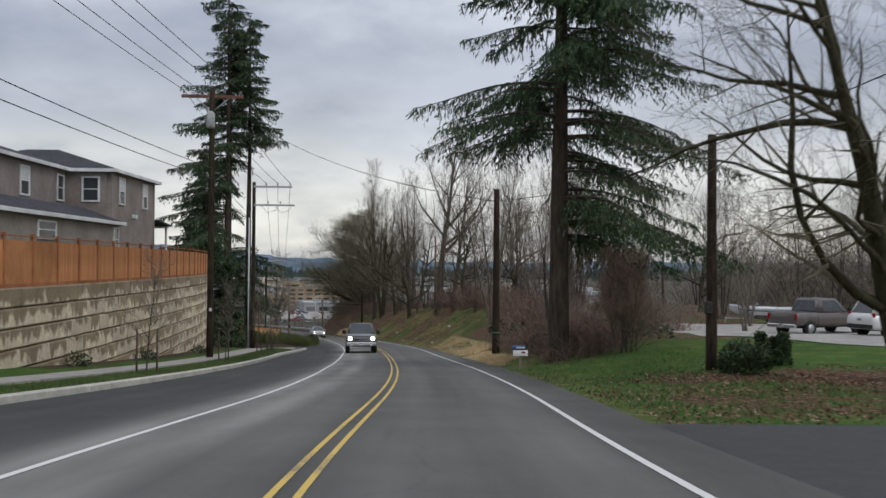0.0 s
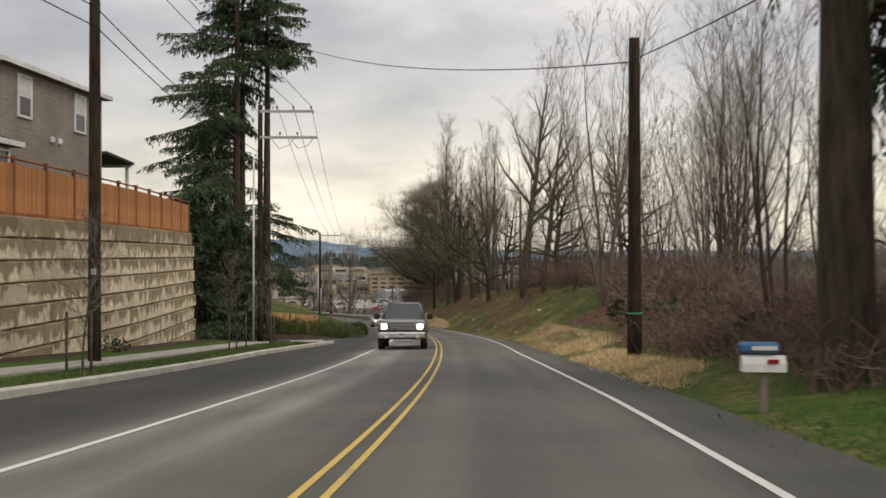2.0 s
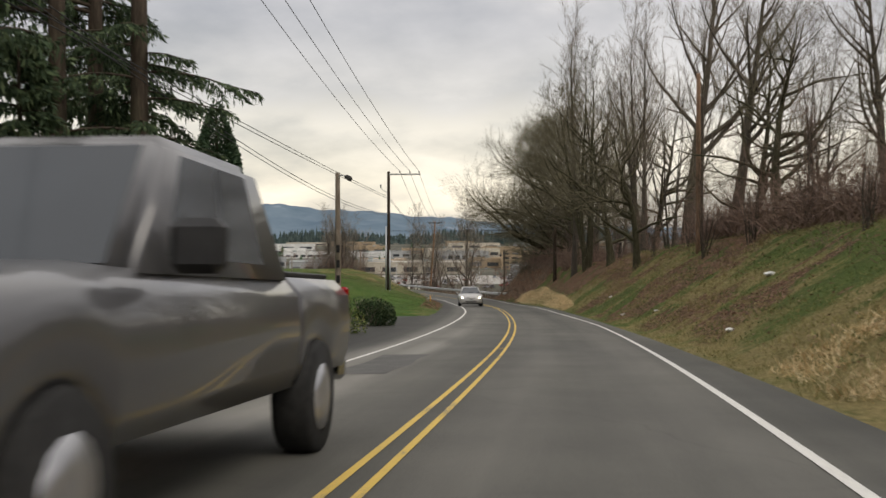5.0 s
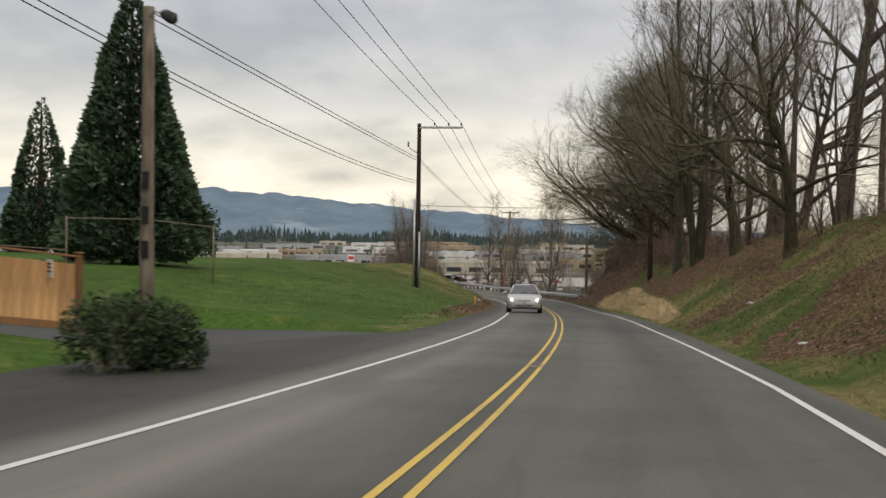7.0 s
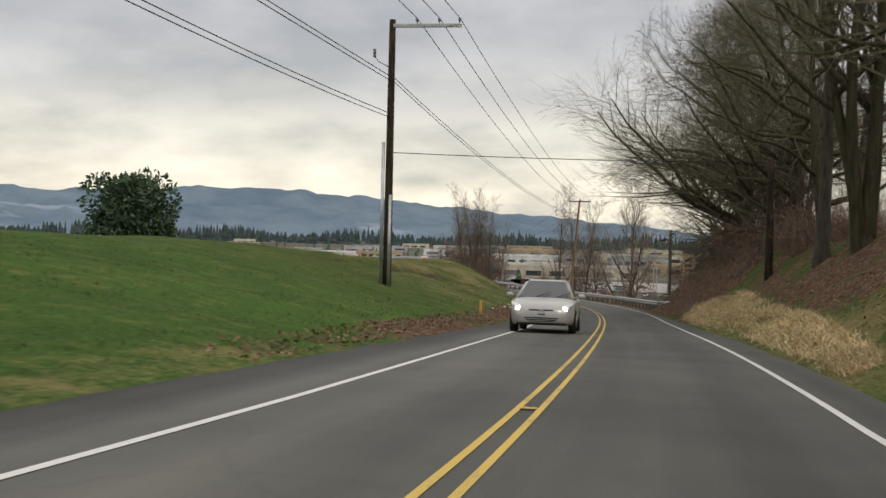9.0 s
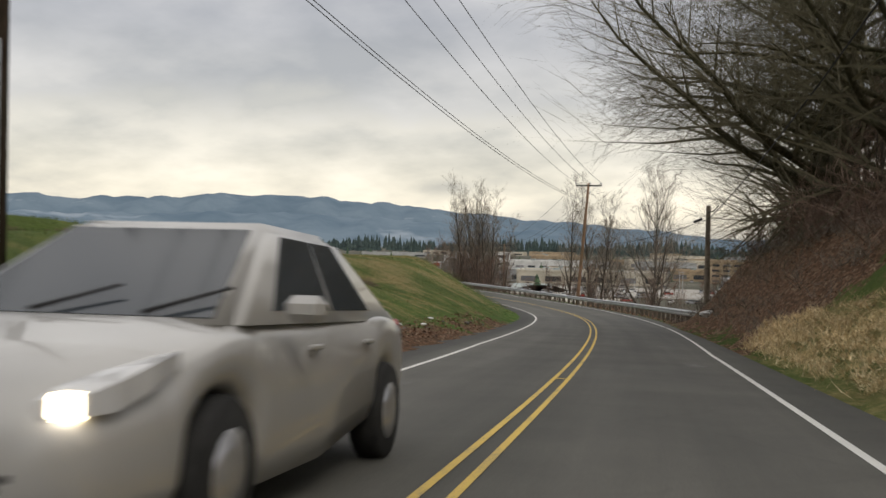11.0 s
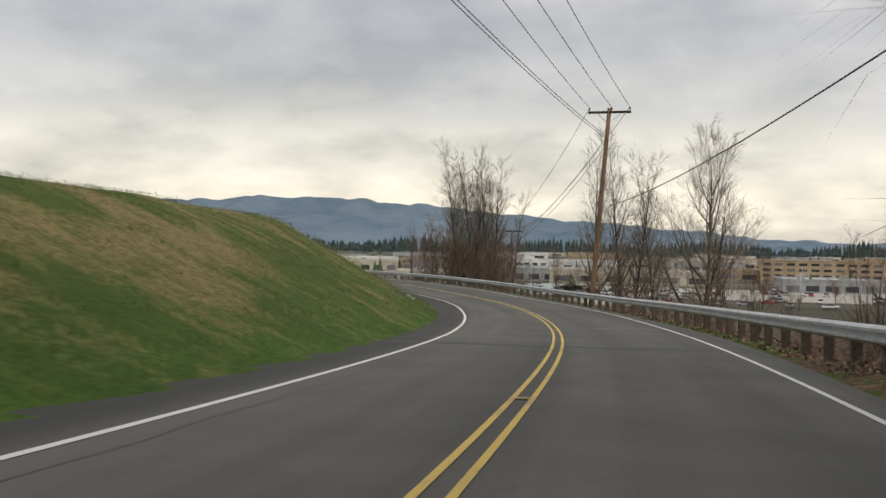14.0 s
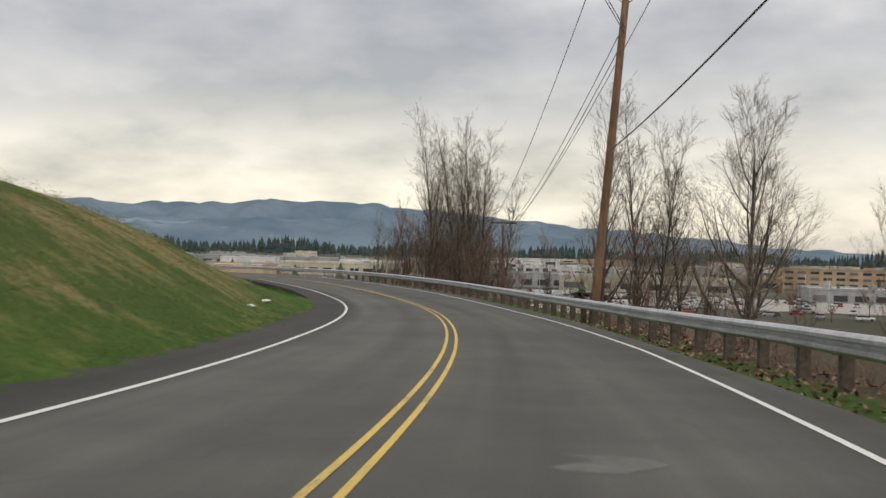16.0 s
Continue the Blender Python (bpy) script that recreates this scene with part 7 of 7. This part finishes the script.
def wheel(parent, x, y, r, w):
    side = 1 if y > 0 else -1
    prof = [(-w / 2, r * 0.62), (-w / 2, r * 0.93), (-w * 0.38, r), (w * 0.38, r), (w / 2, r * 0.93), (w / 2, r * 0.62)]
    t = Tubes()
    t.add([(x, y + a, r) for a, _ in prof], [b for _, b in prof], 20, True)
    ty = t.make("wheel", M["tyre"], parent)
    tube("rim", [(x, y + side * w * 0.3, r), (x, y + side * (w / 2 + 0.005), r), (x, y + side * (w / 2 + 0.02), r)], [r * 0.6, r * 0.58, r * 0.2], 14, M["rim"], ty)
    return ty


def plate(parent, x, z, facing):
    p = part("number_plate", boxed(x, 0, z, 0.02, 0.30, 0.13, 0.004), M["arm"], parent)
    part("plate_bar", boxed(x + facing * 0.012, 0, z, 0.006, 0.2, 0.03), M["arm_dark"], p)


def shell(stations, arches, r):
    """A car body between stations (x, half-width, sill, top), with wheel arches cut into its sill."""
    xs = sorted(set([s[0] for s in stations] + [round(c + r * k, 3) for c in arches for k in (-1, -0.99, -0.94, -0.8, -0.6, -0.3, 0, 0.3, 0.6, 0.8, 0.94, 0.99, 1)]))
    cols = list(zip(*stations))
    secs = []
    for x in xs:
        w, z0, z1 = (float(np.interp(x, cols[0], c)) for c in cols[1:])
        for c in arches:
            if abs(x - c) < r:
                z0 = max(z0, min(0.3 + math.sqrt(r * r - (x - c) ** 2), z1 - 0.16))
        secs.append(ring(x, w, z0, z1, 0.06, 0.13))
    return loft(secs)


def slab(name, quad, u0, u1, v0, v1, material, parent, out=0.006):
    """A thin pane set on a four-cornered face, between fractions of its width and height."""
    a, b, c, d = (np.array(q, float) for q in quad)
    n = unit(np.cross(b - a, d - a))
    at = lambda u, v: (a * (1 - u) + b * u) * (1 - v) + (d * (1 - u) + c * u) * v
    f = [at(u0, v0), at(u1, v0), at(u1, v1), at(u0, v1)]
    v = [p + n * out for p in f] + [p - n * 0.02 for p in f]
    return raw(name, [tuple(p) for p in v], [(0, 1, 2, 3), (0, 4, 5, 1), (1, 5, 6, 2), (2, 6, 7, 3), (3, 7, 4, 0)], material, parent)


def greenhouse(car, paint, bx0, bx1, bw, bz, rx0, rx1, rw, rz, doors):
    """Cabin with its pillars, and its panes set in them."""
    B = [(bx0, -bw, bz), (bx1, -bw, bz), (bx1, bw, bz), (bx0, bw, bz)]
    R = [(rx0, -rw, rz), (rx1, -rw, rz), (rx1, rw, rz), (rx0, rw, rz)]
    bm = bmesh.new()
    vs = [bm.verts.new(p) for p in B + R]
    for f in ((0, 1, 5, 4), (1, 2, 6, 5), (2, 3, 7, 6), (3, 0, 4, 7), (4, 5, 6, 7), (3, 2, 1, 0)):
        bm.faces.new([vs[i] for i in f])
    bmesh.ops.bevel(bm, geom=[e for e in bm.edges if max(v.co.z for v in e.verts) > bz + 0.05], offset=0.07, segments=3, affect="EDGES")
    part("cabin", bm, paint, car, smooth=True)
    slab("windscreen", (B[1], B[2], R[2], R[1]), 0.07, 0.93, 0.05, 0.9, M["glass"], car)
    slab("rear_window", (B[3], B[0], R[0], R[3]), 0.1, 0.9, 0.12, 0.88, M["glass"], car)
    cut = [0.2] + list(doors) + [0.86]
    for q, flip in (((B[0], B[1], R[1], R[0]), False), ((B[2], B[3], R[3], R[2]), True)):
        for u0, u1 in zip(cut, cut[1:]):
            e0, e1 = (u0 + 0.012, u1 - 0.012) if not flip else (1 - u1 + 0.012, 1 - u0 - 0.012)
            slab("side_window", q, e0, e1, 0.12, 0.86, M["glass"], car)


def sedan(label, paint, lit):
    """A four-door saloon, nose towards +x."""
    car = thing("car", label, "car")
    st = [(-2.26, 0.6, 0.46, 0.86), (-2.18, 0.76, 0.32, 0.98), (-1.9, 0.84, 0.25, 1.0), (-1.2, 0.88, 0.2, 0.98), (0.0, 0.885, 0.19, 0.95), (0.9, 0.88, 0.19, 0.96), (1.3, 0.87, 0.2, 0.92), (1.8, 0.84, 0.22, 0.83), (2.1, 0.77, 0.24, 0.74), (2.24, 0.66, 0.26, 0.66), (2.3, 0.52, 0.3, 0.58)]
    raw("body", *shell(st, (-1.38, 1.4), 0.37), paint, car, smooth=True)
    part("underbody", boxed(0, 0, 0.36, 3.9, 1.36, 0.3, 0.04), M["black"], car)
    greenhouse(car, paint, -1.85, 1.22, 0.80, 0.92, -0.95, 0.22, 0.57, 1.45, (0.5,))
    for y in (-1, 1):
        for x in (-1.38, 1.4):
            wheel(car, x, y * 0.78, 0.32, 0.2)
        hl = raw("headlight", *loft([[(x, y * (0.6 + 0.13 * s + a * w), z + b * h) for a, b in ((-1, -0.7), (0.9, -0.4), (1, 0.9), (-0.8, 0.5))] for x, s, w, z, h in ((1.78, 1.2, 0.06, 0.79, 0.05), (2.0, 0.9, 0.11, 0.73, 0.08), (2.16, 0.3, 0.14, 0.67, 0.085), (2.25, 0.0, 0.1, 0.645, 0.06))]), M["lamp_off"], car)
        part("bulb", boxed(2.235, y * 0.62, 0.655, 0.05, 0.13, 0.1, 0.02), M["headlamp"] if lit else M["lamp_off"], hl, "lit warm white headlamp")
        part("mirror", boxed(0.78, y * 0.98, 1.0, 0.12, 0.2, 0.13, 0.04), paint, car)
        part("tail_light", boxed(-2.14, y * 0.62, 0.84, 0.14, 0.26, 0.16, 0.03), M["tail"], car)
        part("fog_recess", boxed(2.17, y * 0.58, 0.42, 0.1, 0.2, 0.1, 0.03), M["arm"], car)
        for x in (0.3, -0.75):
            part("door_handle", boxed(x, y * 0.885, 0.8, 0.16, 0.03, 0.03, 0.008), paint, car)
    part("grille", boxed(2.275, 0, 0.6, 0.06, 0.66, 0.055, 0.02), M["black"], car)
    part("chrome_strip", boxed(2.305, 0, 0.6, 0.015, 0.14, 0.05, 0.015), M["chrome"], car)
    bm = bmesh.new()
    for z, w, h in ((0.40, 0.92, 0.05), (0.355, 0.82, 0.05), (0.315, 0.7, 0.04)):
        box(bm, 2.255, 0, z, 0.1, w, h, 0.015)
    part("air_intake", bm, M["black"], car)
    part("lower_lip", boxed(2.18, 0, 0.255, 0.2, 1.3, 0.05, 0.02), M["black"], car)
    plate(car, 2.315, 0.495, 1)
    for y in (-0.2, 0.35):
        tube("wiper", [(1.2, y, 0.965), (1.0, y + 0.35, 1.09)], [0.012, 0.008], 5, M["black"], car)
    return car


def pickup(label, paint, lit):
    """A crew-cab pickup, nose towards +x."""
    car = thing("pickup_truck", label, "pickup truck")
    st = [(-1.42, 0.95, 0.55, 1.2), (-1.36, 0.97, 0.5, 1.22), (1.0, 0.97, 0.5, 1.22), (1.6, 0.97, 0.5, 1.2), (2.3, 0.95, 0.5, 1.15), (2.62, 0.92, 0.5, 1.08), (2.74, 0.84, 0.56, 1.0)]
    raw("body", *shell(st, (1.72,), 0.46), paint, car, smooth=True)
    raw("cargo_bed", *shell([(-2.96, 0.93, 0.56, 1.2), (-2.9, 0.96, 0.54, 1.22), (-1.5, 0.96, 0.54, 1.22), (-1.45, 0.94, 0.56, 1.2)], (-1.95,), 0.44), paint, car, smooth=True)
    part("bed_liner", boxed(-2.2, 0, 1.225, 1.3, 1.56, 0.04, 0.01), M["black"], car)
    part("underbody", boxed(-0.1, 0, 0.55, 5.2, 1.3, 0.3, 0.04), M["black"], car)
    greenhouse(car, paint, -1.4, 1.05, 0.88, 1.18, -1.2, 0.25, 0.70, 1.88, (0.52,))
    part("bumper", boxed(2.76, 0, 0.56, 0.16, 1.86, 0.24, 0.05), M["chrome"], car)
    part("rear_bumper", boxed(-3.0, 0, 0.52, 0.14, 1.8, 0.2, 0.04), M["chrome"], car)
    gr = part("grille", boxed(2.73, 0, 0.88, 0.08, 1.0, 0.3, 0.03), M["black"], car)
    for z in (0.8, 0.88, 0.96):
        part("grille_bar", boxed(2.775, 0, z, 0.02, 0.96, 0.028, 0.005), M["chrome"], gr)
    for y in (-1, 1):
        for x in (-1.95, 1.72):
            wheel(car, x, y * 0.84, 0.39, 0.26)
        hl = part("headlight", boxed(2.68, y * 0.7, 0.9, 0.14, 0.32, 0.26, 0.05), M["lamp_off"], car)
        if lit:
            part("bulb", boxed(2.74, y * 0.7, 0.9, 0.05, 0.24, 0.2, 0.03), M["headlamp"], hl, "lit warm white headlamp")
        part("fog_light", boxed(2.83, y * 0.6, 0.5, 0.05, 0.14, 0.1, 0.02), M["lamp_off"], car)
        part("tail_light", boxed(-2.97, y * 0.86, 0.98, 0.06, 0.14, 0.34, 0.02), M["tail"], car)
        part("mirror", boxed(0.8, y * 1.08, 1.3, 0.14, 0.24, 0.24, 0.04), M["black"], car)
    plate(car, 2.85, 0.58, 1)
    plate(car, -3.08, 0.56, -1)
    return car


def suv(label, paint):
    car = thing("suv", label, "car")
    st = [(-2.24, 0.78, 0.5, 0.98), (-2.12, 0.88, 0.36, 1.06), (-1.4, 0.91, 0.3, 1.06), (0.8, 0.91, 0.3, 1.04), (1.4, 0.9, 0.32, 1.0), (2.0, 0.84, 0.34, 0.92), (2.2, 0.7, 0.42, 0.82)]
    raw("body", *shell(st, (-1.35, 1.35), 0.41), paint, car, smooth=True)
    part("underbody", boxed(0, 0, 0.45, 3.9, 1.4, 0.3, 0.04), M["black"], car)
    greenhouse(car, paint, -2.14, 1.15, 0.82, 1.0, -1.75, 0.25, 0.63, 1.68, (0.38, 0.63))
    for y in (-1, 1):
        for x in (-1.35, 1.35):
            wheel(car, x, y * 0.8, 0.36, 0.23)
        part("tail_light", boxed(-2.1, y * 0.76, 1.0, 0.12, 0.2, 0.22, 0.03), M["tail"], car)
        part("mirror", boxed(0.85, y * 1.0, 1.1, 0.12, 0.2, 0.15, 0.03), paint, car)
        tube("roof_rail", [(-1.5, y * 0.56, 1.69), (-1.4, y * 0.56, 1.74), (0.0, y * 0.56, 1.74), (0.1, y * 0.56, 1.69)], [0.018] * 4, 6, M["black"], car)
    part("bumper", boxed(-2.2, 0, 0.5, 0.12, 1.6, 0.22, 0.04), M["black"], car)
    plate(car, -2.25, 0.8, -1)
    return car


def boat(label):
    b = thing("motorboat", label, "boat")
    hull = plain("gelcoat", (0.68, 0.72, 0.74), (0.82, 0.84, 0.85), 3, 0.25, bump=0)
    secs = []
    for x, w, keel, top in ((-3.0, 1.05, 0.75, 1.5), (-1.0, 1.12, 0.62, 1.52), (1.0, 1.05, 0.66, 1.58), (2.3, 0.62, 0.9, 1.68), (3.0, 0.1, 1.3, 1.76)):
        secs.append([(x, 0, keel), (x, w * 0.7, keel + 0.2), (x, w, top - 0.12), (x, w * 0.96, top), (x, 0, top + 0.06), (x, -w * 0.96, top), (x, -w, top - 0.12), (x, -w * 0.7, keel + 0.2)])
    raw("hull", *loft(secs), hull, b, smooth=False)
    raw("stripe", *loft([[(x, s * (w + 0.012), z - 0.3) for s, z in ((1, t), (1, t + 0.08), (-1, t + 0.08), (-1, t))] for x, w, t in ((-2.95, 1.03, 1.45), (0.9, 1.03, 1.5), (2.2, 0.66, 1.6))]), M["black"], b)
    part("windscreen", boxed(0.5, 0, 1.75, 0.05, 1.5, 0.35, 0.01, Matrix.Rotation(radians(-30), 4, "Y")), M["glass"], b)
    part("outboard", boxed(-3.15, 0, 1.35, 0.35, 0.35, 0.8, 0.08), M["trim"], b)
    part("trailer", boxed(0.2, 0, 0.5, 6.4, 0.12, 0.1, 0.01), M["steel"], b)
    for y in (-1, 1):
        wheel(b, -0.8, y * 1.05, 0.3, 0.18)
        part("bunk", boxed(-0.8, y * 0.6, 0.68, 3.0, 0.1, 0.32, 0.01), M["rail_post"], b)
    part("jack", boxed(3.35, 0, 0.3, 0.08, 0.08, 0.75, 0.01), M["steel"], b)
    return b


def park(ob, x, y, turn, scale=1.0):
    ob.matrix_basis = Matrix.Translation((x, y, gz(x, y))) @ Matrix.Rotation(radians(turn), 4, "Z") @ Matrix.Scale(scale, 4)


def on_road(ob, s, o, back=True):
    p = spot(s, o)
    slope = math.atan(float(at_knots(SLOPE, s)) * 0.01)
    ang = float(heading(s)) + math.pi / 2 + (math.pi if back else 0)
    ob.matrix_basis = Matrix.Translation(p) @ Matrix.Rotation(ang, 4, "Z") @ Matrix.Rotation(slope if back else -slope, 4, "Y")


on_road(pickup("dark pickup truck with lit headlights on the oncoming lane", car_paint("charcoal_paint", (0.10, 0.10, 0.105)), True), 68.0, -1.45)
on_road(sedan("silver saloon car with lit headlights on the oncoming lane", car_paint("silver_paint", (0.43, 0.42, 0.40)), True), 140.5, -1.45)
park(pickup("dark grey-brown pickup truck parked on a house driveway", car_paint("bronze_paint", (0.11, 0.095, 0.085)), False), 20.4, 54.4, 30)
park(suv("white sport utility car parked on a house driveway", car_paint("white_paint", (0.72, 0.72, 0.70))), 21.5, 47.9, 18)
park(boat("white motorboat with dark stripe on a trailer"), 20.9, 65.6, 172, scale=0.68)


def gravel_yard():
    n, mm = 28, 20
    u, v = np.meshgrid(np.linspace(0, 1, n + 1), np.linspace(0, 1, mm + 1))
    near = np.stack([12.2 + 6.8 * u, 45.0 - 13.5 * u], -1)
    far = np.stack([13.0 + 31.0 * u, 64.0 + 4.0 * u], -1)
    pts = (near + (far - near) * v[..., None]).reshape(-1, 2)
    zz = ground_height(pts[:, 0], pts[:, 1]) + 0.03
    idx = np.arange((n + 1) * (mm + 1)).reshape(mm + 1, n + 1)
    fc = np.stack([idx[:-1, :-1], idx[:-1, 1:], idx[1:, 1:], idx[1:, :-1]], -1).reshape(-1, 4)
    tagged(raw("driveway_4", np.column_stack([pts, zz]), fc, M["walkway"]), "pale grey gravelled parking area behind a lawn", "driveway", kind="structure")


gravel_yard()


# ---------- small roadside things ----------
def mailbox():
    x, y = 3.27, 37.6
    z = gz(x, y)
    mb = thing("mailbox", "white mailbox and blue newspaper tube on a post", "mailbox")
    blue = plain("blue_plastic", (0.04, 0.12, 0.26), (0.07, 0.18, 0.36), 5, 0.5)
    part("post", boxed(x, y, z + 0.2, 0.09, 0.09, 0.75, 0.008), M["pole_grey"], mb)
    secs = [[(x + (0.26 if k else -0.26), y + a * 0.085, z + 0.5 + b) for a, b in ((-1, 0), (1, 0), (1, 0.1), (0.7, 0.17), (0, 0.2), (-0.7, 0.17), (-1, 0.1))] for k in (0, 1)]
    raw("box", *loft(secs), M["trim"], mb)
    part("flag", boxed(x + 0.1, y - 0.1, z + 0.63, 0.14, 0.012, 0.05, 0.003), M["tail"], mb)
    part("newspaper_tube", boxed(x - 0.05, y + 0.02, z + 0.79, 0.48, 0.17, 0.13, 0.03), blue, mb)
    part("label_bar", boxed(x + 0.0, y - 0.075, z + 0.79, 0.3, 0.01, 0.05), M["trim"], mb)


def chain_fence():
    cf = thing("chain_link_fence", "grey chain-link fence with steel posts on a lawn", "fence")
    runs = [((-23.0, 113.4), (-21.4, 119.3), 1.95), ((-23.0, 113.4), (-33.0, 109.5), 1.0), ((-30.8, 109.8), (-30.2, 112.6), 2.1)]
    for (x0, y0), (x1, y1), h in runs:
        L = math.hypot(x1 - x0, y1 - y0)
        n = max(1, round(L / 2.6))
        tops = []
        for i in range(n + 1):
            x, y = x0 + (x1 - x0) * i / n, y0 + (y1 - y0) * i / n
            z = gz(x, y)
            tube("post", [(x, y, z - 0.3), (x, y, z + h + 0.05)], [0.03, 0.03], 8, M["pole_grey"], cf)
            tops.append((x, y, z + h))
        tube("top_rail", tops, [0.02] * len(tops), 6, M["pole_grey"], cf)
        t = Tubes()
        k = int(L / 0.16)
        for i in range(k):
            for sgn in (-1, 1):
                u0, u1 = i / k, (i + sgn * h / 0.16 * 0.5) / k
                u1c = min(max(u1, 0), 1)
                fr = abs((u1c - u0) / (u1 - u0 + 1e-9))
                za, zb = np.interp(u0, np.linspace(0, 1, n + 1), [q[2] for q in tops]) - h + 0.05, np.interp(u1c, np.linspace(0, 1, n + 1), [q[2] for q in tops]) - h + 0.05
                t.add([(x0 + (x1 - x0) * u0, y0 + (y1 - y0) * u0, za), (x0 + (x1 - x0) * u1c, y0 + (y1 - y0) * u1c, zb + (h - 0.07) * fr)], [0.0016, 0.0016], 3)
        t.make("wire_mesh", M["arm_dark"], cf)


def clutter():
    # notice on the fence end
    n = thing("notice", "small white notice with dark print bars on a fence post", "sign")
    m = Matrix.Translation((-14.62, 101.68, -4.12)) @ Matrix.Rotation(radians(-38), 4, "Z")
    n.matrix_basis = m
    part("panel", boxed(0, -0.06, 0, 0.36, 0.015, 0.3, 0.003), M["trim"], n)
    for z in (0.08, 0.02, -0.05):
        part("print_bar", boxed(0, -0.07, z, 0.26, 0.006, 0.028), M["black"], n)
    # orange marker stake
    x, y, z = grown(149, -4.4)
    st = tube("marker_stake", [(x, y, z - 0.2), (x, y, z + 0.55)], [0.05, 0.05], 8, plain("faded_orange", (0.55, 0.25, 0.04), (0.7, 0.36, 0.08), 6))
    tagged(st, "faded orange plastic marker stake beside leaves", "marker")
    # black drain pipe along the leaf strip
    pts = [np.array(grown(s, -4.25 - 0.15 * math.sin(s), 0.05)) for s in np.linspace(145, 150.5, 8)]
    tagged(tube("drain_pipe", pts, [0.045] * 8, 10, M["black"]), "black corrugated drain pipe in fallen leaves", "pipe")
    # white bag and broken branch on the bank
    x, y, z = grown(178.9, 4.7)
    rnd = random.Random(3)
    bm = bmesh.new()
    bmesh.ops.create_icosphere(bm, subdivisions=3, radius=0.24)
    for v in bm.verts:
        v.co *= 1 + 0.35 * noise.noise(v.co * 7)
        v.co.z *= 0.6
        v.co.x *= 1.5
    bg = part("litter_bag", bm, M["paper"])
    bg.matrix_basis = Matrix.Translation((x, y, z + 0.12)) @ Matrix.Rotation(0.6, 4, "Z")
    tagged(bg, "crumpled white plastic bag on a leafy bank", "litter")
    br = [np.array([x - 0.3, y - 0.2, z + 0.05]), np.array([x + 0.4, y + 0.5, z + 0.45]), np.array([x + 1.1, y + 1.4, z + 1.0]), np.array([x + 1.6, y + 2.4, z + 1.4])]
    tagged(tube("fallen_branch", br, [0.05, 0.06, 0.05, 0.02], 7, M["tree_bark"]), "broken bare branch lying on a leafy bank", "branch")
    for s, o, k in ((86.0, 4.9, 0.5), (92.5, 7.2, 0.8), (107, 4.7, 0.4), (101, 5.2, 0.35), (129, 4.5, 0.4), (118.5, 5.6, 0.5), (228, -5.4, 0.5), (232.5, -5.6, 0.6), (160, -4.6, 0.4), (163, -4.5, 0.35), (166, -4.8, 0.4), (156, -4.7, 0.4), (139, 4.5, 0.4)):
        x, y, z = grown(s, o, -0.03)
        bm = bmesh.new()
        bmesh.ops.create_icosphere(bm, subdivisions=2, radius=0.2 * k)
        for v in bm.verts:
            v.co *= 1 + 0.5 * noise.noise(v.co * 12 + Vector((s, o, 0)))
            v.co.z *= 0.45
            v.co.x *= 1.6
        ob = part("litter", bm, M["paper"])
        ob.matrix_basis = Matrix.Translation((x, y, z)) @ Matrix.Rotation(s, 4, "Z")
        tagged(ob, "scrap of white paper litter on the verge", "litter", "roadside litter")
    # stones by the bank's foot
    for i in range(14):
        x, y, z = grown(141 + rnd.uniform(0, 36), -3.9 - rnd.uniform(0, 0.7), 0.0)
        bm = bmesh.new()
        bmesh.ops.create_icosphere(bm, subdivisions=2, radius=rnd.uniform(0.04, 0.09))
        for v in bm.verts:
            v.co *= 1 + 0.45 * noise.noise(v.co * 6 + Vector((i, 0, 0)))
            v.co.z *= 0.7
        ob = part("stone", bm, M["stone"])
        ob.matrix_basis = Matrix.Translation((x, y, z)) @ Matrix.Rotation(i, 4, "Z")
        tagged(ob, "grey stone at the foot of a grass bank", "stone", "stones along the bank")


def wheel_stop():
    """A pale concrete parking stop with a rounded top."""
    z = gz(-10.9, 82.0)
    m = Matrix.Translation((-11.3, 82.0, z + 0.02)) @ Matrix.Rotation(radians(18), 4, "Z")
    v, f = loft([[(x, y * k, h * q) for y, h in ((-0.09, -0.03), (0.09, -0.03), (0.085, 0.07), (0.05, 0.12), (-0.05, 0.12), (-0.085, 0.07))] for x, k, q in ((-0.95, 0.8, 0.85), (-0.9, 1, 1), (0.9, 1, 1), (0.95, 0.8, 0.85))])
    ob = raw("wheel_stop", v, f, M["kerb"])
    ob.matrix_basis = m
    tagged(ob, "pale concrete parking stop on a dark asphalt apron", "parking stop")


wheel_stop()
mailbox()
chain_fence()
clutter()
